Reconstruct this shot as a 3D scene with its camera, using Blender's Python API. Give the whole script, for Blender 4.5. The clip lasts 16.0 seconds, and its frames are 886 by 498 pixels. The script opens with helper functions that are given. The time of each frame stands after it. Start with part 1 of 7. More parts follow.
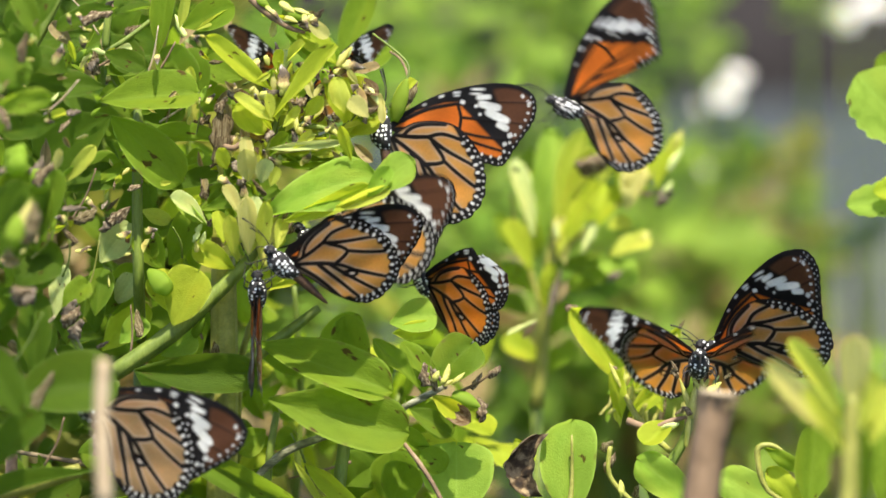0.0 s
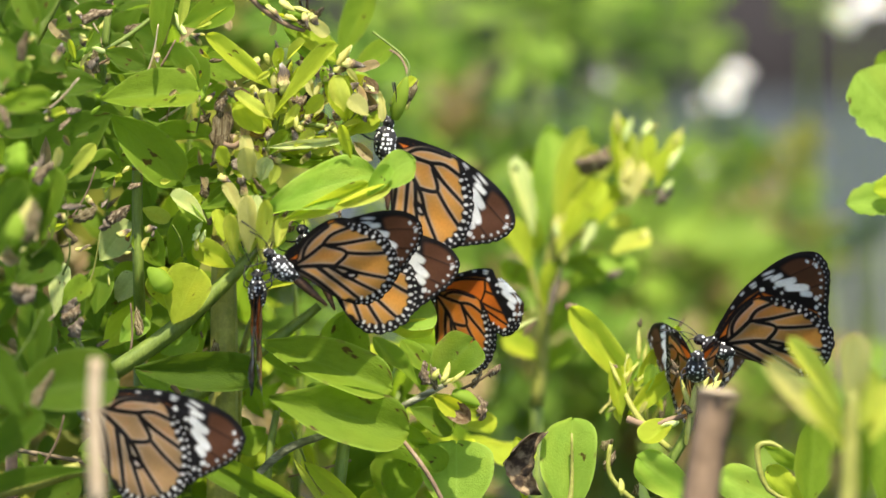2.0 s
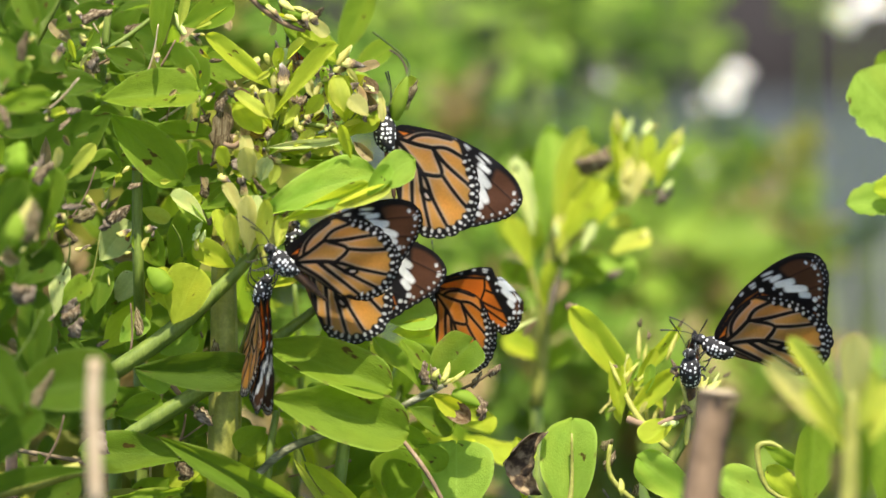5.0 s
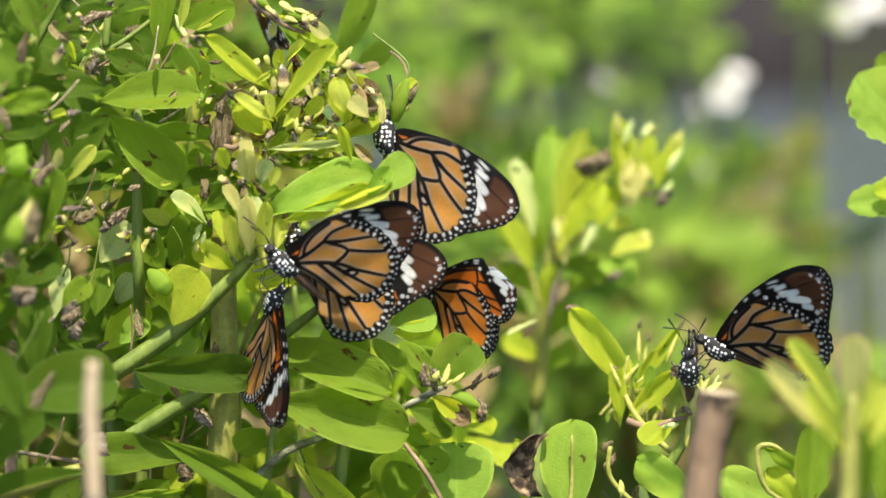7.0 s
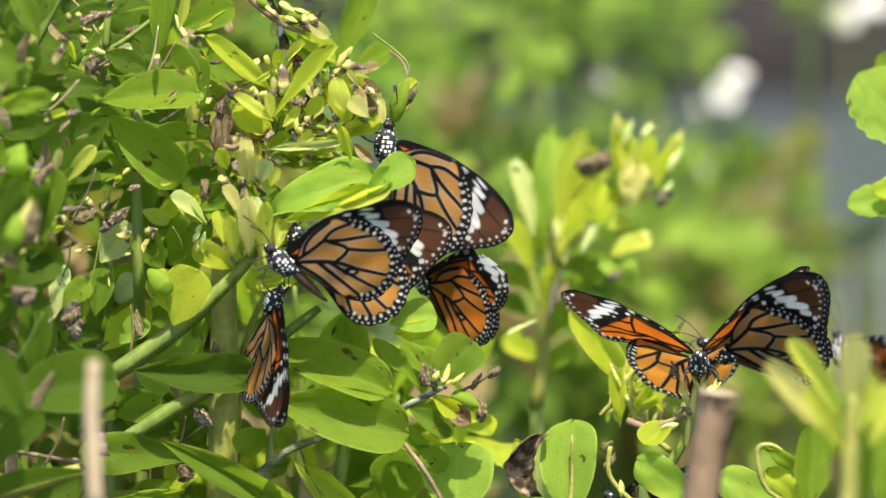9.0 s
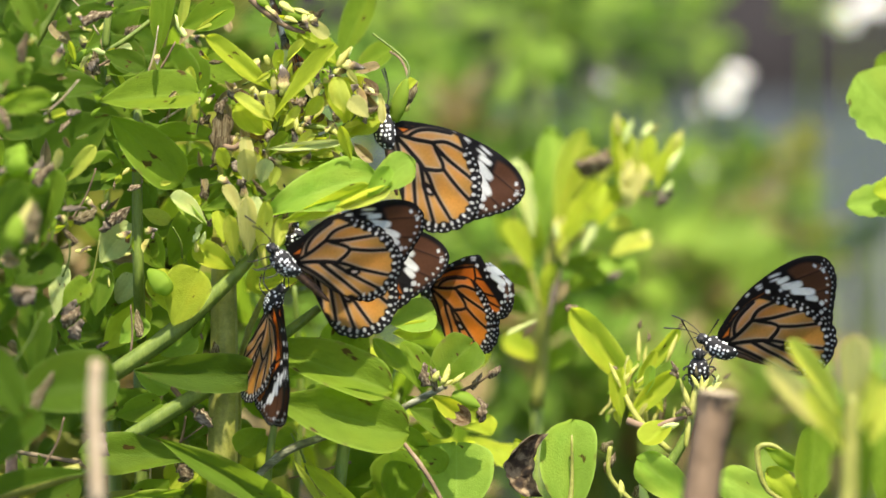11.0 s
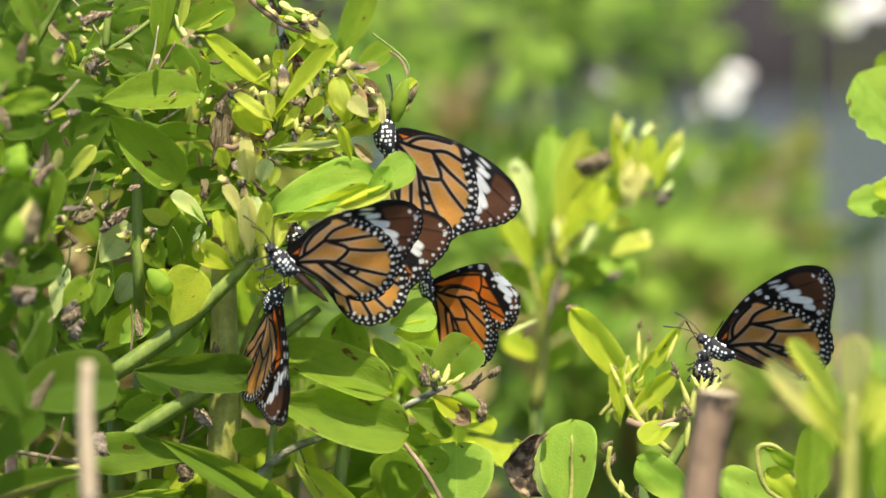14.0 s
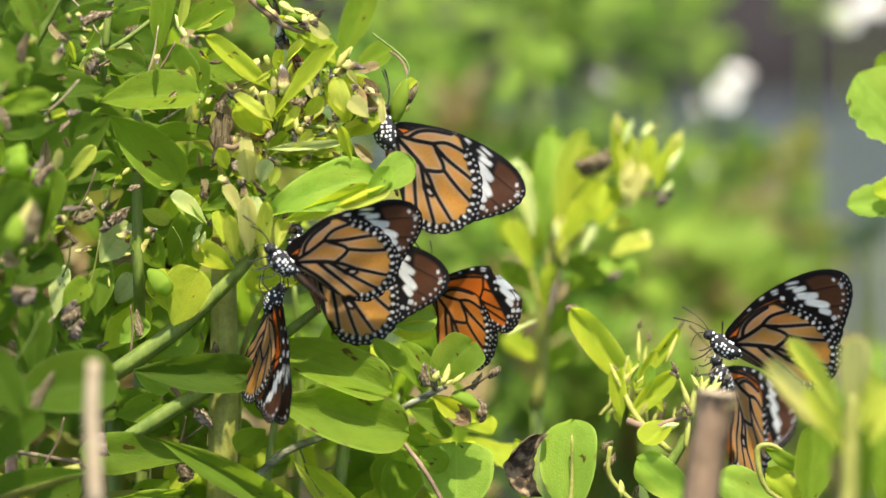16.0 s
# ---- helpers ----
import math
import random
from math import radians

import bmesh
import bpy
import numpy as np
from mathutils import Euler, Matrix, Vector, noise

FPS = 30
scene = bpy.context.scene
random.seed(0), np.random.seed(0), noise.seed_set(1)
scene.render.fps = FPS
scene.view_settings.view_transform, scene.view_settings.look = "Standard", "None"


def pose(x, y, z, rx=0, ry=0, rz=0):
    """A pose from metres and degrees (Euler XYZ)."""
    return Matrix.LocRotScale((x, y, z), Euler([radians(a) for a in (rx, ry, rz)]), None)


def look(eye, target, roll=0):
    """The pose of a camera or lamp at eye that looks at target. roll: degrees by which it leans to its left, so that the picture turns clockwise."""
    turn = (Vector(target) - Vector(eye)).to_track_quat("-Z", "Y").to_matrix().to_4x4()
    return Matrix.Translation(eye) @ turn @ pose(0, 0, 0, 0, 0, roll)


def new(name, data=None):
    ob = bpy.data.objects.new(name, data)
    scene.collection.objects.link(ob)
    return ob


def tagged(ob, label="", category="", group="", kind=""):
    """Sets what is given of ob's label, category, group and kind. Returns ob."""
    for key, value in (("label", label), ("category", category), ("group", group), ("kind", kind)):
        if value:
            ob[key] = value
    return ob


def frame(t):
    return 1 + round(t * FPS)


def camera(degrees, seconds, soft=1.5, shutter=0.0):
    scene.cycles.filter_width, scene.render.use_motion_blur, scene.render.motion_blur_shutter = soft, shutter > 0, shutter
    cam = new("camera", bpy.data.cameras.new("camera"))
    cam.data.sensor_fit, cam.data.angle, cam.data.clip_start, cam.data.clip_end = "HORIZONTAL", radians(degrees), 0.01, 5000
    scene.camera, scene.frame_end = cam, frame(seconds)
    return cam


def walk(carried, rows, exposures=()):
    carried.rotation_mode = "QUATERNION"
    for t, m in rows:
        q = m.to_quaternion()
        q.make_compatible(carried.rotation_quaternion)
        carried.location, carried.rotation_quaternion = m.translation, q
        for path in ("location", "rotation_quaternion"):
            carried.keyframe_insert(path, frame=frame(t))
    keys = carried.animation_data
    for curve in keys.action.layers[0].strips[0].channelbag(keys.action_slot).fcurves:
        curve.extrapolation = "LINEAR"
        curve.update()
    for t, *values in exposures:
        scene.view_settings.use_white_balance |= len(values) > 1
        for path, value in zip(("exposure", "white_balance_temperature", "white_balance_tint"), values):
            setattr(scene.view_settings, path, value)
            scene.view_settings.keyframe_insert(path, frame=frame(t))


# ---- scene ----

import functools

# One hand-held-looking but tripod-steady telephoto view over a flowering shrub.
FOV, FOCUS = 10.0, 1.6
EYE = Vector((0.0, 0.0, 0.95))
AIM = EYE + Vector((0.0, math.cos(radians(11)), -math.sin(radians(11)))) * FOCUS
cam = camera(FOV, 16.0, soft=1.6, shutter=0.3)
cam.data.dof.use_dof = True
cam.data.dof.focus_distance = FOCUS
cam.data.dof.aperture_fstop = 7.2
# the tripod head nods very slightly during the first seconds: t, share of a degree downwards
NOD = [(0.0, 0.0), (1.6, 0.0), (2.0, 0.019), (2.5, 0.032), (3.0, 0.034), (3.5, 0.032), (4.0, 0.020), (4.2, 0.019), (6.3, 0.015), (6.5, 0.0), (16.0, 0.0)]
walk(cam, [(t, look(EYE, AIM) @ pose(0, 0, 0, -nod)) for t, nod in NOD])

# ---- light ----
SUN_ELEV, SUN_AZ = radians(73), radians(162)
world = bpy.data.worlds.new("sky")
scene.world = world
world.use_nodes = True
wn = world.node_tree.nodes
sky = wn.new("ShaderNodeTexSky")
sky.sky_type = "NISHITA"
sky.sun_disc = False
sky.sun_elevation = SUN_ELEV
sky.sun_rotation = SUN_AZ
sky.dust_density = 2.0
wn["Background"].inputs[1].default_value = 0.138
world.node_tree.links.new(sky.outputs[0], wn["Background"].inputs[0])
sun = new("sun", bpy.data.lights.new("sun", "SUN"))
sun.data.energy, sun.data.angle, sun.data.color = 4.6, radians(1.0), (1.0, 0.925, 0.80)
SUN_WAY = Vector((math.sin(SUN_AZ) * math.cos(SUN_ELEV), math.cos(SUN_AZ) * math.cos(SUN_ELEV), math.sin(SUN_ELEV)))
sun.matrix_world = look(SUN_WAY * 20, (0, 0, 0))
scene.view_settings.exposure = 1.09

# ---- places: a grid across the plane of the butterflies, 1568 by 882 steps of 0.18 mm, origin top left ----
STEP = 2 * FOCUS * math.tan(radians(FOV / 2)) / 1568
RIGHT = Vector((1, 0, 0))
DEEP = (AIM - EYE).normalized()
UP = RIGHT.cross(DEEP).normalized()
BASIS = Matrix((RIGHT, DEEP, UP)).transposed()


def at(u, v, d=0.0):
    """The place u steps across and v down, d millimetres behind the plane of focus."""
    far = FOCUS + d / 1000
    k = STEP * far / FOCUS
    return EYE + DEEP * far + RIGHT * ((u - 784) * k) + UP * ((441 - v) * k)


# ---- materials ----
def material(name):
    m = bpy.data.materials.new(name)
    m.use_nodes = True
    nt = m.node_tree
    nt.nodes.clear()
    out = nt.nodes.new("ShaderNodeOutputMaterial")
    return m, nt, out


def node(nt, kind, **values):
    n = nt.nodes.new(kind)
    for k, val in values.items():
        n.inputs[k.replace("_", " ")].default_value = val
    return n


def ramp(nt, fac, stops):
    r = nt.nodes.new("ShaderNodeValToRGB")
    el = r.color_ramp.elements
    while len(el) < len(stops):
        el.new(0.5)
    for e, (p, c) in zip(el, stops):
        e.position = p
        e.color = (*c, 1) if len(c) == 3 else c
    nt.links.new(fac, r.inputs[0])
    return r.outputs[0]


def mixed(nt, fac, a, b, blend="MIX"):
    n = nt.nodes.new("ShaderNodeMix")
    n.data_type, n.blend_type = "RGBA", blend
    for sock, val in ((n.inputs[0], fac), (n.inputs[6], a), (n.inputs[7], b)):
        if isinstance(val, (int, float)):
            sock.default_value = val
        elif isinstance(val, tuple):
            sock.default_value = (*val, 1)
        else:
            nt.links.new(val, sock)
    return n.outputs[2]


def sheet_shader(nt, out, colour, through_colour, share, rough, bump=None, spec=0.5):
    """A thin leaf-like sheet: it reflects on its face and lets light through."""
    p = node(nt, "ShaderNodeBsdfPrincipled", Roughness=rough)
    p.inputs["Specular IOR Level"].default_value = spec
    tr = nt.nodes.new("ShaderNodeBsdfTranslucent")
    mx = node(nt, "ShaderNodeMixShader", Fac=share)
    nt.links.new(colour, p.inputs["Base Color"])
    nt.links.new(through_colour, tr.inputs["Color"])
    if bump is not None:
        nt.links.new(bump, p.inputs["Normal"])
        nt.links.new(bump, tr.inputs["Normal"])
    nt.links.new(p.outputs[0], mx.inputs[1])
    nt.links.new(tr.outputs[0], mx.inputs[2])
    nt.links.new(mx.outputs[0], out.inputs[0])


def grey_of(nt, place):
    """Fine mottling as a share from 0 to 1."""
    n = node(nt, "ShaderNodeTexNoise", Scale=14.0, Detail=4.0, Roughness=0.7)
    nt.links.new(place.outputs[0], n.inputs[0])
    return ramp(nt, n.outputs[0], [(0.38, (0, 0, 0)), (0.62, (1, 1, 1))])


def leaf_material(name, dark, light, glow, spots=0.5, rough=0.5, share=0.58, withering=0.0):
    """Leaf green with a pale midrib, side veins, blotches and brown insect spots."""
    m, nt, out = material(name)
    info = nt.nodes.new("ShaderNodeObjectInfo")
    uv = nt.nodes.new("ShaderNodeUVMap")
    shift = nt.nodes.new("ShaderNodeVectorMath")
    nt.links.new(uv.outputs[0], shift.inputs[0])
    nt.links.new(info.outputs["Random"], shift.inputs[1])
    shift.operation = "ADD"
    blot = node(nt, "ShaderNodeTexNoise", Scale=3.0, Detail=4.0)
    nt.links.new(shift.outputs[0], blot.inputs[0])
    base = mixed(nt, info.outputs["Random"], dark, light)
    base = mixed(nt, ramp(nt, blot.outputs[0], [(0.36, (0, 0, 0)), (0.64, (0.75, 0.75, 0.75))]), base, light)
    patch = node(nt, "ShaderNodeTexNoise", Scale=9.0, Detail=5.0, Roughness=0.65)
    nt.links.new(shift.outputs[0], patch.inputs[0])
    base = mixed(nt, ramp(nt, patch.outputs[0], [(0.38, (0.4, 0.4, 0.4)), (0.56, (0, 0, 0))]), base, tuple(c * 0.55 for c in dark))
    sep = nt.nodes.new("ShaderNodeSeparateXYZ")
    nt.links.new(uv.outputs[0], sep.inputs[0])
    mid = nt.nodes.new("ShaderNodeMath")
    mid.operation = "SUBTRACT"
    mid.inputs[1].default_value = 0.5
    nt.links.new(sep.outputs[0], mid.inputs[0])
    ab = nt.nodes.new("ShaderNodeMath")
    ab.operation = "ABSOLUTE"
    nt.links.new(mid.outputs[0], ab.inputs[0])
    rib = ramp(nt, ab.outputs[0], [(0.0, (0.55, 0.55, 0.55)), (0.02, (0, 0, 0))])
    # one half is painted paler than the other, as a folded blade catches light
    half = ramp(nt, sep.outputs[0], [(0.49, (0, 0, 0)), (0.51, (0.3, 0.3, 0.3))])
    base = mixed(nt, half, base, light)
    # side veins run forward from the midrib
    slant = nt.nodes.new("ShaderNodeMath")
    slant.operation = "MULTIPLY_ADD"
    slant.inputs[1].default_value = -0.55
    nt.links.new(ab.outputs[0], slant.inputs[0])
    nt.links.new(sep.outputs[1], slant.inputs[2])
    many = nt.nodes.new("ShaderNodeMath")
    many.operation = "MULTIPLY"
    many.inputs[1].default_value = 60.0
    nt.links.new(slant.outputs[0], many.inputs[0])
    sn = nt.nodes.new("ShaderNodeMath")
    sn.operation = "SINE"
    nt.links.new(many.outputs[0], sn.inputs[0])
    vein = ramp(nt, sn.outputs[0], [(0.86, (0, 0, 0)), (1.0, (0.13, 0.13, 0.13))])
    base = mixed(nt, rib, base, tuple(min(1, c * 1.5 + 0.02) for c in light))
    base = mixed(nt, vein, base, light)
    # bright rim painted in, as if the leaf were lit from behind
    edge = ramp(nt, ab.outputs[0], [(0.44, (0, 0, 0)), (0.5, (0.8, 0.8, 0.8))])
    base = mixed(nt, edge, base, tuple(min(1, c * 1.5 + 0.02) for c in light))
    pale = node(nt, "ShaderNodeTexNoise", Scale=1.3, Detail=2.0)
    nt.links.new(shift.outputs[0], pale.inputs[0])
    base = mixed(nt, ramp(nt, pale.outputs[0], [(0.5, (0, 0, 0)), (0.75, (0.45, 0.45, 0.45))]), base, (min(1, light[0] * 1.7), light[1] * 1.25, light[2]))
    spot = node(nt, "ShaderNodeTexNoise", Scale=3.6, Detail=3.0, Roughness=0.55)
    nt.links.new(shift.outputs[0], spot.inputs[0])
    smask = ramp(nt, spot.outputs[0], [(0.715 - 0.03 * spots, (0, 0, 0)), (0.75 - 0.03 * spots, (0.85, 0.85, 0.85))])
    base = mixed(nt, smask, base, (0.10, 0.045, 0.015))
    # here and there the margin has turned brown
    worn = nt.nodes.new("ShaderNodeMath")
    worn.operation = "MULTIPLY"
    nt.links.new(ramp(nt, ab.outputs[0], [(0.40, (0, 0, 0)), (0.47, (1, 1, 1))]), worn.inputs[0])
    nt.links.new(ramp(nt, patch.outputs[0], [(0.55, (0, 0, 0)), (0.62, (0.9, 0.9, 0.9))]), worn.inputs[1])
    base = mixed(nt, worn.outputs[0], base, (0.16, 0.10, 0.04))
    # the end of an ageing blade dries out, further on one side than the other
    ragged = nt.nodes.new("ShaderNodeMath")
    ragged.operation = "MULTIPLY_ADD"
    ragged.inputs[1].default_value = 0.7
    nt.links.new(blot.outputs[0], ragged.inputs[0])
    nt.links.new(sep.outputs[1], ragged.inputs[2])
    dry = ramp(nt, ragged.outputs[0], [(min(0.97, 1.42 - 0.4 * withering) / 1.7, (0, 0, 0)), (min(0.99, 1.52 - 0.4 * withering) / 1.7, (min(1, withering * 3),) * 3)])
    scaled = nt.nodes.new("ShaderNodeMath")
    scaled.operation = "DIVIDE"
    scaled.inputs[1].default_value = 1.7
    nt.links.new(ragged.outputs[0], scaled.inputs[0])
    nt.links.new(scaled.outputs[0], dry.node.inputs[0])
    base = mixed(nt, dry, base, mixed(nt, grey_of(nt, shift), (0.09, 0.045, 0.02), (0.42, 0.31, 0.16)))
    thr = mixed(nt, dry, mixed(nt, smask, mixed(nt, rib, mixed(nt, info.outputs["Random"], glow, tuple(c * 0.8 for c in glow)), tuple(c * 0.7 for c in glow)), (0.08, 0.03, 0.01)), (0.12, 0.06, 0.02))
    grain = node(nt, "ShaderNodeTexNoise", Scale=40.0, Detail=3.0)
    nt.links.new(shift.outputs[0], grain.inputs[0])
    hsum = nt.nodes.new("ShaderNodeMath")
    hsum.operation = "MULTIPLY_ADD"
    hsum.inputs[1].default_value = 1.4
    nt.links.new(grain.outputs[0], hsum.inputs[0])
    nt.links.new(vein, hsum.inputs[2])
    bump = node(nt, "ShaderNodeBump", Strength=0.4, Distance=0.0004)
    nt.links.new(hsum.outputs[0], bump.inputs["Height"])
    sheet_shader(nt, out, base, thr, share, rough, bump.outputs[0], 0.06)
    return m


LEAF = leaf_material("leaf_green", (0.086, 0.172, 0.013), (0.209, 0.308, 0.027), (0.386, 0.545, 0.026), 1.5)
YOUNG = leaf_material("leaf_young", (0.262, 0.372, 0.018), (0.460, 0.53, 0.049), (0.701, 0.80, 0.036), 0.6)
FRESH = leaf_material("leaf_fresh", (0.177, 0.345, 0.031), (0.337, 0.49, 0.070), (0.460, 0.68, 0.055), 0.5)
# mid and deep are leaf green darkened; low and left they stand for shade
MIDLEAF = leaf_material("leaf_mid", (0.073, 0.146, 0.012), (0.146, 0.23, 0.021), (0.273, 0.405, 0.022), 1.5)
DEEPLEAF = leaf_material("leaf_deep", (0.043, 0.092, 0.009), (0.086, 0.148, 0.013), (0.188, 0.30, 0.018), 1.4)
PALE = leaf_material("leaf_pale", (0.36, 0.44, 0.13), (0.48, 0.54, 0.20), (0.55, 0.63, 0.2), 0.3, 0.5, 0.3)
FARLEAF = leaf_material("leaf_weed", (0.045, 0.108, 0.014), (0.116, 0.198, 0.031), (0.235, 0.40, 0.056), 0.2)
WEEDLEAF = leaf_material("leaf_weed_light", (0.112, 0.235, 0.025), (0.251, 0.365, 0.064), (0.364, 0.52, 0.076), 0.2)
# weed leaf coloured nearly black, to stand for shaded gaps
SHADELEAF = leaf_material("leaf_weed_shade", (0.012, 0.036, 0.008), (0.03, 0.075, 0.016), (0.07, 0.15, 0.02), 0.2)
OLIVE = leaf_material("leaf_weed_olive", (0.105, 0.13, 0.020), (0.235, 0.245, 0.055), (0.38, 0.39, 0.06), 0.8)
LEMON = leaf_material("leaf_lemon", (0.385, 0.46, 0.038), (0.556, 0.60, 0.102), (0.770, 0.82, 0.076), 0.3)
CREAM = leaf_material("leaf_cream", (0.42, 0.43, 0.09), (0.60, 0.57, 0.20), (0.7, 0.66, 0.16), 0.5)
TIPPED = leaf_material("leaf_drying", (0.261, 0.347, 0.015), (0.470, 0.493, 0.038), (0.718, 0.739, 0.024), 0.8, withering=0.8)
WITHERED = leaf_material("leaf_withered", (0.075, 0.055, 0.028), (0.33, 0.27, 0.13), (0.34, 0.26, 0.08), 1.6, 0.8, 0.3)


def solid_material(name, stops, scale, rough=0.7, bump=0.3, along=(1, 1, 1), distance=0.0006, detail=6.0, gloss=0.4):
    """A plain material with noise between the given colours, at real scale."""
    m, nt, out = material(name)
    coord = nt.nodes.new("ShaderNodeTexCoord")
    mp = nt.nodes.new("ShaderNodeMapping")
    mp.inputs["Scale"].default_value = along
    nt.links.new(coord.outputs["Object"], mp.inputs[0])
    big = node(nt, "ShaderNodeTexNoise", Scale=scale, Detail=detail, Roughness=0.6)
    fine = node(nt, "ShaderNodeTexNoise", Scale=scale * 7, Detail=4.0)
    nt.links.new(mp.outputs[0], big.inputs[0])
    nt.links.new(mp.outputs[0], fine.inputs[0])
    col = ramp(nt, big.outputs[0], stops)
    col = mixed(nt, 0.35, col, ramp(nt, fine.outputs[0], [(0.3, (0.35, 0.35, 0.35)), (0.7, (1, 1, 1))]), "MULTIPLY")
    b = node(nt, "ShaderNodeBump", Strength=bump, Distance=distance)
    nt.links.new(fine.outputs[0], b.inputs["Height"])
    p = node(nt, "ShaderNodeBsdfPrincipled", Roughness=rough)
    p.inputs["Specular IOR Level"].default_value = gloss
    nt.links.new(col, p.inputs["Base Color"])
    nt.links.new(b.outputs[0], p.inputs["Normal"])
    nt.links.new(p.outputs[0], out.inputs[0])
    return m


STEM = solid_material("stem_green", [(0.3, (0.095, 0.15, 0.016)), (0.7, (0.22, 0.28, 0.045))], 300, 0.5, 0.5, (1, 1, 0.15))
HUSK = solid_material("dry_husk", [(0.32, (0.07, 0.048, 0.025)), (0.45, (0.26, 0.185, 0.09)), (0.6, (0.50, 0.40, 0.22)), (0.75, (0.70, 0.60, 0.40))], 2.2, 0.85, 0.8, (5, 0.8, 5), 0.05, gloss=0.15)
STEM_PALE = solid_material("stem_yellow_green", [(0.3, (0.20, 0.215, 0.03)), (0.7, (0.40, 0.385, 0.085))], 160, 0.5)
BARK = solid_material("twig_bark", [(0.25, (0.12, 0.075, 0.04)), (0.6, (0.28, 0.185, 0.11)), (0.8, (0.46, 0.34, 0.22))], 90, 0.85)
STRAW = solid_material("dry_straw", [(0.3, (0.42, 0.31, 0.18)), (0.7, (0.66, 0.52, 0.34))], 90, 0.8)
DRY = solid_material("dry_brown", [(0.3, (0.03, 0.021, 0.010)), (0.5, (0.13, 0.085, 0.04)), (0.66, (0.50, 0.41, 0.25))], 5.0, 0.85)
DEAD = solid_material("dead_leaf_brown", [(0.35, (0.018, 0.012, 0.006)), (0.48, (0.075, 0.046, 0.02)), (0.62, (0.32, 0.24, 0.13))], 260, 0.8)
POD = solid_material("dry_pod", [(0.34, (0.06, 0.043, 0.02)), (0.48, (0.26, 0.20, 0.09)), (0.62, (0.56, 0.48, 0.27))], 4.0, 0.85, 0.7, (2, 0.8, 2), 0.03, gloss=0.15)
BUD = solid_material("bud_yellow_green", [(0.3, (0.38, 0.40, 0.05)), (0.7, (0.62, 0.58, 0.16))], 3.0, 0.5)
PETAL = solid_material("petal_white", [(0.3, (0.72, 0.72, 0.66)), (0.7, (0.86, 0.86, 0.82))], 60, 0.5)
HEART = solid_material("floret_yellow", [(0.3, (0.55, 0.33, 0.03)), (0.7, (0.75, 0.5, 0.06))], 300, 0.7)
SILVER = solid_material("silvery_twig", [(0.3, (0.06, 0.065, 0.03)), (0.5, (0.20, 0.20, 0.11)), (0.66, (0.52, 0.50, 0.36))], 420, 0.75, 0.8, (0.25, 1, 1), gloss=0.2)
GREY = solid_material("withered_grey", [(0.3, (0.055, 0.042, 0.028)), (0.5, (0.16, 0.125, 0.085)), (0.7, (0.36, 0.30, 0.22))], 3.0, 0.85, gloss=0.15)
SOIL = solid_material("ground_gravel", [(0.3, (0.033, 0.041, 0.044)), (0.5, (0.058, 0.069, 0.074)), (0.75, (0.102, 0.117, 0.12))], 24, 0.95, 0.6, distance=0.01, gloss=0.05)
CONCRETE = solid_material("concrete", [(0.3, (0.056, 0.061, 0.062)), (0.5, (0.082, 0.087, 0.087)), (0.7, (0.115, 0.12, 0.118))], 6, 0.9, 0.5, distance=0.004, gloss=0.1)
ROAD = solid_material("road_asphalt", [(0.3, (0.018, 0.016, 0.016)), (0.7, (0.034, 0.03, 0.03))], 3, 0.95, 0.5, distance=0.01, gloss=0.02)

# wings carry their pattern as a colour of the membrane
m, nt, out = material("butterfly_wing")
att = nt.nodes.new("ShaderNodeVertexColor")
att.layer_name = "scales"
coord = nt.nodes.new("ShaderNodeTexCoord")
grain = node(nt, "ShaderNodeTexNoise", Scale=1500.0, Detail=3.0)
nt.links.new(coord.outputs["Object"], grain.inputs[0])
wcol = mixed(nt, 0.25, att.outputs[0], ramp(nt, grain.outputs[0], [(0.3, (0.45, 0.45, 0.45)), (0.7, (1, 1, 1))]), "MULTIPLY")
wb = node(nt, "ShaderNodeBump", Strength=0.2, Distance=0.0001)
nt.links.new(grain.outputs[0], wb.inputs["Height"])
wgam = node(nt, "ShaderNodeGamma", Gamma=0.5)
nt.links.new(wcol, wgam.inputs[0])
sheet_shader(nt, out, wcol, wgam.outputs[0], 0.66, 0.5, wb.outputs[0], 0.3)
WING = m

# black fur with white dots
m, nt, out = material("butterfly_dotted")
coord = nt.nodes.new("ShaderNodeTexCoord")
vor = node(nt, "ShaderNodeTexVoronoi", Scale=760.0, Randomness=0.5)
nt.links.new(coord.outputs["Object"], vor.inputs["Vector"])
dcol = ramp(nt, vor.outputs["Distance"], [(0.29, (0.85, 0.85, 0.83)), (0.36, (0.012, 0.011, 0.011))])
dp = node(nt, "ShaderNodeBsdfPrincipled", Roughness=0.8)
nt.links.new(dcol, dp.inputs["Base Color"])
nt.links.new(dp.outputs[0], out.inputs[0])
DOTTED = m
BLACK = solid_material("insect_black", [(0.3, (0.008, 0.007, 0.007)), (0.7, (0.03, 0.027, 0.025))], 900, 0.55)
ABDOMEN = solid_material("insect_abdomen", [(0.3, (0.03, 0.02, 0.015)), (0.6, (0.12, 0.06, 0.03)), (0.8, (0.3, 0.15, 0.06))], 500, 0.7)


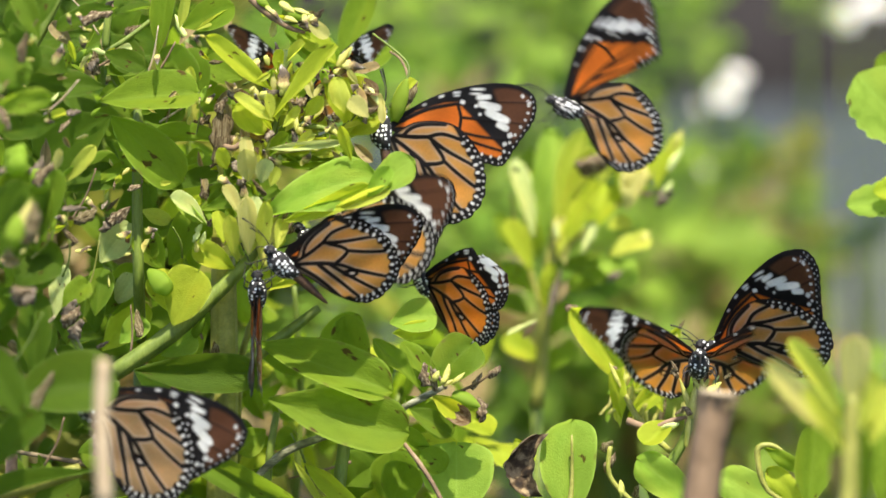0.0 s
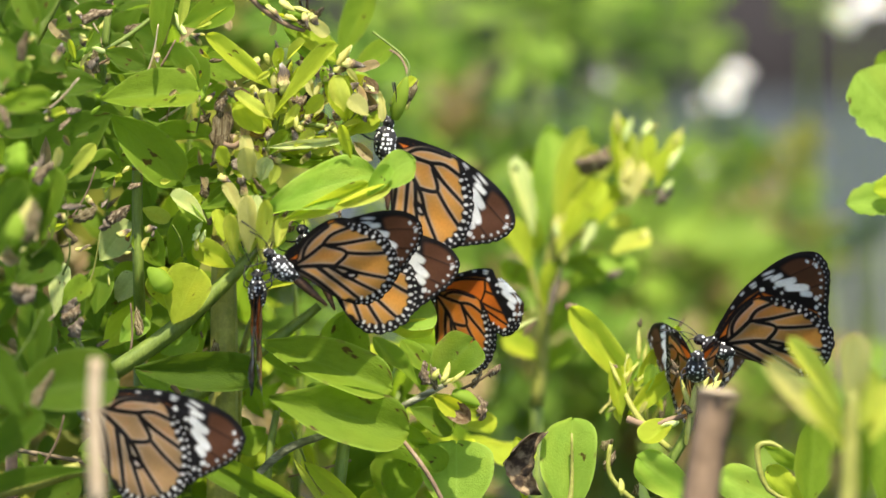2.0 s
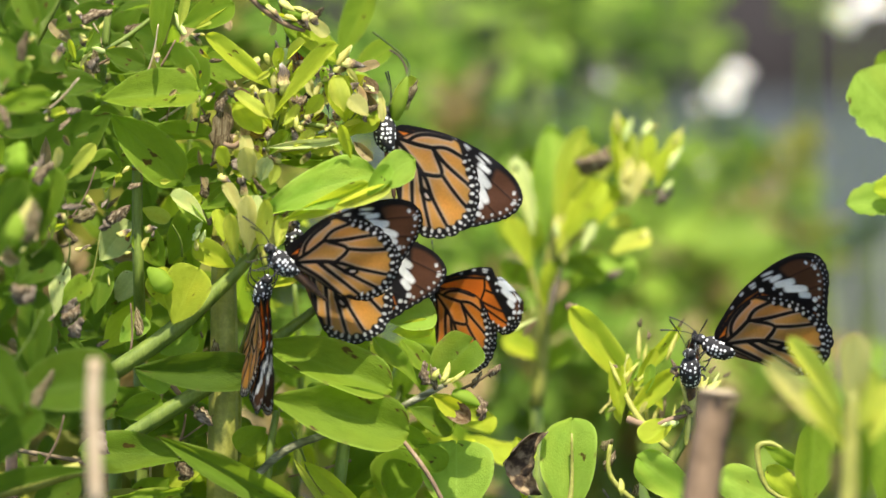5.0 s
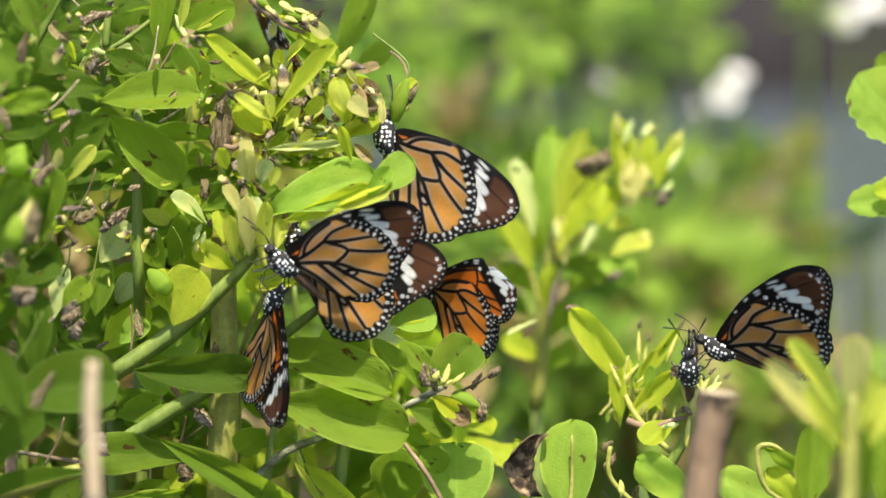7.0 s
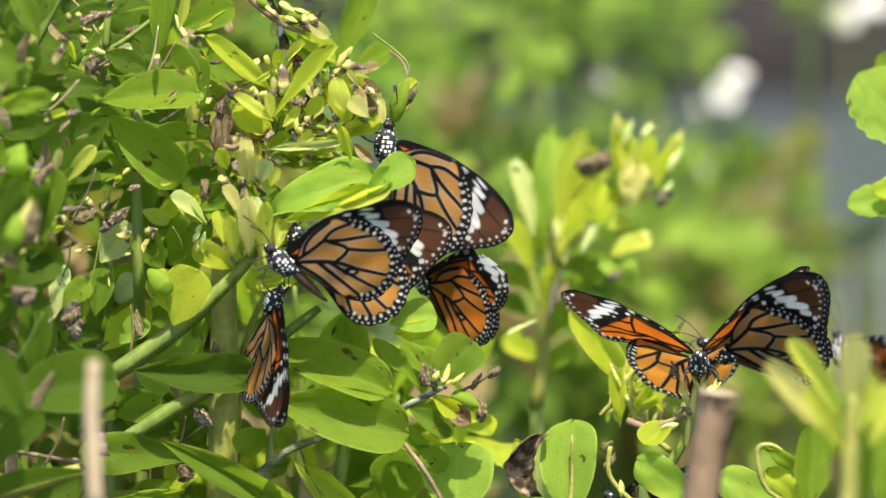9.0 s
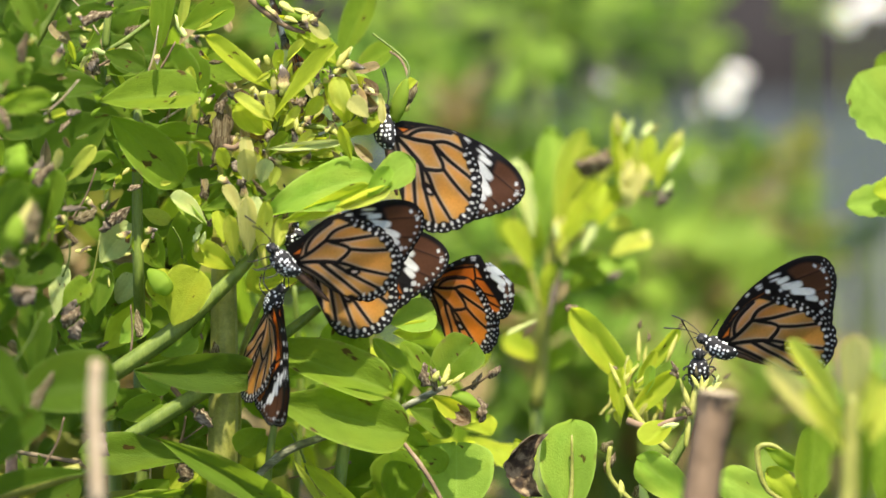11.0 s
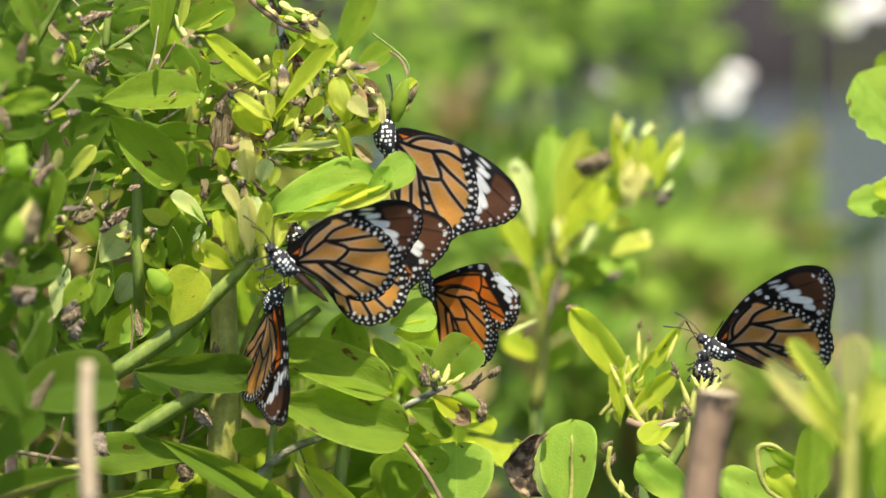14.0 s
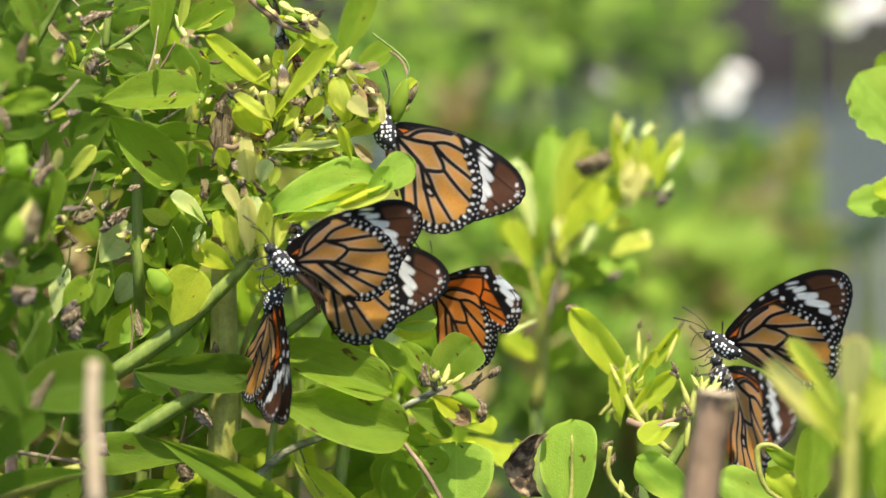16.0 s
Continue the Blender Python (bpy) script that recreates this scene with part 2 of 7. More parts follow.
m, nt, out = material("spent_flower")
coord = nt.nodes.new("ShaderNodeTexCoord")
sep = nt.nodes.new("ShaderNodeSeparateXYZ")
nt.links.new(coord.outputs["Object"], sep.inputs[0])
mott = node(nt, "ShaderNodeTexNoise", Scale=7.0, Detail=5.0, Roughness=0.75)
nt.links.new(coord.outputs["Object"], mott.inputs[0])
along = nt.nodes.new("ShaderNodeMath")
along.operation = "MULTIPLY_ADD"
along.inputs[1].default_value = 0.9
nt.links.new(mott.outputs[0], along.inputs[0])
nt.links.new(sep.outputs[1], along.inputs[2])
half_way = nt.nodes.new("ShaderNodeMath")
half_way.operation = "MULTIPLY"
half_way.inputs[1].default_value = 0.55
nt.links.new(along.outputs[0], half_way.inputs[0])
scol = ramp(nt, half_way.outputs[0], [(0.25, (0.34, 0.38, 0.05)), (0.40, (0.55, 0.50, 0.17)), (0.50, (0.30, 0.21, 0.08)), (0.60, (0.05, 0.034, 0.02)), (0.72, (0.12, 0.09, 0.06)), (0.85, (0.50, 0.46, 0.38))])
sbump = node(nt, "ShaderNodeBump", Strength=0.6, Distance=0.0006)
nt.links.new(mott.outputs[0], sbump.inputs["Height"])
spr = node(nt, "ShaderNodeBsdfPrincipled", Roughness=0.75)
nt.links.new(scol, spr.inputs["Base Color"])
nt.links.new(sbump.outputs[0], spr.inputs["Normal"])
nt.links.new(spr.outputs[0], out.inputs[0])
SPENT = m


# ---- building helpers ----
def mesh_of(name, verts, faces, mat, smooth=True):
    me = bpy.data.meshes.new(name)
    me.from_pydata(verts, [], faces)
    me.materials.append(mat)
    if smooth:
        me.polygons.foreach_set("use_smooth", [True] * len(me.polygons))
    me.update()
    return me


def part(name, data, parent, m=None, label=""):
    ob = new(name, data)
    ob.parent = parent
    if m is not None:
        ob.matrix_basis = m
    return tagged(ob, label)


def tube_data(points, radii, sides=8, close=True, ribs=0.0):
    """A tapering tube through the points, rounded at both ends."""
    pts = [Vector(p) for p in points]
    if len(pts) > 2:
        fine, rad = [], []
        n = len(pts)
        for i in range(n - 1):
            p0, p1, p2, p3 = pts[max(0, i - 1)], pts[i], pts[i + 1], pts[min(n - 1, i + 2)]
            for k in range(4):
                s = k / 4
                fine.append(0.5 * (2 * p1 + (p2 - p0) * s + (2 * p0 - 5 * p1 + 4 * p2 - p3) * s * s + (3 * p1 - p0 - 3 * p2 + p3) * s ** 3))
                rad.append(radii[i] + (radii[i + 1] - radii[i]) * s)
        fine.append(pts[-1])
        rad.append(radii[-1])
        pts, radii = fine, rad
    verts, faces = [], []
    side = None
    for i, p in enumerate(pts):
        way = (pts[min(i + 1, len(pts) - 1)] - pts[max(i - 1, 0)]).normalized()
        if side is None:
            side = way.orthogonal().normalized()
        side = (side - way * side.dot(way)).normalized()
        other = way.cross(side)
        for k in range(sides):
            a = 2 * math.pi * k / sides
            verts.append(p + (side * math.cos(a) + other * math.sin(a)) * radii[i] * (1 + ribs * (k % 2)))
    for i in range(len(pts) - 1):
        for k in range(sides):
            j = (k + 1) % sides
            faces.append((i * sides + k, i * sides + j, (i + 1) * sides + j, (i + 1) * sides + k))
    if close:
        faces.append(tuple(range(sides))[::-1])
        faces.append(tuple(range((len(pts) - 1) * sides, len(pts) * sides)))
    return verts, faces


def tube(name, points, radii, mat, parent, sides=8, label=""):
    verts, faces = tube_data(points, radii, sides, True, 0.24 if sides > 10 else 0.0)
    return part(name, mesh_of(name, verts, faces, mat), parent, label=label)


# leaf shapes: length 1 along y from the stalk, half width 0.5
def leaf_mesh(name, mat, peak=0.6, notch=0.0, bend=0.15, fold=0.12, wave=0.03, curl=0.0, seed=1, rows=12, cols=8, teeth=0.0):
    rnd = random.Random(seed)
    ph = rnd.uniform(0, 6)
    verts, faces, uvs = [], [], []
    for i in range(rows + 1):
        t = math.sin(i / rows * math.pi / 2) ** 0.9 if i < rows else 1.0
        # obovate outline, blunt at the end
        s0 = max(0.0, t - 0.06) / 0.94
        w = math.sin(math.pi / 2 * s0 / peak) ** 0.68 if s0 < peak else max(0.0, 1 - ((s0 - peak) / (1 - peak)) ** 3.4) ** 0.5
        w = max(w, 0.05) * (1 + teeth * (abs(math.sin(t * 19)) - 0.5))
        for j in range(cols + 1):
            s = 2 * j / cols - 1
            x = 0.5 * w * s
            y = t - notch * math.exp(-(s / 0.35) ** 2) * max(0, t - 0.6) / 0.4
            y += 0.012 * math.sin(9 * s + 5 * t + ph)
            z = -bend * (t - 0.35) ** 2 * 1.6 + fold * abs(s) ** 1.3 * w + wave * math.sin(7 * t + 2.2 * s + ph) * abs(s)
            z -= 0.035 * max(0.0, abs(s) - 0.82) / 0.18 * w
            if abs(s) < 0.15:
                z -= 0.012
            z += 0.035 * noise.noise((2.3 * s + ph, 3.1 * t, ph)) * (0.3 + abs(s))
            if curl:
                z += curl * max(0.0, t - 0.45) ** 2
            verts.append((x, y, z))
            uvs.append((j / cols, t))
    for i in range(rows):
        for j in range(cols):
            k = i * (cols + 1) + j
            faces.append((k, k + 1, k + cols + 2, k + cols + 1))
    me = mesh_of(name, verts, faces, mat)
    lay = me.uv_layers.new(name="UVMap")
    for lp in me.loops:
        lay.data[lp.index].uv = uvs[lp.vertex_index]
    return me


SHAPES = [dict(peak=0.6, bend=0.15, fold=0.14), dict(peak=0.64, notch=0.05, bend=0.05, fold=0.2), dict(peak=0.55, bend=0.35, fold=0.08, wave=0.1),
          dict(peak=0.5, bend=-0.1, fold=0.18, wave=0.04), dict(peak=0.66, notch=0.1, bend=0.1, fold=0.1, wave=0.09), dict(peak=0.58, bend=0.1, fold=0.3, curl=0.6), dict(peak=0.5, bend=0.12, fold=0.12, wave=0.05, teeth=0.13, rows=44)]
LEAVES = {}
for tone, mat in (("green", LEAF), ("young", YOUNG), ("deep", DEEPLEAF), ("pale", PALE), ("dry", DRY), ("pod", POD), ("weed", FARLEAF), ("lemon", LEMON), ("cream", CREAM), ("mid", MIDLEAF), ("fresh", FRESH), ("withered", WITHERED), ("tipped", TIPPED)):
    LEAVES[tone] = [leaf_mesh("leaf_" + tone, mat, seed=k + 3, **sh) for k, sh in enumerate(SHAPES)]

leaf_dice = random.Random(11)


def leaf_pose(p0, p1, width, roll, up_share=0.55):
    """Pose of a leaf from its stalk p0 to its tip p1; its face looks up and out, turned by roll degrees."""
    way = p1 - p0
    length = way.length
    y = way.normalized()
    n = (-DEEP * (1 - up_share) + UP * up_share)
    n = (n - y * n.dot(y)).normalized()
    n = Matrix.Rotation(radians(roll), 3, y) @ n
    x = y.cross(n)
    rot = Matrix((x, y, n)).transposed()
    return Matrix.LocRotScale(p0, rot.to_quaternion(), Vector((width, length, length * 0.6)))


def leaf(plant, u0, v0, u1, v1, w, d=0.0, tone="green", roll=None, dd=None, kind=None, name="leaf", label="", up_share=0.25):
    roll = leaf_dice.uniform(-18, 18) if roll is None else roll
    dd = leaf_dice.uniform(-6, 6) if dd is None else dd
    kind = leaf_dice.randrange(5) if kind is None else kind
    a, b = at(u0, v0, d), at(u1, v1, d + dd)
    k = STEP * (FOCUS + d / 1000) / FOCUS
    return part(name, LEAVES[tone][kind], plant, leaf_pose(a, b, w * k * 1.08, roll, up_share), label)


def bud_mesh(name, mat, rough=0.0, seed=1, sides=8, rows=11):
    """A bud or withered scrap: a teardrop, the more crumpled the larger rough is."""
    rnd = random.Random(seed)
    off = rnd.uniform(0, 50)
    verts, faces = [], []
    for i in range(rows + 1):
        t = i / rows
        r = 0.5 * math.sin(math.pi * (0.06 + 0.9 * t) ** 0.8) ** 0.8 + 0.02
        bend = 0.25 * math.sin(t * 3 + off) * (1 + 2 * rough)
        for k in range(sides):
            a = 2 * math.pi * k / sides
            q = r * (1 + rough * 1.5 * noise.noise((3 * math.cos(a) + off, 3 * math.sin(a), 5 * t)) + 0.15 * math.sin(3 * a + off))
            flat = 1 - 0.55 * rough
            verts.append((q * math.cos(a) + 0.5 * bend * rough, t + 0.1 * rough * math.sin(2 * a + off), q * flat * math.sin(a) + 0.3 * bend))
    for i in range(rows):
        for k in range(sides):
            j = (k + 1) % sides
            faces.append((i * sides + k, i * sides + j, (i + 1) * sides + j, (i + 1) * sides + k))
    faces += [tuple(range(sides))[::-1], tuple(range(rows * sides, (rows + 1) * sides))]
    return mesh_of(name, verts, faces, mat)


BUDS = {"bud": (BUD, 0.25), "dry": (DRY, 0.9), "pod": (POD, 0.8), "pale": (PALE, 0.5), "green": (LEAF, 0.15), "straw": (HUSK, 0.6), "cream": (CREAM, 0.35), "spent": (SPENT, 0.6), "grey": (GREY, 0.8)}
BUDS = {k: [bud_mesh("bud_" + k, mt, r, 7 * n + 1) for n in range(4)] for k, (mt, r) in BUDS.items()}


def bud(plant, u0, v0, u1, v1, w, d=0.0, tone="bud", dd=0.0, name="flower_bud"):
    a, b = at(u0, v0, d), at(u1, v1, d + dd)
    k = STEP * (FOCUS + d / 1000) / FOCUS
    if tone in ("dry", "pod", "bud", "cream", "pale"):
        w *= 0.74
    y = (b - a).normalized()
    x = y.cross(-DEEP).normalized()
    rot = Matrix((x, y, x.cross(y))).transposed()
    return part(name, leaf_dice.choice(BUDS[tone]), plant, Matrix.LocRotScale(a, rot.to_quaternion(), Vector((w * k, (b - a).length, w * k))))


def thing(name, label, category, group="", place=(0, 0, 0), kind=""):
    ob = new(name)
    ob.empty_display_size = 0.01
    return tagged(ob, label, category, group, kind)


def stem(plant, points, mat=None, label="", sides=8, name="stem"):
    """A stem through (u, v, depth, width) points."""
    pts = [at(u, v, d) for u, v, d, w in points]
    rad = [w * 0.5 * STEP * (FOCUS + d / 1000) / FOCUS for u, v, d, w in points]
    return tube(name, pts, rad, mat or STEM, plant, 18 if max(p[3] for p in points) > 17 else sides, label)


def to_ground(plant, u, v, d, width, mat=None, lean=0.0):
    """The lower stem, down to the soil."""
    top = at(u, v, d)
    r = width * 0.5 * STEP
    return tube("stem", [top, top * 0.5 + Vector((top.x + lean * 0.3, top.y, 0)) * 0.5, Vector((top.x + lean, top.y, -0.02))], [r, r * 1.15, r * 1.4], mat or STEM, plant)


# ---- the butterflies ----
MM = 0.001
# outlines in millimetres: out from the root, and back from the leading edge
FORE_RIM = [(0, -1.2), (6, -2.8), (15.8, -3.8), (27, -2.5), (34.4, -0.1), (38.4, 2.5), (40.6, 5.9), (40.3, 9.4), (38.0, 12.9), (34.4, 15.6), (30, 18.6), (26.5, 21.2), (23, 20.8), (12, 12), (5, 5.5), (0, 2)]
HIND_RIM = [(0, -2), (2.5, -8), (9.5, -13.6), (17, -14.2), (25, -11.2), (30.6, -5.2), (32, 1), (30.6, 5.6), (27.5, 9.6), (22, 11.8), (13, 9.2), (5.5, 4.6), (0, 1.5)]
# a fore wing whose tip is torn off along the white band
TORN_RIM = [(0, -1.2), (6, -2.8), (15.8, -3.8), (20.6, -3.4), (22.4, -2.6), (23.4, 0.4), (24.4, 1.6), (25.2, 0.6), (27.6, 3.2), (30.2, 6.4), (32.2, 9.6), (32.6, 11.6), (31.6, 15), (30, 18.6), (26.5, 21.2), (23, 20.8), (12, 12), (5, 5.5), (0, 2)]
FORE_VEINS = [[(0, 0), (10, -1.0), (19.5, 0.5)], [(19.5, 0.5), (19, 4.5), (17, 8.2)], [(0, 0.8), (8, 4.0), (17, 8.2)], [(19.4, 0.6), (30, 4), (40, 8)], [(19, 4.5), (27, 8.5), (37, 13.5)],
              [(17, 8.2), (24, 12.5), (33, 16.6)], [(12.5, 6), (20, 12.5), (29, 19.4)], [(7.5, 3.7), (14, 10.5), (23, 20.5)], [(0, 1.4), (8, 7.6), (17, 16)]]
HIND_VEINS = [[(0, -0.8), (4, -3.6), (7.7, -6.8)], [(2, -2.2), (2.4, -5.5), (4.6, -8.8), (9, -12.6)], [(7.7, -6.8), (10.5, -10.2), (17.3, -13)], [(7.7, -6.8), (14, -7.2), (22.6, -9), (27, -9.5)],
              [(9.5, -6.5), (15.5, -4.5), (12.2, -0.3)], [(15.5, -4.5), (22, -4.4), (30.6, -5)], [(0, 0), (12.2, -0.3), (20, 1.7), (31.5, 3.4)], [(10.5, -0.2), (18, 3.8), (28.5, 8.4)], [(7, 0), (14, 4.9), (23, 11.3)],
              [(0, 0.4), (7, 4), (14.5, 9.5)]]
# white marks of the fore wing: out, back, half length, half width, slant in degrees
BAND = [(26.4, -1.3, 1.8, 0.36, 22), (25.4, -0.3, 1.5, 0.30, 22), (27.1, 1.4, 2.1, 0.72, 18), (27.8, 4.3, 3.3, 1.05, 33), (28.8, 7.9, 3.7, 1.15, 45), (29.2, 11.1, 1.9, 0.92, 48), (30.3, 14.2, 0.75, 0.7, 0),
        (28.0, 16.0, 0.6, 0.55, 0), (20.4, -2.5, 1.0, 0.32, 16), (20.1, -1.7, 0.8, 0.26, 16), (21.0, 0.6, 0.72, 0.56, 40), (15.9, -3.0, 0.75, 0.34, 5), (10.5, -2.5, 0.5, 0.24, 5), (24.2, 3.0, 0.5, 0.45, 20), (24.4, 5.6, 0.45, 0.4, 20), (37.6, 5.0, 0.55, 0.45, 80), (38.6, 7.6, 0.45, 0.6, 80)]


def smooth_ring(pts, per=14):
    out_pts, n = [], len(pts)
    for i in range(n):
        p0, p1, p2, p3 = (np.array(pts[(i + k) % n], float) for k in (-1, 0, 1, 2))
        for k in range(per):
            s = k / per
            out_pts.append(0.5 * (2 * p1 + (p2 - p0) * s + (2 * p0 - 5 * p1 + 4 * p2 - p3) * s * s + (3 * p1 - p0 - 3 * p2 + p3) * s ** 3))
    return np.array(out_pts)


def line_distance(p, pts, closed=False):
    """Distance of each point to a chain of segments, and how far along the chain the nearest place lies."""
    a = np.array(pts, float)
    b = np.roll(a, -1, 0) if closed else a[1:]
    a = a if closed else a[:-1]
    best, along, run = np.full(len(p), 1e9), np.zeros(len(p)), 0.0
    for s, e in zip(a, b):
        v = e - s
        length = np.hypot(*v)
        f = np.clip(((p - s) @ v) / (length ** 2 + 1e-12), 0, 1)
        d = np.hypot(*(p - s - f[:, None] * v).T)
        hit = d < best
        best[hit], along[hit] = d[hit], run + f[hit] * length
        run += length
    return best, along


def inside(p, ring):
    x, y, hit = p[:, 0], p[:, 1], np.zeros(len(p), bool)
    for (x0, y0), (x1, y1) in zip(ring, np.roll(ring, -1, 0)):
        cut = (y0 > y) != (y1 > y)
        hit ^= cut & (x < (x1 - x0) * (y - y0) / (y1 - y0 + 1e-12) + x0)
    return hit


def over(col, mask, paint):
    return col * (1 - mask[:, None]) + np.array(paint)[None, :] * mask[:, None]


def step_down(d, edge, soft=0.22):
    return np.clip((edge - d) / soft + 0.5, 0, 1)


# undersides of the hind wing: its ground colour, and how far paler scales line the veins
# the last, darkest ground colour has the shade on a low butterfly painted in
HUES = {"plain": ((0.69, 0.405, 0.08), 0.85), "backlit": ((0.80, 0.30, 0.030), 0.25), "shaded": ((0.42, 0.32, 0.15), 0.85)}


def wing_colours(p, fore, under, rim_d, rim_s, hue="plain"):
    """The pattern of black veins, orange fields, dark border and white dots."""
    a, b = p[:, 0], p[:, 1]
    n = len(p)
    if fore:
        base = (0.84, 0.25, 0.024) if under else (0.82, 0.17, 0.010)
    else:
        base = HUES[hue][0] if under else (0.80, 0.23, 0.016)
    col = np.tile(np.array(base), (n, 1))
    tone = 0.9 + 0.2 * np.sin(0.31 * a + 0.5) * np.cos(0.27 * b)
    col *= tone[:, None]
    black = (0.012, 0.010, 0.010)
    brown = (0.155, 0.062, 0.028) if under else (0.03, 0.014, 0.009)
    veins = [line_distance(p, smooth_line(v))[0] for v in (FORE_VEINS if fore else HIND_VEINS)]
    vd = np.min(veins, 0)
    width = (0.37 if fore else 0.44) + (0.0 if under else 0.13) + 0.25 * np.exp(-np.hypot(a - 8, b) / 12)
    if under and not fore:
        pale = HUES[hue][1] * 1.15 * np.exp(-np.maximum(vd - width, 0) / 0.9) * (0.75 + 0.25 * np.sin(0.5 * a + 0.9 * b))
        pale *= 0.55 + 0.45 * np.clip((20 - a) / 12, 0, 1)
        col = over(col, np.clip(pale, 0, 1), (0.62, 0.47, 0.28))
        col = over(col, 0.75 * min(1, HUES[hue][1]) * step_down(np.abs(vd - width - 0.2), 0.16, 0.3), (0.62, 0.55, 0.46))
    if fore:
        dark = np.clip((a - (19.6 + 0.42 * b)) / 0.8 + 0.5, 0, 1)
        costal = np.clip((np.interp(a, [0, 8, 16, 20, 24], [-0.2, -1.6, -1.0, 0.2, 1.6]) - b) / 0.5 + 0.5, 0, 1)
        outer = (a > 14) & (b > 2) & (a + b > 34)
        border = step_down(rim_d, np.where(outer, 2.6, 0.7), 0.5)
        dark = np.maximum(np.maximum(dark, costal), border)
        col = over(col, step_down(vd, width), black)
        col = over(col, dark, black)
        tip = np.clip((a - 29.8) / 1.2, 0, 1) * np.clip((rim_d - 1.0) / 0.9, 0, 1) * np.clip((b + 0.2) / 1.5, 0, 1)
        col = over(col, tip, brown)
        col = over(col, 0.8 * step_down(vd, 0.22) * (a > 20), black)
        for ca, cb, hl, hw, slant in BAND:
            c, s = math.cos(radians(slant)), math.sin(radians(slant))
            u, w = (a - ca) * c + (b - cb) * s, -(a - ca) * s + (b - cb) * c
            r = (np.abs(u / hl) ** 4 + np.abs(w / hw) ** 4) ** (1 / 4)
            col = over(col, np.clip((1 - r) * min(hl, hw) / 0.3 + 0.5, 0, 1), (0.86, 0.86, 0.83) if under or hl > 1 else (0.8, 0.8, 0.78))
        dots = outer & (a > 16) & (b > 5)
    else:
        col = over(col, step_down(vd, width), black)
        if under:
            s_d = np.hypot((a - 17.2) / 2.6, (b - 2.5) / 1.25)
            col = over(col, step_down(s_d, 1.0, 0.25), black)
            col = over(col, step_down(np.hypot((a - 17.8) / 0.9, (b - 2.5) / 0.4), 1.0, 0.4), (0.7, 0.68, 0.62))
        outer = (a > 8)
        border = step_down(rim_d, np.where(b > 2, 0.6 + 2.6 * np.clip((a - 16) / 8, 0, 1), 0.6 + 2.6 * np.clip((a - 11) / 6, 0, 1)) + 0.3 * np.sin(rim_s * 1.7) * (a > 16), 0.5)
        col = over(col, border, black)
        dots = (a > np.where(b > 2, 20, 15)) & (rim_d < 3.6)
    # two rows of white dots run along the outer edge
    big = np.hypot((rim_s % 2.7) - 1.35, (rim_d - 2.35))
    small = np.hypot(((rim_s + 0.6) % 1.9) - 0.95, (rim_d - 0.9) * 1.1)
    k = 1.0 if under else 0.8
    wob = 0.54 + 0.16 * np.sin(rim_s * 2.3) - (0.2 if fore else 0)
    col = over(col, step_down(big, wob * k) * dots, (0.85, 0.85, 0.82))
    col = over(col, step_down(small, (0.25 if fore else 0.34) * k) * dots, (0.85, 0.85, 0.82))
    return np.clip(col, 0, 1)


def smooth_line(pts, per=6):
    a = np.array(pts, float)
    t = np.linspace(0, len(a) - 1, (len(a) - 1) * per + 1)
    i = np.clip(t.astype(int), 0, len(a) - 2)
    f = (t - i)[:, None]
    p0, p1, p2, p3 = a[np.clip(i - 1, 0, None)], a[i], a[i + 1], a[np.clip(i + 2, None, len(a) - 1)]
    return 0.5 * (2 * p1 + (p2 - p0) * f + (2 * p0 - 5 * p1 + 4 * p2 - p3) * f ** 2 + (3 * p1 - p0 - 3 * p2 + p3) * f ** 3)


def scalloped(ring, fore):
    """The outer edge of a wing, drawn in a little between its veins."""
    nxt = np.roll(ring, -1, 0)
    way = nxt - np.roll(ring, 1, 0)
    normal = np.stack([-way[:, 1], way[:, 0]], 1) / np.hypot(*way.T)[:, None]
    run = np.concatenate([[0], np.cumsum(np.hypot(*(nxt - ring).T))[:-1]])
    share = np.clip((ring[:, 0] + (ring[:, 1] if fore else 0 * ring[:, 1]) - (36 if fore else 19)) / 4, 0, 1)
    if fore:
        share *= np.clip((ring[:, 1] - 6) / 3, 0, 1)
    wave = np.abs(np.sin(run * math.pi / (3.1 if fore else 4.2)))
    return ring + normal * ((0.35 if fore else 0.62) * (1 - wave) ** 1.5 * share)[:, None]


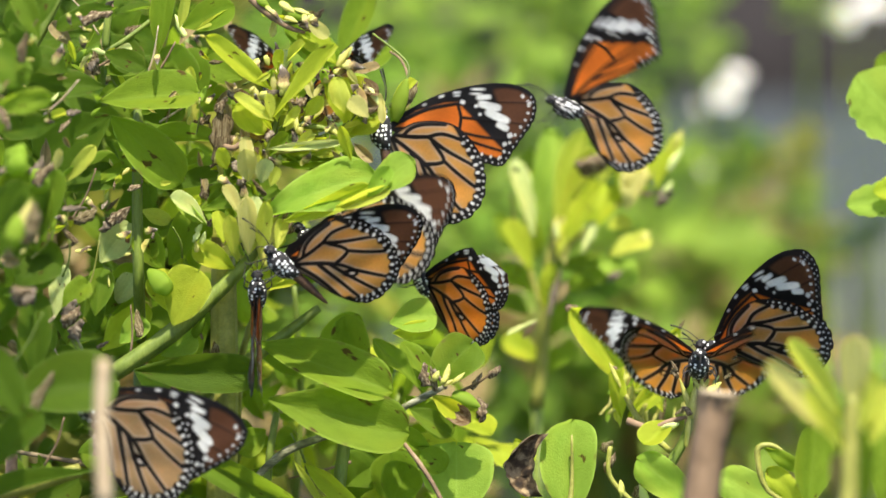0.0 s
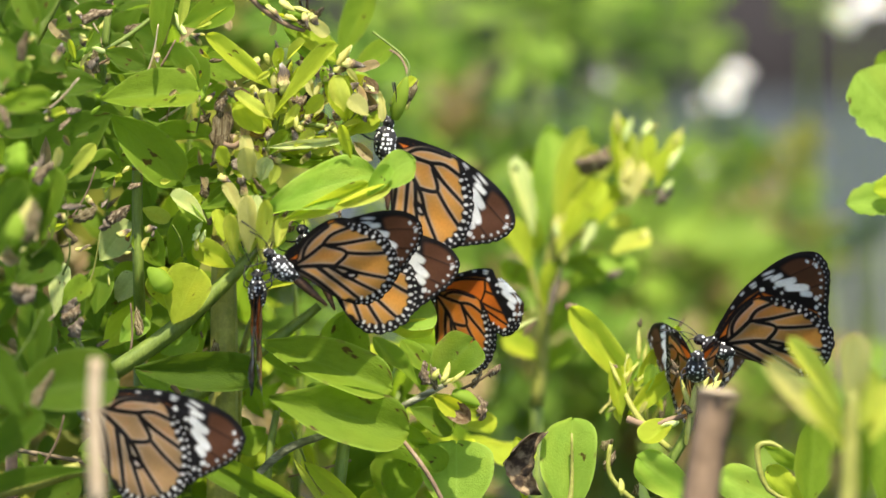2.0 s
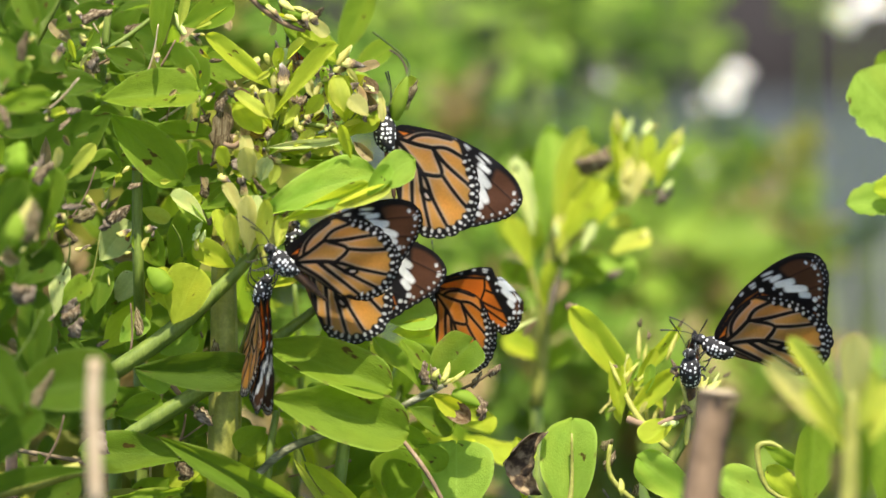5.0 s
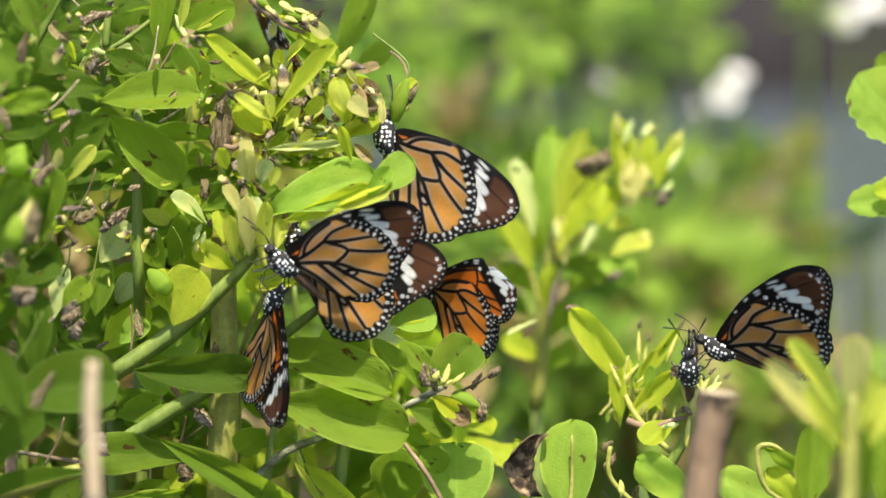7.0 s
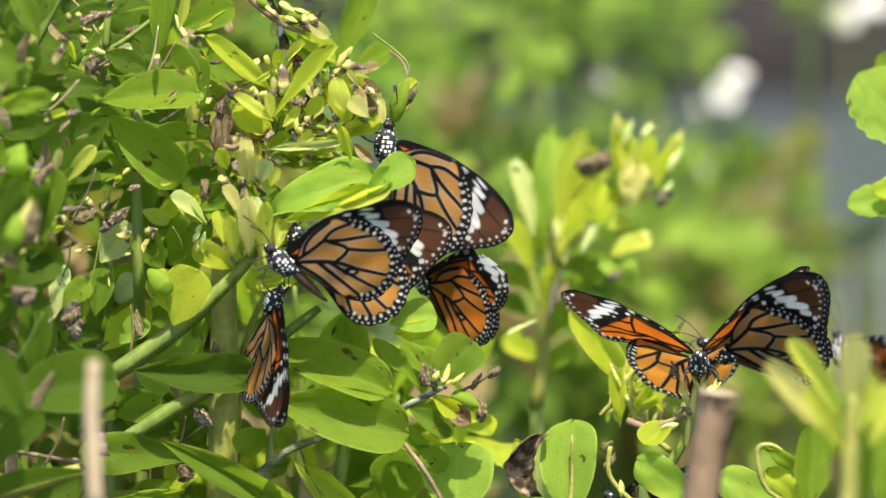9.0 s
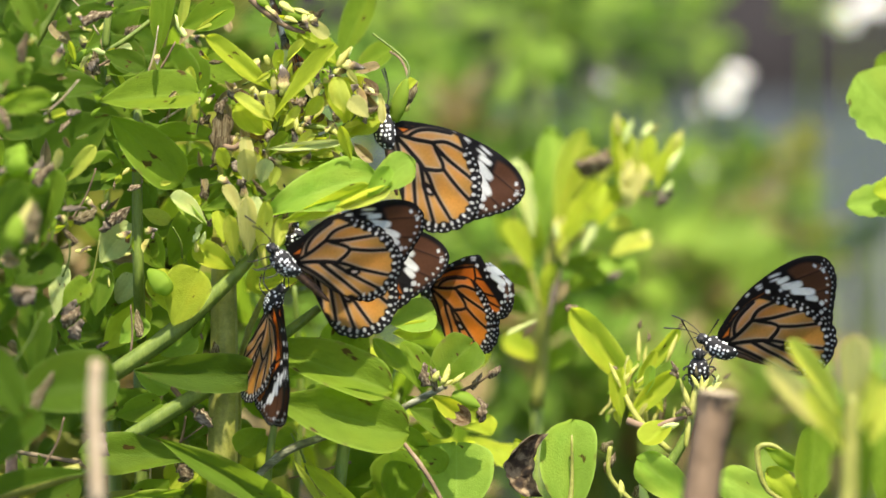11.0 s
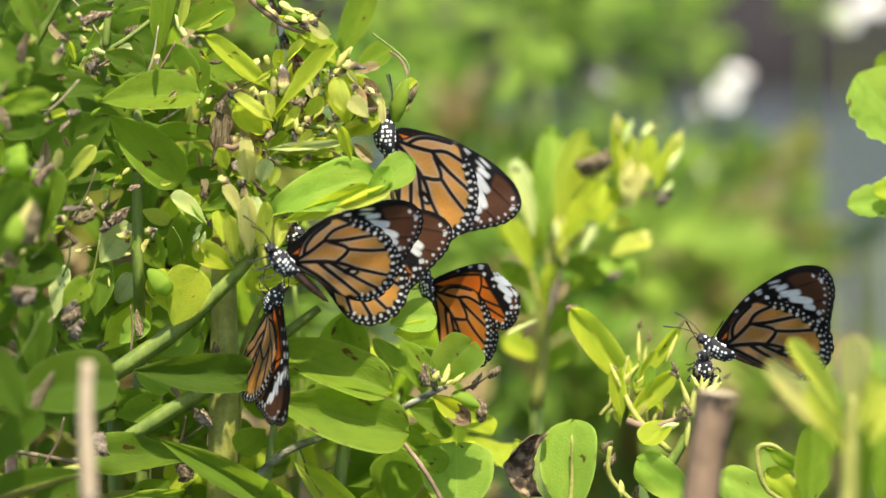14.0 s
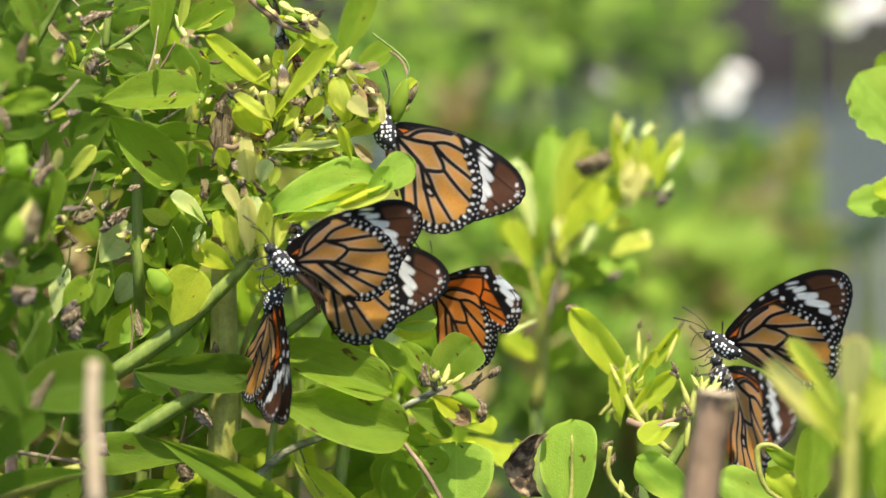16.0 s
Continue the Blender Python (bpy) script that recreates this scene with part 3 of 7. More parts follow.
def wing_mesh(fore, right, torn=False, hue="plain", cell=0.27):
    ring = scalloped(smooth_ring(TORN_RIM if torn else FORE_RIM if fore else HIND_RIM), fore)
    lo, hi = ring.min(0) - cell, ring.max(0) + cell
    na, nb = int((hi[0] - lo[0]) / cell) + 1, int((hi[1] - lo[1]) / cell) + 1
    ga, gb = np.meshgrid(lo[0] + cell * np.arange(na), lo[1] + cell * np.arange(nb), indexing="ij")
    p = np.stack([ga.ravel(), gb.ravel()], 1)
    inn = inside(p, ring)
    rim_d, rim_s = line_distance(p, ring, True)
    seq = inn.reshape(na, nb)
    quad = seq[:-1, :-1].astype(int) + seq[1:, :-1] + seq[:-1, 1:] + seq[1:, 1:]
    ci, cj = np.nonzero(quad >= 2)
    k = ci * nb + cj
    quads = np.stack([k, k + nb, k + nb + 1, k + 1], 1)
    # corners past the edge are drawn in to it
    dense = np.concatenate([ring[i] + (ring[(i + 1) % len(ring)] - ring[i]) * f for f in (0.0, 0.5) for i in range(len(ring))]).reshape(-1, 2)
    used = np.unique(quads)
    for v in used[~inn[used]]:
        p[v] = dense[np.argmin(np.hypot(*(dense - p[v]).T))]
        rim_d[v] = 0
    remap = np.full(len(p), -1)
    remap[used] = np.arange(len(used))
    quads, q = remap[quads], p[used]
    rd, rs = line_distance(q, smooth_ring(FORE_RIM if fore else HIND_RIM), True)
    vd = np.min([line_distance(q, smooth_line(v))[0] for v in (FORE_VEINS if fore else HIND_VEINS)], 0)
    camber = 0.9 * np.sin(np.clip(q[:, 0] / 40, 0, 1) * math.pi) - 0.02 * q[:, 1] + 0.18 * np.sin(q[:, 0] * 0.35 + q[:, 1] * 0.5)
    ridge = 0.07 * np.exp(-(vd / 0.4) ** 2)
    thick = 0.05 * np.clip(rd / 0.4, 0, 1)
    n = len(q)
    sign = -1.0 if right else 1.0
    y, x = q[:, 0] * sign, -q[:, 1]
    up = np.stack([x, y, camber + ridge + thick + 0.01], 1) * MM
    dn = np.stack([x, y, camber - ridge - thick - 0.01], 1) * MM
    verts = np.concatenate([up, dn])
    if not right:
        top, low = quads, quads[:, ::-1] + n
    else:
        top, low = quads[:, ::-1], quads + n
    me = mesh_of("fore_wing" if fore else "hind_wing", verts.tolist(), np.concatenate([top, low]).tolist(), WING)
    lay = me.color_attributes.new("scales", "FLOAT_COLOR", "POINT")
    cols = np.ones((2 * n, 4), np.float32)
    cols[:n, :3] = wing_colours(q, fore, False, rd, rs)
    cols[n:, :3] = wing_colours(q, fore, True, rd, rs, hue)
    lay.data.foreach_set("color", cols.ravel())
    return me


WINGS = {(f, r): wing_mesh(f, r) for f in (True, False) for r in (True, False)}
TORN_WINGS = {r: wing_mesh(True, r, True) for r in (True, False)}
# the more orange underside paints in sunlight glowing through the wing
HIND_WINGS = {(h, r): wing_mesh(False, r, False, h) for h in ("backlit", "shaded") for r in (True, False)}


def blob_mesh(name, mat, rings, sides=14):
    """A body turned round the x axis; rings: x, radius, rise, all in millimetres."""
    verts, faces = [], []
    for x, r, z in rings:
        for k in range(sides):
            a = 2 * math.pi * k / sides
            verts.append((x * MM, r * math.cos(a) * MM, (z + r * 1.1 * math.sin(a)) * MM))
    for i in range(len(rings) - 1):
        for k in range(sides):
            j = (k + 1) % sides
            faces.append((i * sides + k, (i + 1) * sides + k, (i + 1) * sides + j, i * sides + j))
    faces += [tuple(range(sides)), tuple(range((len(rings) - 1) * sides, len(rings) * sides))[::-1]]
    return mesh_of(name, verts, faces, mat)


# the wings spring from the back; the deep dotted breast hangs below them
THORAX = blob_mesh("thorax", DOTTED, [(-5.4, 0.6, -0.7), (-4.8, 1.7, -1.1), (-3.0, 2.75, -1.9), (-0.6, 3.1, -2.4), (2.0, 3.05, -2.7), (4.0, 2.3, -2.8), (5.2, 1.3, -2.8)])
HEAD = blob_mesh("head", DOTTED, [(4.7, 0.9, -2.4), (5.3, 1.4, -2.5), (6.4, 1.65, -2.7), (7.5, 1.3, -2.9), (8.1, 0.4, -3.0)])
TAIL = blob_mesh("abdomen", ABDOMEN, [(-4.4, 1.2, -1.0)] + [(-5 - i * 1.1, 1.35 - 0.0075 * i * i + 0.1 * (i % 2), -0.9 + 0.2 * i) for i in range(12)] + [(-18.2, 0.25, 1.5)])
EYE_BALL = blob_mesh("eye", BLACK, [(5.7, 0.2, -2.6), (5.9, 0.65, -2.6), (6.5, 0.85, -2.6), (7.1, 0.6, -2.6), (7.3, 0.15, -2.6)], 8)


def thin(name, pts, r0, r1, mat=BLACK, knob=0.0):
    rad = list(np.linspace(r0, r1, len(pts)))
    if knob:
        rad[-1] = rad[-2] = knob
    verts, faces = tube_data([Vector(q) * MM for q in pts], [r * MM for r in rad], 5)
    return mesh_of(name, verts, faces, mat)


FEELER = {s: thin("antenna", [(7.6, 0.7 * s, -2.0), (10.2, 1.8 * s, -1.6), (13.2, 3.2 * s, -1.9), (16.2, 4.6 * s, -2.8), (17.8, 5.2 * s, -3.4)], 0.13, 0.13, knob=0.26) for s in (1, -1)}
LEGS = {(i, s): thin("leg", [(2.5 - 2.6 * i, 1.6 * s, -4.0), (3.4 - 2.6 * i, 3.6 * s, -4.8), (3.8 - 3.0 * i, 4.6 * s, -7.0), (5.2 - 3.2 * i, 4.3 * s, -10.0), (6.4 - 3.2 * i, 4.2 * s, -10.8)], 0.3, 0.14) for i in (0, 1) for s in (1, -1)}
TONGUE = thin("proboscis", [(7.8, 0, -3.2), (9.2, 0, -4.4), (9.4, 0, -7), (8.6, 0, -9.6)], 0.14, 0.1)


def body_turn(turn, tilt, roll):
    """Turn of a butterfly: at 0 its head looks left and its back up; tilt turns it clockwise, then turn swings it about the upright."""
    r = Matrix.Rotation(radians(turn), 3, "Z") @ Matrix.Rotation(radians(tilt), 3, "Y") @ Matrix.Rotation(radians(180), 3, "Z") @ Matrix.Rotation(radians(roll), 3, "X")
    return BASIS @ r


def wing_turn(fore, right, flap, sweep):
    s = -1 if right else 1
    rot = Matrix.Rotation(radians(flap) * s, 4, "X") @ Matrix.Rotation(radians(sweep) * s, 4, "Z")
    root = Vector((1.8, 1.5 * s, 0.9) if fore else (-1.4, 1.5 * s, 0.9)) * MM
    lift = Matrix.Translation((0, 0, (0.2 if fore else -0.3) * MM))
    return Matrix.Translation(root) @ rot @ lift


FLIGHT = []


def butterfly(label, rows, size=1.0, group="butterflies on the shrub", torn=False, hue="plain"):
    """A striped tiger-coloured butterfly. Rows: t, u, v, depth, turn, tilt, roll, flap of the near and the far wings, sweep of fore and hind wings."""
    b = thing("butterfly", label, "butterfly", group)
    b.scale = (size,) * 3
    part("thorax", THORAX, b, label="black thorax with white dots")
    hd = part("head", HEAD, b, label="black head with white dots")
    for s in (1, -1):
        part("eye", EYE_BALL, hd, Matrix.Translation((0, 1.25 * s * MM, 0)))
        part("antenna", FEELER[s], hd)
    part("proboscis", TONGUE, hd)
    part("abdomen", TAIL, b, label="brown abdomen")
    for key in LEGS:
        part("leg", LEGS[key], b)
    wings = {}
    for fore in (True, False):
        for right in (False, True):
            mesh = TORN_WINGS[right] if fore and torn else WINGS[fore, right] if fore or hue == "plain" else HIND_WINGS[hue, right]
            wings[fore, right] = part("fore_wing" if fore else "hind_wing", mesh, b, label="orange fore wing with its tip torn off" if fore and torn else "black-tipped orange fore wing with a white band" if fore else "orange hind wing with black veins and dotted edge")
    FLIGHT.append((b, wings, rows))
    return b


def nod_at(t):
    """How many steps of the grid the view has sunk by at a time."""
    return float(np.interp(t, [q for q, nod in NOD], [nod for q, nod in NOD])) * 1568 / FOV


def motions():
    # the straw sways a little in the air
    walk(twig, [(t, pose(0, 0, 0, 0, math.degrees(du * STEP * 0.86 / 0.62), 0)) for t, du in SWAY])
    for b, wings, rows in FLIGHT:
        if rows[-1][0] < 16:
            rows = rows + [(16.0, *rows[-1][1:])]
        walk(b, [(r[0], Matrix.Translation(at(r[1], r[2] + nod_at(r[0]), r[3])) @ body_turn(r[4], r[5], r[6]).to_4x4()) for r in rows])
        for (fore, right), w in wings.items():
            path = []
            for r in rows:
                flap = r[8] if right else r[7]
                gap = (0 if fore else -1.5) + (2 if flap >= 83 else 0)
                path.append((r[0], wing_turn(fore, right, flap + gap, r[9] if fore else r[10])))
            walk(w, path)


# ---- ground ----
def ground():
    n, size = 40, 400.0
    xs = [math.copysign(abs(i / n) ** 3, i) * size for i in range(-n, n + 1)]
    verts = [(x, y + 4, 0.012 * noise.noise((x * 1.3, y * 1.3, 0)) if abs(x) < 30 and abs(y) < 30 else 0.0) for y in xs for x in xs]
    w = 2 * n + 1
    faces = [(j * w + i, j * w + i + 1, (j + 1) * w + i + 1, (j + 1) * w + i) for j in range(2 * n) for i in range(2 * n)]
    g = new("ground", mesh_of("ground", verts, faces, SOIL))
    tagged(g, "pale grey gravelly ground in the sun", "ground", kind="structure")
    # a dark strip of asphalt lies behind the weeds
    verts, faces = [], []
    for i in range(61):
        x = -30 + i
        for y, z in ((5.75, 0.0), (5.77, 0.05), (12.0, 0.06), (12.02, 0.0)):
            verts.append((x, y + 0.03 * math.sin(x * 2.1), z + 0.003 * math.sin(x * 5)))
    for i in range(60):
        for k in range(3):
            faces.append((i * 4 + k, i * 4 + 4 + k, i * 4 + 5 + k, i * 4 + 1 + k))
    r = new("road", mesh_of("road", verts, faces, ROAD))
    tagged(r, "dark grey asphalt road behind the weeds", "road", kind="structure")


ground()


def slab():
    """A thin slab of cast concrete; its long edge runs away from the viewer."""
    bm = bmesh.new()
    rows = [bm.verts.new((x, y, z)) for z in (-0.02, 0.05) for x, y in ((0.0, 0.0), (0.22, 0.48), (0.62, 0.1), (0.0, -0.62))]
    for q in ((4, 7, 6, 5), (0, 1, 5, 4), (1, 2, 6, 5), (2, 3, 7, 6), (3, 0, 4, 7)):
        bm.faces.new([rows[k] for k in q])
    bmesh.ops.recalc_face_normals(bm, faces=bm.faces)
    bmesh.ops.bevel(bm, geom=[ed for ed in bm.edges if all(v.co.z > 0 for v in ed.verts)], offset=0.006, segments=2, affect="EDGES")
    me = bpy.data.meshes.new("concrete_slab")
    bm.to_mesh(me)
    bm.free()
    me.materials.append(CONCRETE)
    ob = new("concrete_slab", me)
    ob.matrix_basis = pose(0.335, 4.5, 0)
    tagged(ob, "low weathered grey concrete slab lying among the weeds", "slab")


slab()


def scatter(name, label, category, mat, count, seed, spread, shape):
    """Very many small pieces on the ground, in one mesh."""
    rnd = random.Random(seed)
    verts, faces, uvs = [], [], []
    for i in range(count):
        x, y = spread(rnd)
        shape(rnd, Vector((x, y, 0)), verts, faces)
    ob = new(name, mesh_of(name, [tuple(v) for v in verts], faces, mat))
    return tagged(ob, label, category, kind="stuff")


def pebble(rnd, p, verts, faces):
    r, k0 = rnd.uniform(0.004, 0.016), len(verts)
    turn = rnd.uniform(0, 6)
    for z, q in ((-0.3, 0.8), (0.25, 1.0), (0.6, 0.55)):
        for k in range(6):
            a = turn + k * 1.047
            verts.append(p + Vector((math.cos(a) * q * rnd.uniform(0.8, 1.2), math.sin(a) * q * 0.8, z)) * r)
    for i in range(2):
        for k in range(6):
            j = (k + 1) % 6
            faces.append((k0 + i * 6 + k, k0 + i * 6 + j, k0 + i * 6 + 6 + j, k0 + i * 6 + 6 + k))
    faces.append(tuple(range(k0 + 12, k0 + 18)))


def tuft(rnd, p, verts, faces):
    for b in range(rnd.randint(4, 8)):
        a, h, lean_out = rnd.uniform(0, 6.283), rnd.uniform(0.04, 0.13), rnd.uniform(0.2, 0.9)
        way, side, k0 = Vector((math.cos(a), math.sin(a), 0)), Vector((-math.sin(a), math.cos(a), 0)), len(verts)
        for t, w in ((0, 0.004), (0.5, 0.006), (1, 0.0008)):
            q = p + way * (0.01 + h * lean_out * t * t) + Vector((0, 0, h * t * (1 - 0.3 * lean_out * t)))
            verts.extend([q - side * w, q + side * w])
        faces.extend([(k0, k0 + 1, k0 + 3, k0 + 2), (k0 + 2, k0 + 3, k0 + 5, k0 + 4)])


def bed(rnd):
    """A place in the planted bed, clear of the strip of gravel that shows behind the shrub."""
    while True:
        x, y = rnd.gauss(0, 1.5), rnd.uniform(0.5, 5.6)
        if (y < 3.5 or abs(x) > 0.1 * y + 0.3) and not (y > 3.4 and 0.1 < x < 2.4):
            if noise.noise((x * 1.7, y * 1.7, 3)) > -0.15:
                return x, y


GRASS = solid_material("grass_blades", [(0.3, (0.06, 0.12, 0.02)), (0.5, (0.12, 0.19, 0.03)), (0.7, (0.32, 0.28, 0.10))], 9, 0.6)
PEBBLE = solid_material("grey_pebbles", [(0.3, (0.10, 0.105, 0.10)), (0.5, (0.2, 0.2, 0.19)), (0.7, (0.34, 0.32, 0.29))], 14, 0.9)
scatter("grass", "short green and straw-coloured grass tufts on the gravel", "grass", GRASS, 2600, 4, bed, tuft)
scatter("gravel", "loose grey pebbles scattered on the ground", "gravel", PEBBLE, 2200, 5, bed, pebble)


# ---- plants of the distance ----
def weed_mesh(seed, r, count=34, size=0.05, tone=FARLEAF):
    """A leafy clump: many leaves set all round short twigs."""
    rnd = random.Random(seed)
    verts, faces, uvs = [], [], []
    for i in range(count):
        a, e = rnd.uniform(0, 6.283), rnd.uniform(-0.7, 1.3)
        way = Vector((math.cos(a) * math.cos(e), math.sin(a) * math.cos(e), math.sin(e)))
        base = way * r * rnd.uniform(0.1, 0.75) * Vector((1, 1, 1)).length / 1.73
        ln = size * rnd.uniform(0.6, 1.25)
        tipway = (way + Vector((rnd.uniform(-.5, .5), rnd.uniform(-.5, .5), rnd.uniform(-.3, .6)))).normalized()
        side = tipway.cross(Vector((0, 0, 1))).normalized()
        nrm = side.cross(tipway)
        k0 = len(verts)
        for k, (t, w) in enumerate(((0, 0.03), (0.2, 0.26), (0.45, 0.44), (0.7, 0.42), (0.9, 0.25), (1, 0.05))):
            for s in (-1, 0, 1):
                q = base + tipway * ln * t + side * s * w * ln * 0.5 + nrm * (abs(s) * 0.06 - 0.18 * t * t) * ln
                verts.append(q)
                uvs.append(((s + 1) / 2, t))
        for k in range(5):
            for c in range(2):
                o = k0 + k * 3 + c
                faces.append((o, o + 1, o + 4, o + 3))
    me = mesh_of("foliage", verts, faces, tone)
    lay = me.uv_layers.new(name="UVMap")
    for lp in me.loops:
        lay.data[lp.index].uv = uvs[lp.vertex_index]
    return me


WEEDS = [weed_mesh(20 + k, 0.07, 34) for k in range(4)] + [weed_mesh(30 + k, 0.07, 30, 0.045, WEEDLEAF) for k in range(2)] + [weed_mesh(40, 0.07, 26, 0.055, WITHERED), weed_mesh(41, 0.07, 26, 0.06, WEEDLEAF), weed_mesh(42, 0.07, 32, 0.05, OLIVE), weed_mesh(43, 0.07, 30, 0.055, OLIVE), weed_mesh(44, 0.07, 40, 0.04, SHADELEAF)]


def weed(u, v, d, r=70, kind=0):
    w = thing("weed_plant", "green leafy weed growing on the gravel", "weed", "weeds behind the shrub")
    c = at(u, v, d)
    part("foliage", WEEDS[kind], w, Matrix.LocRotScale(c, Euler((0.2 * math.sin(u), 0.2 * math.cos(v), u * 0.37)), Vector((r / 70,) * 3)))
    foot = Vector((c.x + 0.02 * math.sin(u), c.y + 0.02, -0.01))
    tube("stem", [c, (c + foot) / 2 + Vector((0.01, 0, 0)), foot], [0.002, 0.003, 0.004], STEM, w, 6)
    return w


# clumps: u, v, depth, radius, leaf kind
for u, v, d, r, k in ([(640, 40, 1300, 50, 4), (740, 70, 1500, 55, 4), (700, 150, 1200, 40, 4), (770, 200, 1400, 50, 0), (820, 300, 1300, 50, 4), (950, 35, 1900, 40, 5), (1020, 30, 1900, 34, 4),
                      (1090, 60, 2100, 38, 0), (1180, 60, 2000, 38, 0), (900, 330, 1500, 50, 0), (1050, 330, 1700, 50, 2), 
                      (1240, 370, 1600, 50, 0), (1330, 380, 1600, 46, 3), (1180, 440, 1400, 50, 0), (1290, 460, 1500, 50, 0), (1380, 450, 1500, 46, 4), (1070, 470, 1300, 55, 3),
                      (1050, 560, 1200, 55, 4), (1160, 540, 1200, 55, 2), (1290, 560, 1400, 55, 1), (1370, 560, 1400, 40, 0), (970, 520, 1100, 55, 4), (1100, 640, 1000, 50, 0), (1330, 660, 1200, 55, 4), (1220, 650, 1100, 50, 5), (900, 640, 900, 55, 4), (980, 640, 900, 50, 0), (1040, 720, 800, 50, 4),
                      (1350, 740, 900, 50, 4), (1330, 840, 800, 50, 0), (1450, 780, 1000, 55, 5), (1200, 780, 800, 50, 0), (1110, 830, 700, 50, 2), (900, 800, 700, 46, 4), (1530, 760, 900, 50, 4), (1540, 880, 800, 50, 0), (640, 180, 900, 40, 0), (780, 420, 900, 50, 5), (860, 540, 800, 46, 1), (850, 470, 1000, 50, 0),
                      (700, 600, 700, 44, 4), (760, 660, 600, 44, 4), (860, 720, 600, 40, 5), (1180, 720, 900, 44, 4), (560, 700, 500, 40, 4), (820, 860, 500, 40, 0)]
                      + [(1000, 560, 700, 40, 6), (1130, 600, 760, 44, 6), (1210, 590, 700, 36, 6), (1350, 700, 620, 40, 6), (1330, 780, 560, 36, 6), (1050, 660, 620, 36, 6), (860, 600, 480, 30, 6), (690, 850, 420, 34, 6), (560, 830, 330, 30, 6),
                         (60, 560, 300, 30, 6), (150, 720, 300, 34, 6), (30, 800, 300, 30, 6), (250, 850, 300, 30, 6), (470, 830, 300, 26, 6), (120, 380, 320, 26, 6), (950, 30, 1000, 36, 7), (1010, 40, 1050, 30, 7), (1130, 60, 1100, 24, 0),
                         (800, 250, 760, 28, 6), (1000, 480, 600, 36, 7), (1180, 480, 700, 36, 7), (1290, 540, 760, 36, 7), (1080, 700, 560, 30, 7)]
                      # kind 10 clumps put shadow into the gaps and along the slab by colour
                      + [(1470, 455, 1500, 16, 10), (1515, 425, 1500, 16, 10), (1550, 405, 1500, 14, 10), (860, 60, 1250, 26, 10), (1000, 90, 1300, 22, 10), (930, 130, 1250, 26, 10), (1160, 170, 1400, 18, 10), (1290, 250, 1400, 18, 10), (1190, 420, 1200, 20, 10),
                         (900, 20, 1200, 22, 7), (1010, 25, 1250, 22, 7), (1100, 190, 1300, 20, 7), (1240, 40, 1500, 22, 7), (1430, 15, 1500, 18, 7), (1230, 300, 1300, 20, 7), (1340, 380, 1250, 18, 6), (1405, 285, 1300, 20, 8), (1375, 330, 1300, 16, 9), (1440, 250, 1350, 12, 8)]
                      + [(u, v, 420 + 60 * math.sin(u * 3 + v), 52, (0, 8, 2, 9)[(u // 100 + v // 90) % 4]) for u in range(-40, 520, 95) for v in range(10, 900, 110) if u < 330 or v > 130]):
    weed(u, v, d * (0.62 if d > 800 else 1.0), r * (0.8 if d > 800 else 1.0), 8 + k % 2 if k < 4 and v > 470 and u > 600 and (u + v) % 3 else k)


def daisy_mesh(rad=0.015):
    verts, faces = [], []
    for i in range(6):
        a = i * math.pi / 3
        for t, w in ((0.2, 0.10), (0.5, 0.3), (0.8, 0.34), (1.0, 0.16)):
            for s in (-1, 0, 1):
                verts.append(((t * math.cos(a) - s * w * math.sin(a)) * rad, (t * math.sin(a) + s * w * math.cos(a)) * rad, (0.12 * t - 0.06 * abs(s)) * rad))
        for k in range(3):
            for c in range(2):
                o = i * 12 + k * 3 + c
                faces.append((o, o + 3, o + 4, o + 1))
    return mesh_of("petals", verts, faces, PETAL)


DAISY = daisy_mesh()
eye_rings = [(0.0, 4.4, 0), (1.5, 4.2, 0), (2.8, 3.0, 0), (3.4, 0.8, 0)]
DAISY_EYE = blob_mesh("heart", HEART, eye_rings, 10)


def daisy(u, v, d, size, tilt):
    f = thing("daisy", "small white daisy flower with a yellow heart on a thin stalk", "flower", "white daisies")
    c = at(u, v, d)
    m = Matrix.LocRotScale(c, Euler((radians(tilt), radians(10), 0)), Vector((size,) * 3))
    part("petals", DAISY, f, m)
    part("heart", DAISY_EYE, f, m @ Matrix.Rotation(radians(-90), 4, "Y"), "yellow flower heart")
    foot = Vector((c.x + 0.03, c.y + 0.05, -0.01))
    tube("stalk", [c, (c + foot) / 2, foot], [0.001, 0.0015, 0.002], STEM, f, 6)


daisy(1283, 168, 891, 0.49, 75)
daisy(1306, 132, 904, 0.38, 30)
daisy(1496, 30, 990, 0.49, 70)
daisy(1545, 5, 1003, 0.49, 40)
daisy(1075, 140, 900, 0.26, 60)
daisy(1246, 300, 820, 0.16, 55)
daisy(1386, 276, 820, 0.18, 60)
daisy(1236, 190, 900, 0.14, 50)


# ---- the shrub on which they feed ----
shrub = thing("shrub", "sunlit flowering shrub with blunt spotted green leaves and fading buds", "shrub")
stem(shrub, [(245, 180, 30, 14), (243, 300, 4, 15), (243, 400, 2, 16), (246, 520, 4, 17), (248, 620, 30, 18)])
stem(shrub, [(200, 662, -4, 26), (310, 585, -3, 27), (420, 482, 0, 20), (455, 440, 0, 12), (490, 375, 2, 6)])
stem(shrub, [(395, 455, 14, 34), (396, 640, 16, 42), (392, 900, 20, 46)], STEM_PALE)
stem(shrub, [(205, 790, 4, 22), (290, 735, 4, 26), (372, 685, 6, 22), (480, 610, 12, 18), (565, 545, 14, 12)])
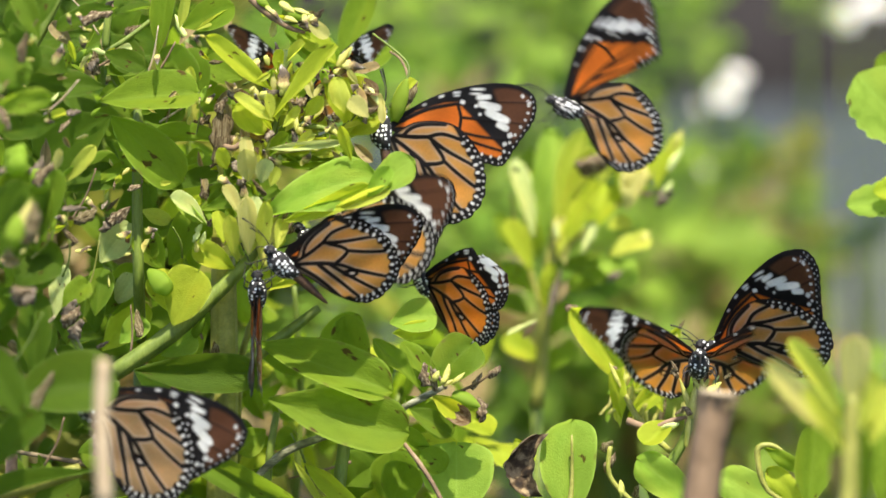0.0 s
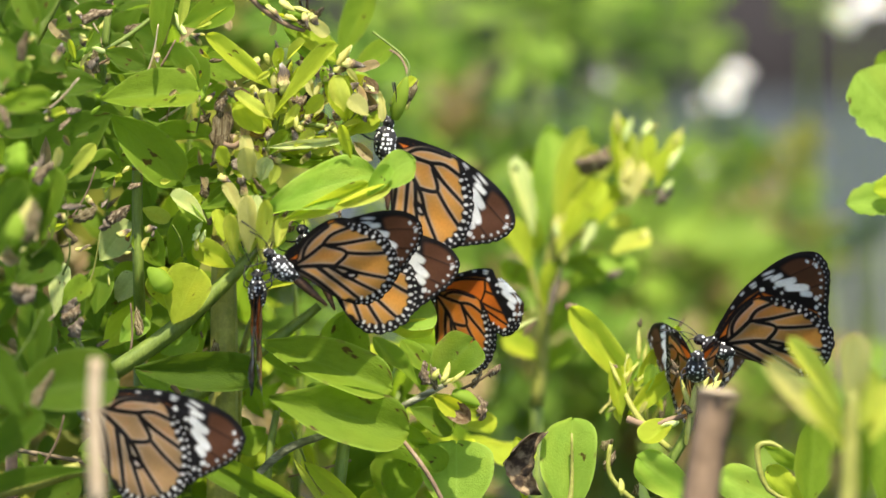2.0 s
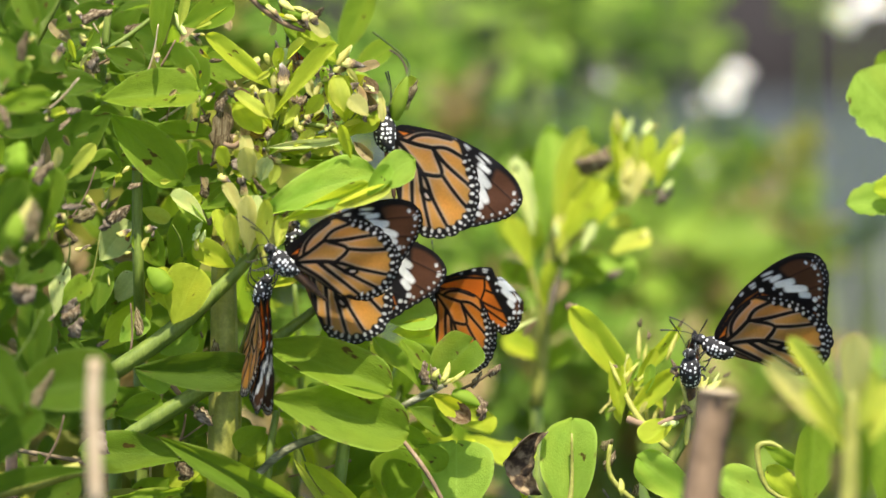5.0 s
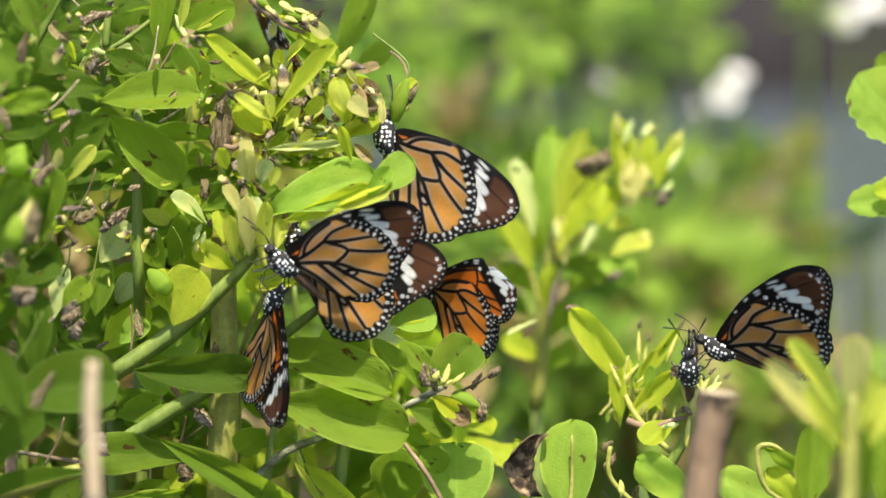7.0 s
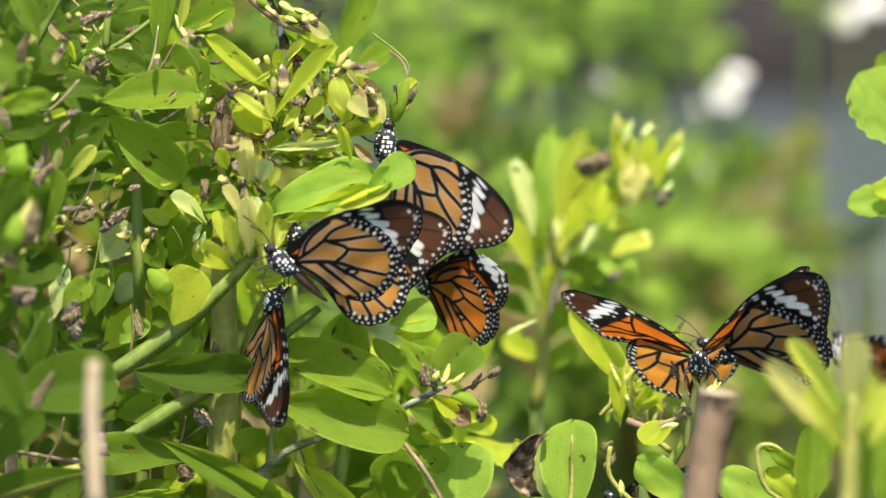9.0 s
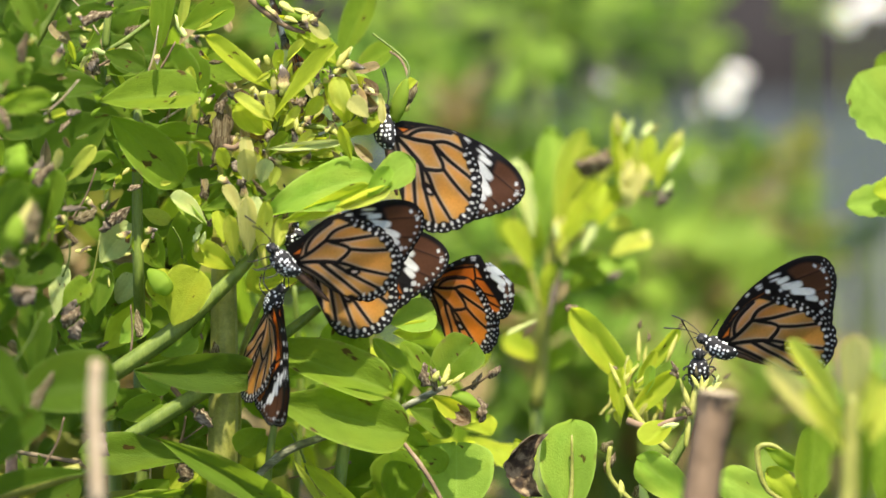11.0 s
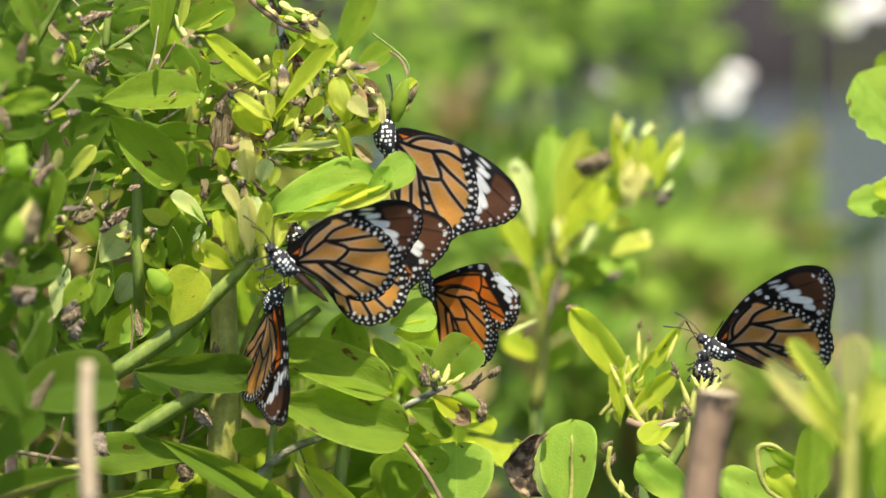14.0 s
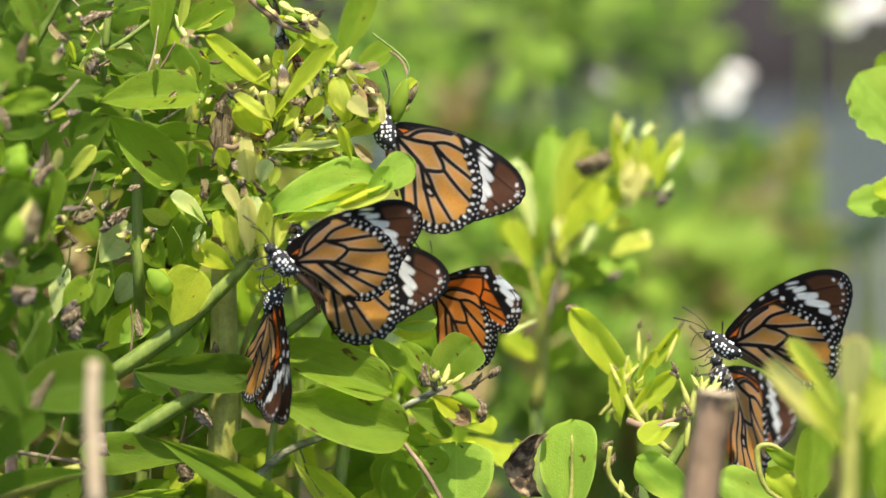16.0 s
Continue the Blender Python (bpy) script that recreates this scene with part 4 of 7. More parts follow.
stem(shrub, [(452, 846, 2, 12), (505, 800, 0, 17), (565, 776, 0, 14), (640, 752, 6, 12), (700, 728, 0, 12), (748, 704, -2, 14), (788, 684, -2, 8)], SILVER)
stem(shrub, [(-10, 175, -8, 22), (60, 75, -6, 20), (110, -20, -4, 16)])
stem(shrub, [(380, 300, 6, 14), (420, 250, 2, 13), (480, 190, 0, 10), (545, 110, 2, 7), (585, 60, 4, 4)])
stem(shrub, [(385, 290, 2, 10), (480, 265, 2, 8), (590, 235, 0, 8), (640, 190, 2, 5)])
stem(shrub, [(450, -10, -2, 8), (500, 40, -2, 9), (550, 30, -4, 6)])
stem(shrub, [(480, 500, 20, 10), (430, 620, 24, 12), (420, 800, 30, 12)], STEM_PALE)
stem(shrub, [(620, 700, 8, 18), (610, 780, 6, 18), (595, 900, 4, 20)])
stem(shrub, [(490, 730, 6, 12), (478, 800, 6, 14), (470, 900, 6, 14)])
stem(shrub, [(715, 785, -2, 7), (742, 820, -3, 9), (768, 860, -3, 8), (790, 905, -3, 9)], BARK)
stem(shrub, [(0, 795, 0, 8), (90, 810, 0, 8), (180, 826, 0, 9), (260, 830, 4, 9)], DRY)
stem(shrub, [(690, 190, 12, 6), (716, 150, 12, 5), (720, 110, 14, 4), (660, 60, 20, 4)])
stem(shrub, [(800, 700, 0, 6), (850, 675, 0, 5), (880, 650, 0, 4)], DRY)
stem(shrub, [(285, 660, 6, 10), (330, 715, 6, 10), (372, 745, 4, 9)], BARK)
stem(shrub, [(20, 60, 6, 10), (90, 110, 8, 10), (190, 90, 10, 9), (300, 10, 14, 8)])
stem(shrub, [(-12, 874, -40, 24), (60, 856, -40, 26), (142, 832, -38, 20)], STEM_PALE)
to_ground(shrub, 392, 895, 20, 46, STEM_PALE)
to_ground(shrub, 200, 662, 26, 24, None, 0.02)
to_ground(shrub, 595, 895, 4, 20)
to_ground(shrub, 246, 615, 30, 22, None, 0.03)
to_ground(shrub, 20, 800, 30, 22, BARK)

def lean(u):
    """The outer boughs lean towards the viewer."""
    return -0.5 * max(0.0, 190 - u)


def L(u0, v0, u1, v1, w, d=0.0, *rest, **more):
    return leaf(shrub, u0, v0, u1, v1, w, d + lean((u0 + u1) / 2), *rest, **more)


# around the upper boughs
L(176, 178, 353, 162, 80, -10, "green", -12, kind=1)
L(185, 155, 45, 148, 56, 4, "deep", 10)
L(-25, 192, 92, 172, 40, -16, "green", 30)
L(105, 215, 5, 232, 44, 10, "deep")
L(195, 205, 66, 285, 95, 16, "deep", up_share=-0.1)
L(196, 206, 322, 322, 78, -6, "green", -8, dd=0, kind=0, up_share=0.02)
L(415, 250, 272, 238, 40, 0, "green", 20)
L(322, 48, 412, 10, 52, -5, "green", 15)
L(352, 165, 285, 88, 66, 8, "mid")
L(360, 180, 325, 88, 60, 10, "mid")
L(190, 48, 290, 72, 66, 24, "deep")
L(280, 95, 300, -40, 44, 5, "green")
L(205, 12, 95, 44, 40, 2, "deep")
L(250, 20, 200, 70, 50, 20, "mid")
L(180, 60, 245, 120, 60, 12, "deep")
L(50, 60, 90, -30, 44, -4, "deep")
L(70, 70, 30, -20, 40, 0, "mid")
L(20, 40, 60, 130, 50, 14, "deep")
L(-20, 60, 40, 150, 60, 16, "mid")
L(120, 130, 60, 90, 50, 12, "deep")
L(190, 130, 250, 100, 55, 8, "mid")
L(480, 160, 364, 66, 36, -9, "young", 5, kind=3)
L(480, 215, 560, 92, 34, -2, "young", 30, kind=3)
L(487, 205, 598, 82, 32, -22, "young", -25, kind=3)
L(610, 120, 505, 45, 56, 4, "green", 8)
L(612, 218, 588, 138, 46, -2, "young", 10, kind=5)
L(462, 240, 418, 185, 50, -4, "green", 20)
L(492, 232, 412, 165, 46, 2, "green", -20)
L(470, 285, 655, 292, 22, -2, "green", 35)
L(470, 268, 610, 255, 30, 2, "young", 20)
L(470, 374, 662, 300, 92, -25, "fresh", -10, dd=0, kind=2)
L(500, 395, 655, 330, 34, -28, "young", 35, dd=0)
L(652, 342, 727, 280, 62, -25, "fresh", -12, dd=-4, kind=2)
L(650, 350, 690, 296, 30, -29, "fresh", 10, dd=0, kind=5)
L(585, 372, 690, 330, 24, -28, "lemon", 30, dd=0, kind=5)
L(500, 338, 358, 352, 48, 6, "green", 10)
L(625, 130, 695, 85, 46, 55, "green")
L(600, 110, 660, -20, 50, 70, "green")
L(690, 195, 735, 140, 26, 14, "young")
L(430, 140, 360, 110, 50, 18, "green")
L(400, 120, 330, 150, 50, 22, "green")
L(430, 290, 470, 230, 34, 4, "young")
L(330, 300, 275, 262, 44, 8, "green")
L(300, 330, 420, 300, 44, 12, "deep")
# the middle
L(290, 478, 243, 410, 50, 6, "green")
L(305, 575, 352, 478, 92, -8, "young", -20, kind=1)
L(312, 560, 275, 480, 56, -4, "young", 20)
L(415, 475, 342, 436, 42, -2, "young")
# darkened greens put the shade of the left side into the leaf colour
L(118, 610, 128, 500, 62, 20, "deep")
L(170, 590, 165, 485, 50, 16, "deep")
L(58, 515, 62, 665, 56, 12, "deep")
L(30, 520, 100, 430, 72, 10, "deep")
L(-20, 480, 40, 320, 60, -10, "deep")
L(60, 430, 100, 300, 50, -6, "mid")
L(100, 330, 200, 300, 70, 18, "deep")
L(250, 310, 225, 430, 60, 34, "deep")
L(300, 470, 345, 370, 50, 16, "green")
L(345, 490, 350, 370, 50, 22, "green")
L(545, 482, 452, 512, 44, 4, "young", 20)
L(690, 572, 772, 556, 66, 10, "fresh", -12, dd=0, kind=1)
L(694, 590, 768, 582, 34, 9, "young", 25, dd=0)
L(200, 560, 240, 470, 56, 24, "green")
L(180, 620, 260, 540, 60, 26, "young")
L(330, 690, 345, 560, 50, 20, "green")
L(300, 640, 240, 590, 60, 26, "green")
L(560, 640, 640, 560, 60, 30, "green")
L(640, 690, 610, 560, 60, 24, "green")
# the lower boughs
# deep greens among these boughs carry the shade that falls there
L(238, 656, 460, 662, 66, -10, "deep", 0, dd=2, kind=0, up_share=-0.05)
L(455, 606, 694, 690, 84, -4, "green", -4, dd=-8, kind=1)
L(476, 706, 724, 766, 98, -12, "green", 0, dd=0, kind=1, up_share=0.12)
L(280, 776, 535, 908, 50, -14, "mid", 0, dd=0, kind=3, up_share=0.0)
L(340, 812, 140, 800, 70, 2, "mid", 5)
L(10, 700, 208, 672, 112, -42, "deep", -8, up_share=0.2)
L(165, 832, -40, 880, 36, 6, "deep", 25)
L(200, 884, 330, 874, 22, -8, "green", 40)
L(762, 685, 838, 602, 84, -1, "mid", -10, kind=4)
L(748, 694, 662, 598, 34, -3, "green", 25)
L(785, 690, 712, 604, 34, -2, "green", 10)
L(718, 700, 800, 768, 54, 2, "green", -10)
L(770, 700, 850, 740, 30, -2, "young")
L(808, 925, 808, 782, 122, 4, "fresh", 4, kind=1, up_share=0.1)
L(600, 860, 690, 790, 100, 34, "mid")
L(720, 910, 690, 800, 80, 28, "green")
L(640, 900, 620, 800, 80, 36, "mid")
L(470, 760, 420, 800, 50, 10, "green")
L(490, 790, 420, 770, 30, 8, "green")
L(540, 820, 640, 900, 36, 2, "young", 35)
L(200, 690, 300, 760, 70, 18, "mid")
L(310, 760, 220, 720, 60, 14, "deep")
L(40, 740, -30, 620, 70, -22, "deep")
L(-20, 820, 70, 730, 60, -20, "deep")
L(300, 850, 240, 900, 60, 12, "green")
L(360, 800, 300, 860, 60, 12, "young")
L(60, 890, 140, 850, 60, 16, "deep")
L(760, 790, 700, 770, 40, 0, "green")
L(740, 790, 790, 830, 44, 0, "green")
# dry and pale bits
bud(shrub, 384, 286, 392, 178, 36, -6, "straw", 0, "dry_pod")
bud(shrub, 393, 200, 398, 172, 22, -9, "dry", 0, "dry_pod")
L(366, 396, 298, 352, 42, -9, "pale", 35, kind=5)
L(366, 398, 320, 350, 26, -11, "fresh", -45, kind=5)
for args in [(300, 520, 262, 478, 36, -10, "green"), (470, 470, 448, 372, 22, -2), (455, 470, 432, 380, 18, 0), (478, 450, 492, 350, 20, -4), (440, 440, 470, 352, 18, -2), (492, 430, 470, 340, 18, 2), (430, 460, 418, 400, 16, 4),
             (450, 350, 428, 322, 16, -4, "dry"), (500, 375, 512, 345, 14, -3, "dry"), (370, 350, 352, 320, 20, 0, "dry"), (500, 170, 512, 110, 18, -4, "pod"), (520, 200, 500, 120, 16, -2), (505, 90, 492, 150, 26, 0, "pale"),
             (600, 115, 622, 84, 16, -6, "pale"), (612, 116, 648, 118, 16, -6, "pod"), (620, 140, 662, 160, 30, 0, "green"), (640, 150, 672, 185, 24, -2, "pale"), (650, 190, 640, 150, 22, -2, "pod"), (500, 20, 545, 35, 22, -6, "green"), (545, 30, 565, 50, 16, -6, "pale"),
             (470, 200, 455, 180, 24, -6, "pod"), (560, 200, 530, 180, 26, 0, "dry"), (600, 240, 575, 215, 22, -2, "pod"), (585, 250, 620, 262, 18, 0), (420, 240, 405, 260, 24, -6, "dry"), (700, 215, 720, 140, 26, 12, "green"), (718, 190, 735, 145, 20, 12, "pod"),
             (760, 680, 748, 645, 24, -6, "dry"), (775, 690, 760, 650, 14, -6, "pod"), (785, 680, 795, 645, 16, -6), (800, 680, 822, 660, 12, -4), (840, 690, 850, 660, 14, 0, "dry"), (870, 670, 882, 646, 16, 0, "dry"), (850, 745, 848, 705, 22, -2, "dry"), (845, 740, 862, 715, 16, -2, "pod"),
             (800, 700, 850, 720, 26, -2, "green"), (350, 735, 378, 752, 22, 2, "dry"), (355, 745, 340, 720, 14, 2, "pod"), (110, 130, 105, 85, 30, 4, "dry"), (175, 130, 165, 90, 24, 4, "pod"), (150, 45, 195, 20, 26, -4, "dry"), (80, 340, 60, 300, 36, -12, "green"), (70, 330, 90, 290, 28, -12, "dry"),
             (25, 300, 40, 255, 40, -14, "green"), (20, 440, 30, 380, 34, -60, "green"), (45, 430, 60, 360, 34, -60, "pod"), (350, 412, 356, 396, 14, -9, "pale"), (342, 428, 352, 408, 13, -10, "pale"), (358, 432, 362, 410, 13, -8, "pale"), (350, 446, 346, 428, 12, -9, "cream"), (200, 400, 225, 365, 26, -12, "dry"), (130, 390, 170, 370, 28, 0, "pod"), (120, 580, 135, 540, 26, 0, "dry"), (30, 530, 50, 510, 36, -20, "dry"), (60, 740, 90, 660, 30, -30, "pod"),
             (180, 830, 170, 770, 30, 6, "dry"), (320, 850, 330, 810, 34, 6, "dry"), (500, 730, 490, 700, 12, 0, "pale"), (385, 640, 375, 605, 20, 0, "pod"), (505, 415, 520, 400, 16, 0, "dry"), (600, 390, 592, 360, 12, 0, "dry"), (345, 215, 372, 205, 20, 6, "dry"),
             (40, 110, 45, 60, 18, -8, "straw"), (690, 720, 678, 700, 10, 0, "dry")]:
    bud(shrub, *args[:5], args[5] + lean(args[0]), *args[6:])

# leaves deeper in, on a second bush
inner = thing("inner_shrub", "dense leafy shrub behind the flowering stems", "shrub")
for u in (40, 180, 330, 520, 700):
    stem(inner, [(u, 60 if u < 350 else 500 if u < 600 else 720, 70, 8), (u + 12, 500 if u < 350 else 700, 75, 13), (u, 910, 80, 16)])
    to_ground(inner, u, 905, 80, 16)
fill = random.Random(21)
n = 0
while n < 230:
    u, v = fill.uniform(-60, 560), fill.uniform(-40, 920)
    if u > 390 and v < 330 or u > 500 and v < 620 or 330 < u < 420 and v < 130:
        continue
    n += 1
    a = fill.uniform(0, 6.283)
    ln = fill.uniform(55, 125)
    # left of u 300 the fill takes darker greens in place of shade
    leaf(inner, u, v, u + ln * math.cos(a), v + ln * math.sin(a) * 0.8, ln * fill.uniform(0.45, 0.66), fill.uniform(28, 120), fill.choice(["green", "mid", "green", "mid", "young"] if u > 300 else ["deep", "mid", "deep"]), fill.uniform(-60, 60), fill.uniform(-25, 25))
for i in range(44):
    u, v = fill.uniform(560, 830), fill.uniform(640, 920)
    a, ln = fill.uniform(0, 6.283), fill.uniform(80, 140)
    leaf(inner, u, v, u + ln * math.cos(a), v + ln * math.sin(a) * 0.8, ln * fill.uniform(0.45, 0.62), fill.uniform(40, 160), fill.choice(["green", "young", "green", "mid", "young"]), fill.uniform(-50, 50), fill.uniform(-25, 25))
# fading tips and scraps all through the top of the shrub
for i in range(50):
    if i < 25:
        u, v = fill.uniform(0, 380), fill.uniform(0, 620)
    else:
        u, v = fill.gauss(440, 45), fill.gauss(400, 60)
    if u > 665 or v < 8 or (u > 470 and v > 290):
        continue
    a, ln = fill.gauss(-1.5, 0.8), fill.uniform(14, 46)
    bud(shrub, u, v, u + ln * math.cos(a), v + ln * math.sin(a), ln * fill.uniform(0.25, 0.5), fill.uniform(-8, 22) + lean(u), fill.choice(["dry", "pod", "bud", "bud", "pale", "green", "green", "straw"]), fill.uniform(-6, 6))
clutter = random.Random(5)
for i in range(90):
    if i % 3 == 0:
        u, v = clutter.gauss(450, 36), clutter.gauss(370, 50)
    else:
        u, v = clutter.uniform(-10, 330), clutter.uniform(0, 460)
    if u > 650 or v < -5 or (u > 500 and v > 285) or v > 470:
        continue
    a, ln = clutter.gauss(-1.45, 0.9), clutter.uniform(16, 52)
    d = clutter.uniform(-12, 12) + lean(u) + (26 if u < 350 else 0)
    if clutter.random() < 0.62:
        leaf(shrub, u, v, u + ln * math.cos(a), v + ln * math.sin(a), ln * clutter.uniform(0.25, 0.5), d, clutter.choice(["lemon", "cream", "young", "cream", "young", "lemon"] if u > 370 else ["mid", "green", "withered", "young"]), clutter.uniform(-60, 60), clutter.uniform(-8, 8), clutter.randrange(6))
    else:
        bud(shrub, u, v, u + 0.7 * ln * math.cos(a), v + 0.7 * ln * math.sin(a), ln * clutter.uniform(0.14, 0.3), d, clutter.choice(["cream", "cream", "pod", "dry", "bud", "straw"]), clutter.uniform(-5, 5))
stem(shrub, [(430, -15, -4, 12), (470, 22, -4, 13), (510, 48, -5, 10), (540, 58, -4, 6)], BARK)
L(595, 112, 532, 52, 46, -2, "young", 10)
L(412, 185, 465, 240, 40, -6, "young", -20, kind=5)
# the tip of the shrub: stems, ageing leaves and spent flowers
stem(shrub, [(474, 285, 0, 15), (488, 215, 0, 13), (500, 150, 2, 9), (502, 110, 3, 5)])
stem(shrub, [(505, 240, 2, 9), (540, 205, 2, 9), (566, 178, 3, 8), (592, 135, 4, 5)], STEM)
stem(shrub, [(470, 272, -4, 8), (520, 266, -5, 9), (570, 256, -5, 8), (604, 247, -4, 5)], STEM_PALE)
stem(shrub, [(512, 226, -2, 9), (556, 224, -3, 10), (600, 238, -2, 9), (622, 262, -1, 9), (646, 300, 0, 7)])
stem(shrub, [(262, 170, 22, 12), (280, 100, 18, 16), (290, 40, 16, 20), (298, -20, 15, 22)], STEM_PALE)
stem(shrub, [(186, 84, 4, 13), (190, 40, 4, 13), (196, -10, 5, 14)])
stem(shrub, [(138, 44, -6, 12), (168, 32, -6, 14), (200, 10, -5, 12)], BARK)
stem(shrub, [(395, 258, -9, 9), (415, 262, -9, 11), (432, 246, -8, 7)], BARK)
stem(shrub, [(372, 296, -6, 5), (384, 288, -6, 8), (398, 286, -6, 6)], DRY)
stem(shrub, [(690, 92, 34, 4), (708, 104, 32, 4), (720, 128, 30, 5), (722, 150, 30, 6)], BARK, name="stalk")
for u0, v0, u1, v1, w, d, tone, roll, kind in [
        (598, 114, 518, 58, 54, 6, "fresh", 12, 2), (500, 200, 570, 88, 32, 2, "fresh", 25, 3), (560, 120, 600, 84, 16, -8, "lemon", -30, 3), (478, 218, 410, 166, 36, -3, "tipped", 18, 3), (424, 182, 466, 246, 46, -7, "tipped", -14, 3),
        (490, 216, 483, 164, 19, -5, "young", 30, 3), (492, 132, 501, 88, 26, -4, "young", -35, 5), (516, 266, 508, 222, 36, -4, "mid", 10, 3), (545, 270, 606, 262, 26, -2, "lemon", 20, 3), (488, 288, 604, 284, 20, -4, "green", -25, 3),
        (600, 236, 670, 206, 44, 8, "young", -10, 2), (598, 236, 642, 304, 24, -2, "green", 25, 3), (626, 254, 662, 288, 18, -4, "withered", 20, 5), (612, 218, 590, 140, 42, -6, "young", 12, 5), (598, 142, 668, 168, 32, -5, "tipped", -20, 5),
        (638, 158, 662, 198, 24, -6, "withered", 25, 5), (628, 148, 642, 192, 17, -7, "withered", -30, 5), (648, 186, 676, 176, 24, -3, "cream", 20, 5), (505, 234, 526, 196, 15, -6, "lemon", 20, 3), (560, 250, 545, 200, 24, 6, "green", 15, 0),
        (442, 304, 424, 240, 34, -2, "cream", 15, 0), (455, 304, 457, 250, 13, -6, "lemon", 10, 3), (450, 324, 440, 268, 27, -4, "cream", -20, 3), (462, 334, 472, 284, 24, -5, "pale", 20, 5), (440, 402, 428, 326, 24, -4, "cream", 10, 0), (456, 404, 454, 342, 32, -3, "cream", -12, 1),
        (466, 394, 463, 338, 15, -6, "pale", 20, 3), (475, 404, 486, 352, 26, -5, "lemon", 14, 0), (420, 464, 414, 408, 24, -3, "lemon", -10, 0), (440, 454, 452, 404, 17, -5, "lemon", 20, 3), (496, 402, 562, 348, 13, -9, "young", 40, 3), (470, 445, 500, 412, 28, -2, "young", 10, 0),
        (318, 50, 330, -14, 18, -3, "lemon", 20, 3), (344, 54, 414, 15, 14, -9, "lemon", 30, 3), (200, 94, 233, 83, 17, -4, "pale", 20, 1), (184, 92, 256, 118, 36, -5, "deep", 10, 0), (114, 324, 167, 259, 25, -8, "lemon", 18, 0), (99, 302, 106, 262, 15, -8, "cream", 10, 3),
        (122, 332, 212, 284, 60, 12, "green", -10, 1), (178, 464, 229, 394, 62, 22, "pale", 10, 1), (204, 538, 240, 488, 40, 24, "pale", 0, 1), (97, 562, 110, 468, 34, 24, "pale", 8, 0), (168, 558, 183, 474, 44, 2, "mid", 14, 0), (110, 542, 156, 498, 46, 4, "green", -10, 4),
        (60, 668, 62, 518, 58, 6, "deep", 8, 0), (28, 502, 99, 454, 68, 4, "deep", -8, 4), (212, 608, 257, 563, 42, 4, "fresh", 10, 1), (284, 628, 347, 593, 52, 6, "fresh", 12, 1), (204, 736, 287, 714, 46, 6, "green", 14, 1), (240, 660, 300, 690, 40, 8, "fresh", 0, 1),
        (352, 372, 446, 334, 44, -2, "green", -8, 0), (255, 402, 262, 462, 40, 4, "green", 5, 1), (95, 312, 58, 446, 38, -6, "green", 16, 0), (200, 212, 242, 246, 44, 6, "fresh", 6, 1), (250, 372, 300, 392, 26, 8, "lemon", 20, 3), (330, 560, 300, 600, 24, -2, "young", 10, 3),
        (440, 322, 432, 262, 34, -27, "cream", 12, 3), (462, 324, 470, 280, 28, -28, "pale", 16, 5), (440, 452, 436, 350, 32, -26, "cream", 8, 0), (462, 448, 470, 356, 28, -28, "lemon", 14, 3), (414, 450, 408, 380, 26, -25, "lemon", -12, 3),
        (366, 366, 490, 330, 44, -6, "mid", -4, 0), (424, 380, 396, 330, 24, -24, "cream", 20, 5), (490, 440, 500, 390, 22, -27, "lemon", 10, 5), (402, 300, 386, 262, 26, -20, "young", 10, 3), (540, 206, 572, 172, 24, -20, "young", 14, 3), (520, 262, 552, 236, 18, -22, "lemon", 20, 5),
        (484, 215, 414, 170, 26, -25, "lemon", 18, 3), (466, 238, 418, 186, 42, -22, "young", -12, 2), (610, 202, 594, 138, 34, -24, "lemon", 12, 2), (652, 208, 616, 178, 34, -25, "cream", 16, 5), (622, 284, 604, 222, 20, -23, "young", -20, 3), (470, 264, 604, 252, 15, -22, "pale", 22, 3),
        (440, 290, 432, 244, 24, -26, "cream", 14, 3), (480, 212, 472, 166, 18, -25, "lemon", 20, 5), (500, 226, 528, 190, 16, -25, "lemon", 24, 3), (396, 430, 384, 372, 24, -24, "young", 12, 0), (456, 400, 448, 350, 22, -29, "pale", 18, 5), (478, 330, 492, 296, 18, -29, "lemon", 20, 3),
        (520, 814, 574, 892, 14, 0, "lemon", 25, 3), (724, 722, 798, 768, 40, -2, "mid", -8, 1), (766, 702, 834, 748, 34, -4, "tipped", 16, 5), (640, 690, 690, 640, 40, 10, "green", 6, 1), (690, 900, 722, 820, 70, 16, "green", 6, 1)]:
    L(u0, v0, u1, v1, w, d, tone, roll, kind=kind)
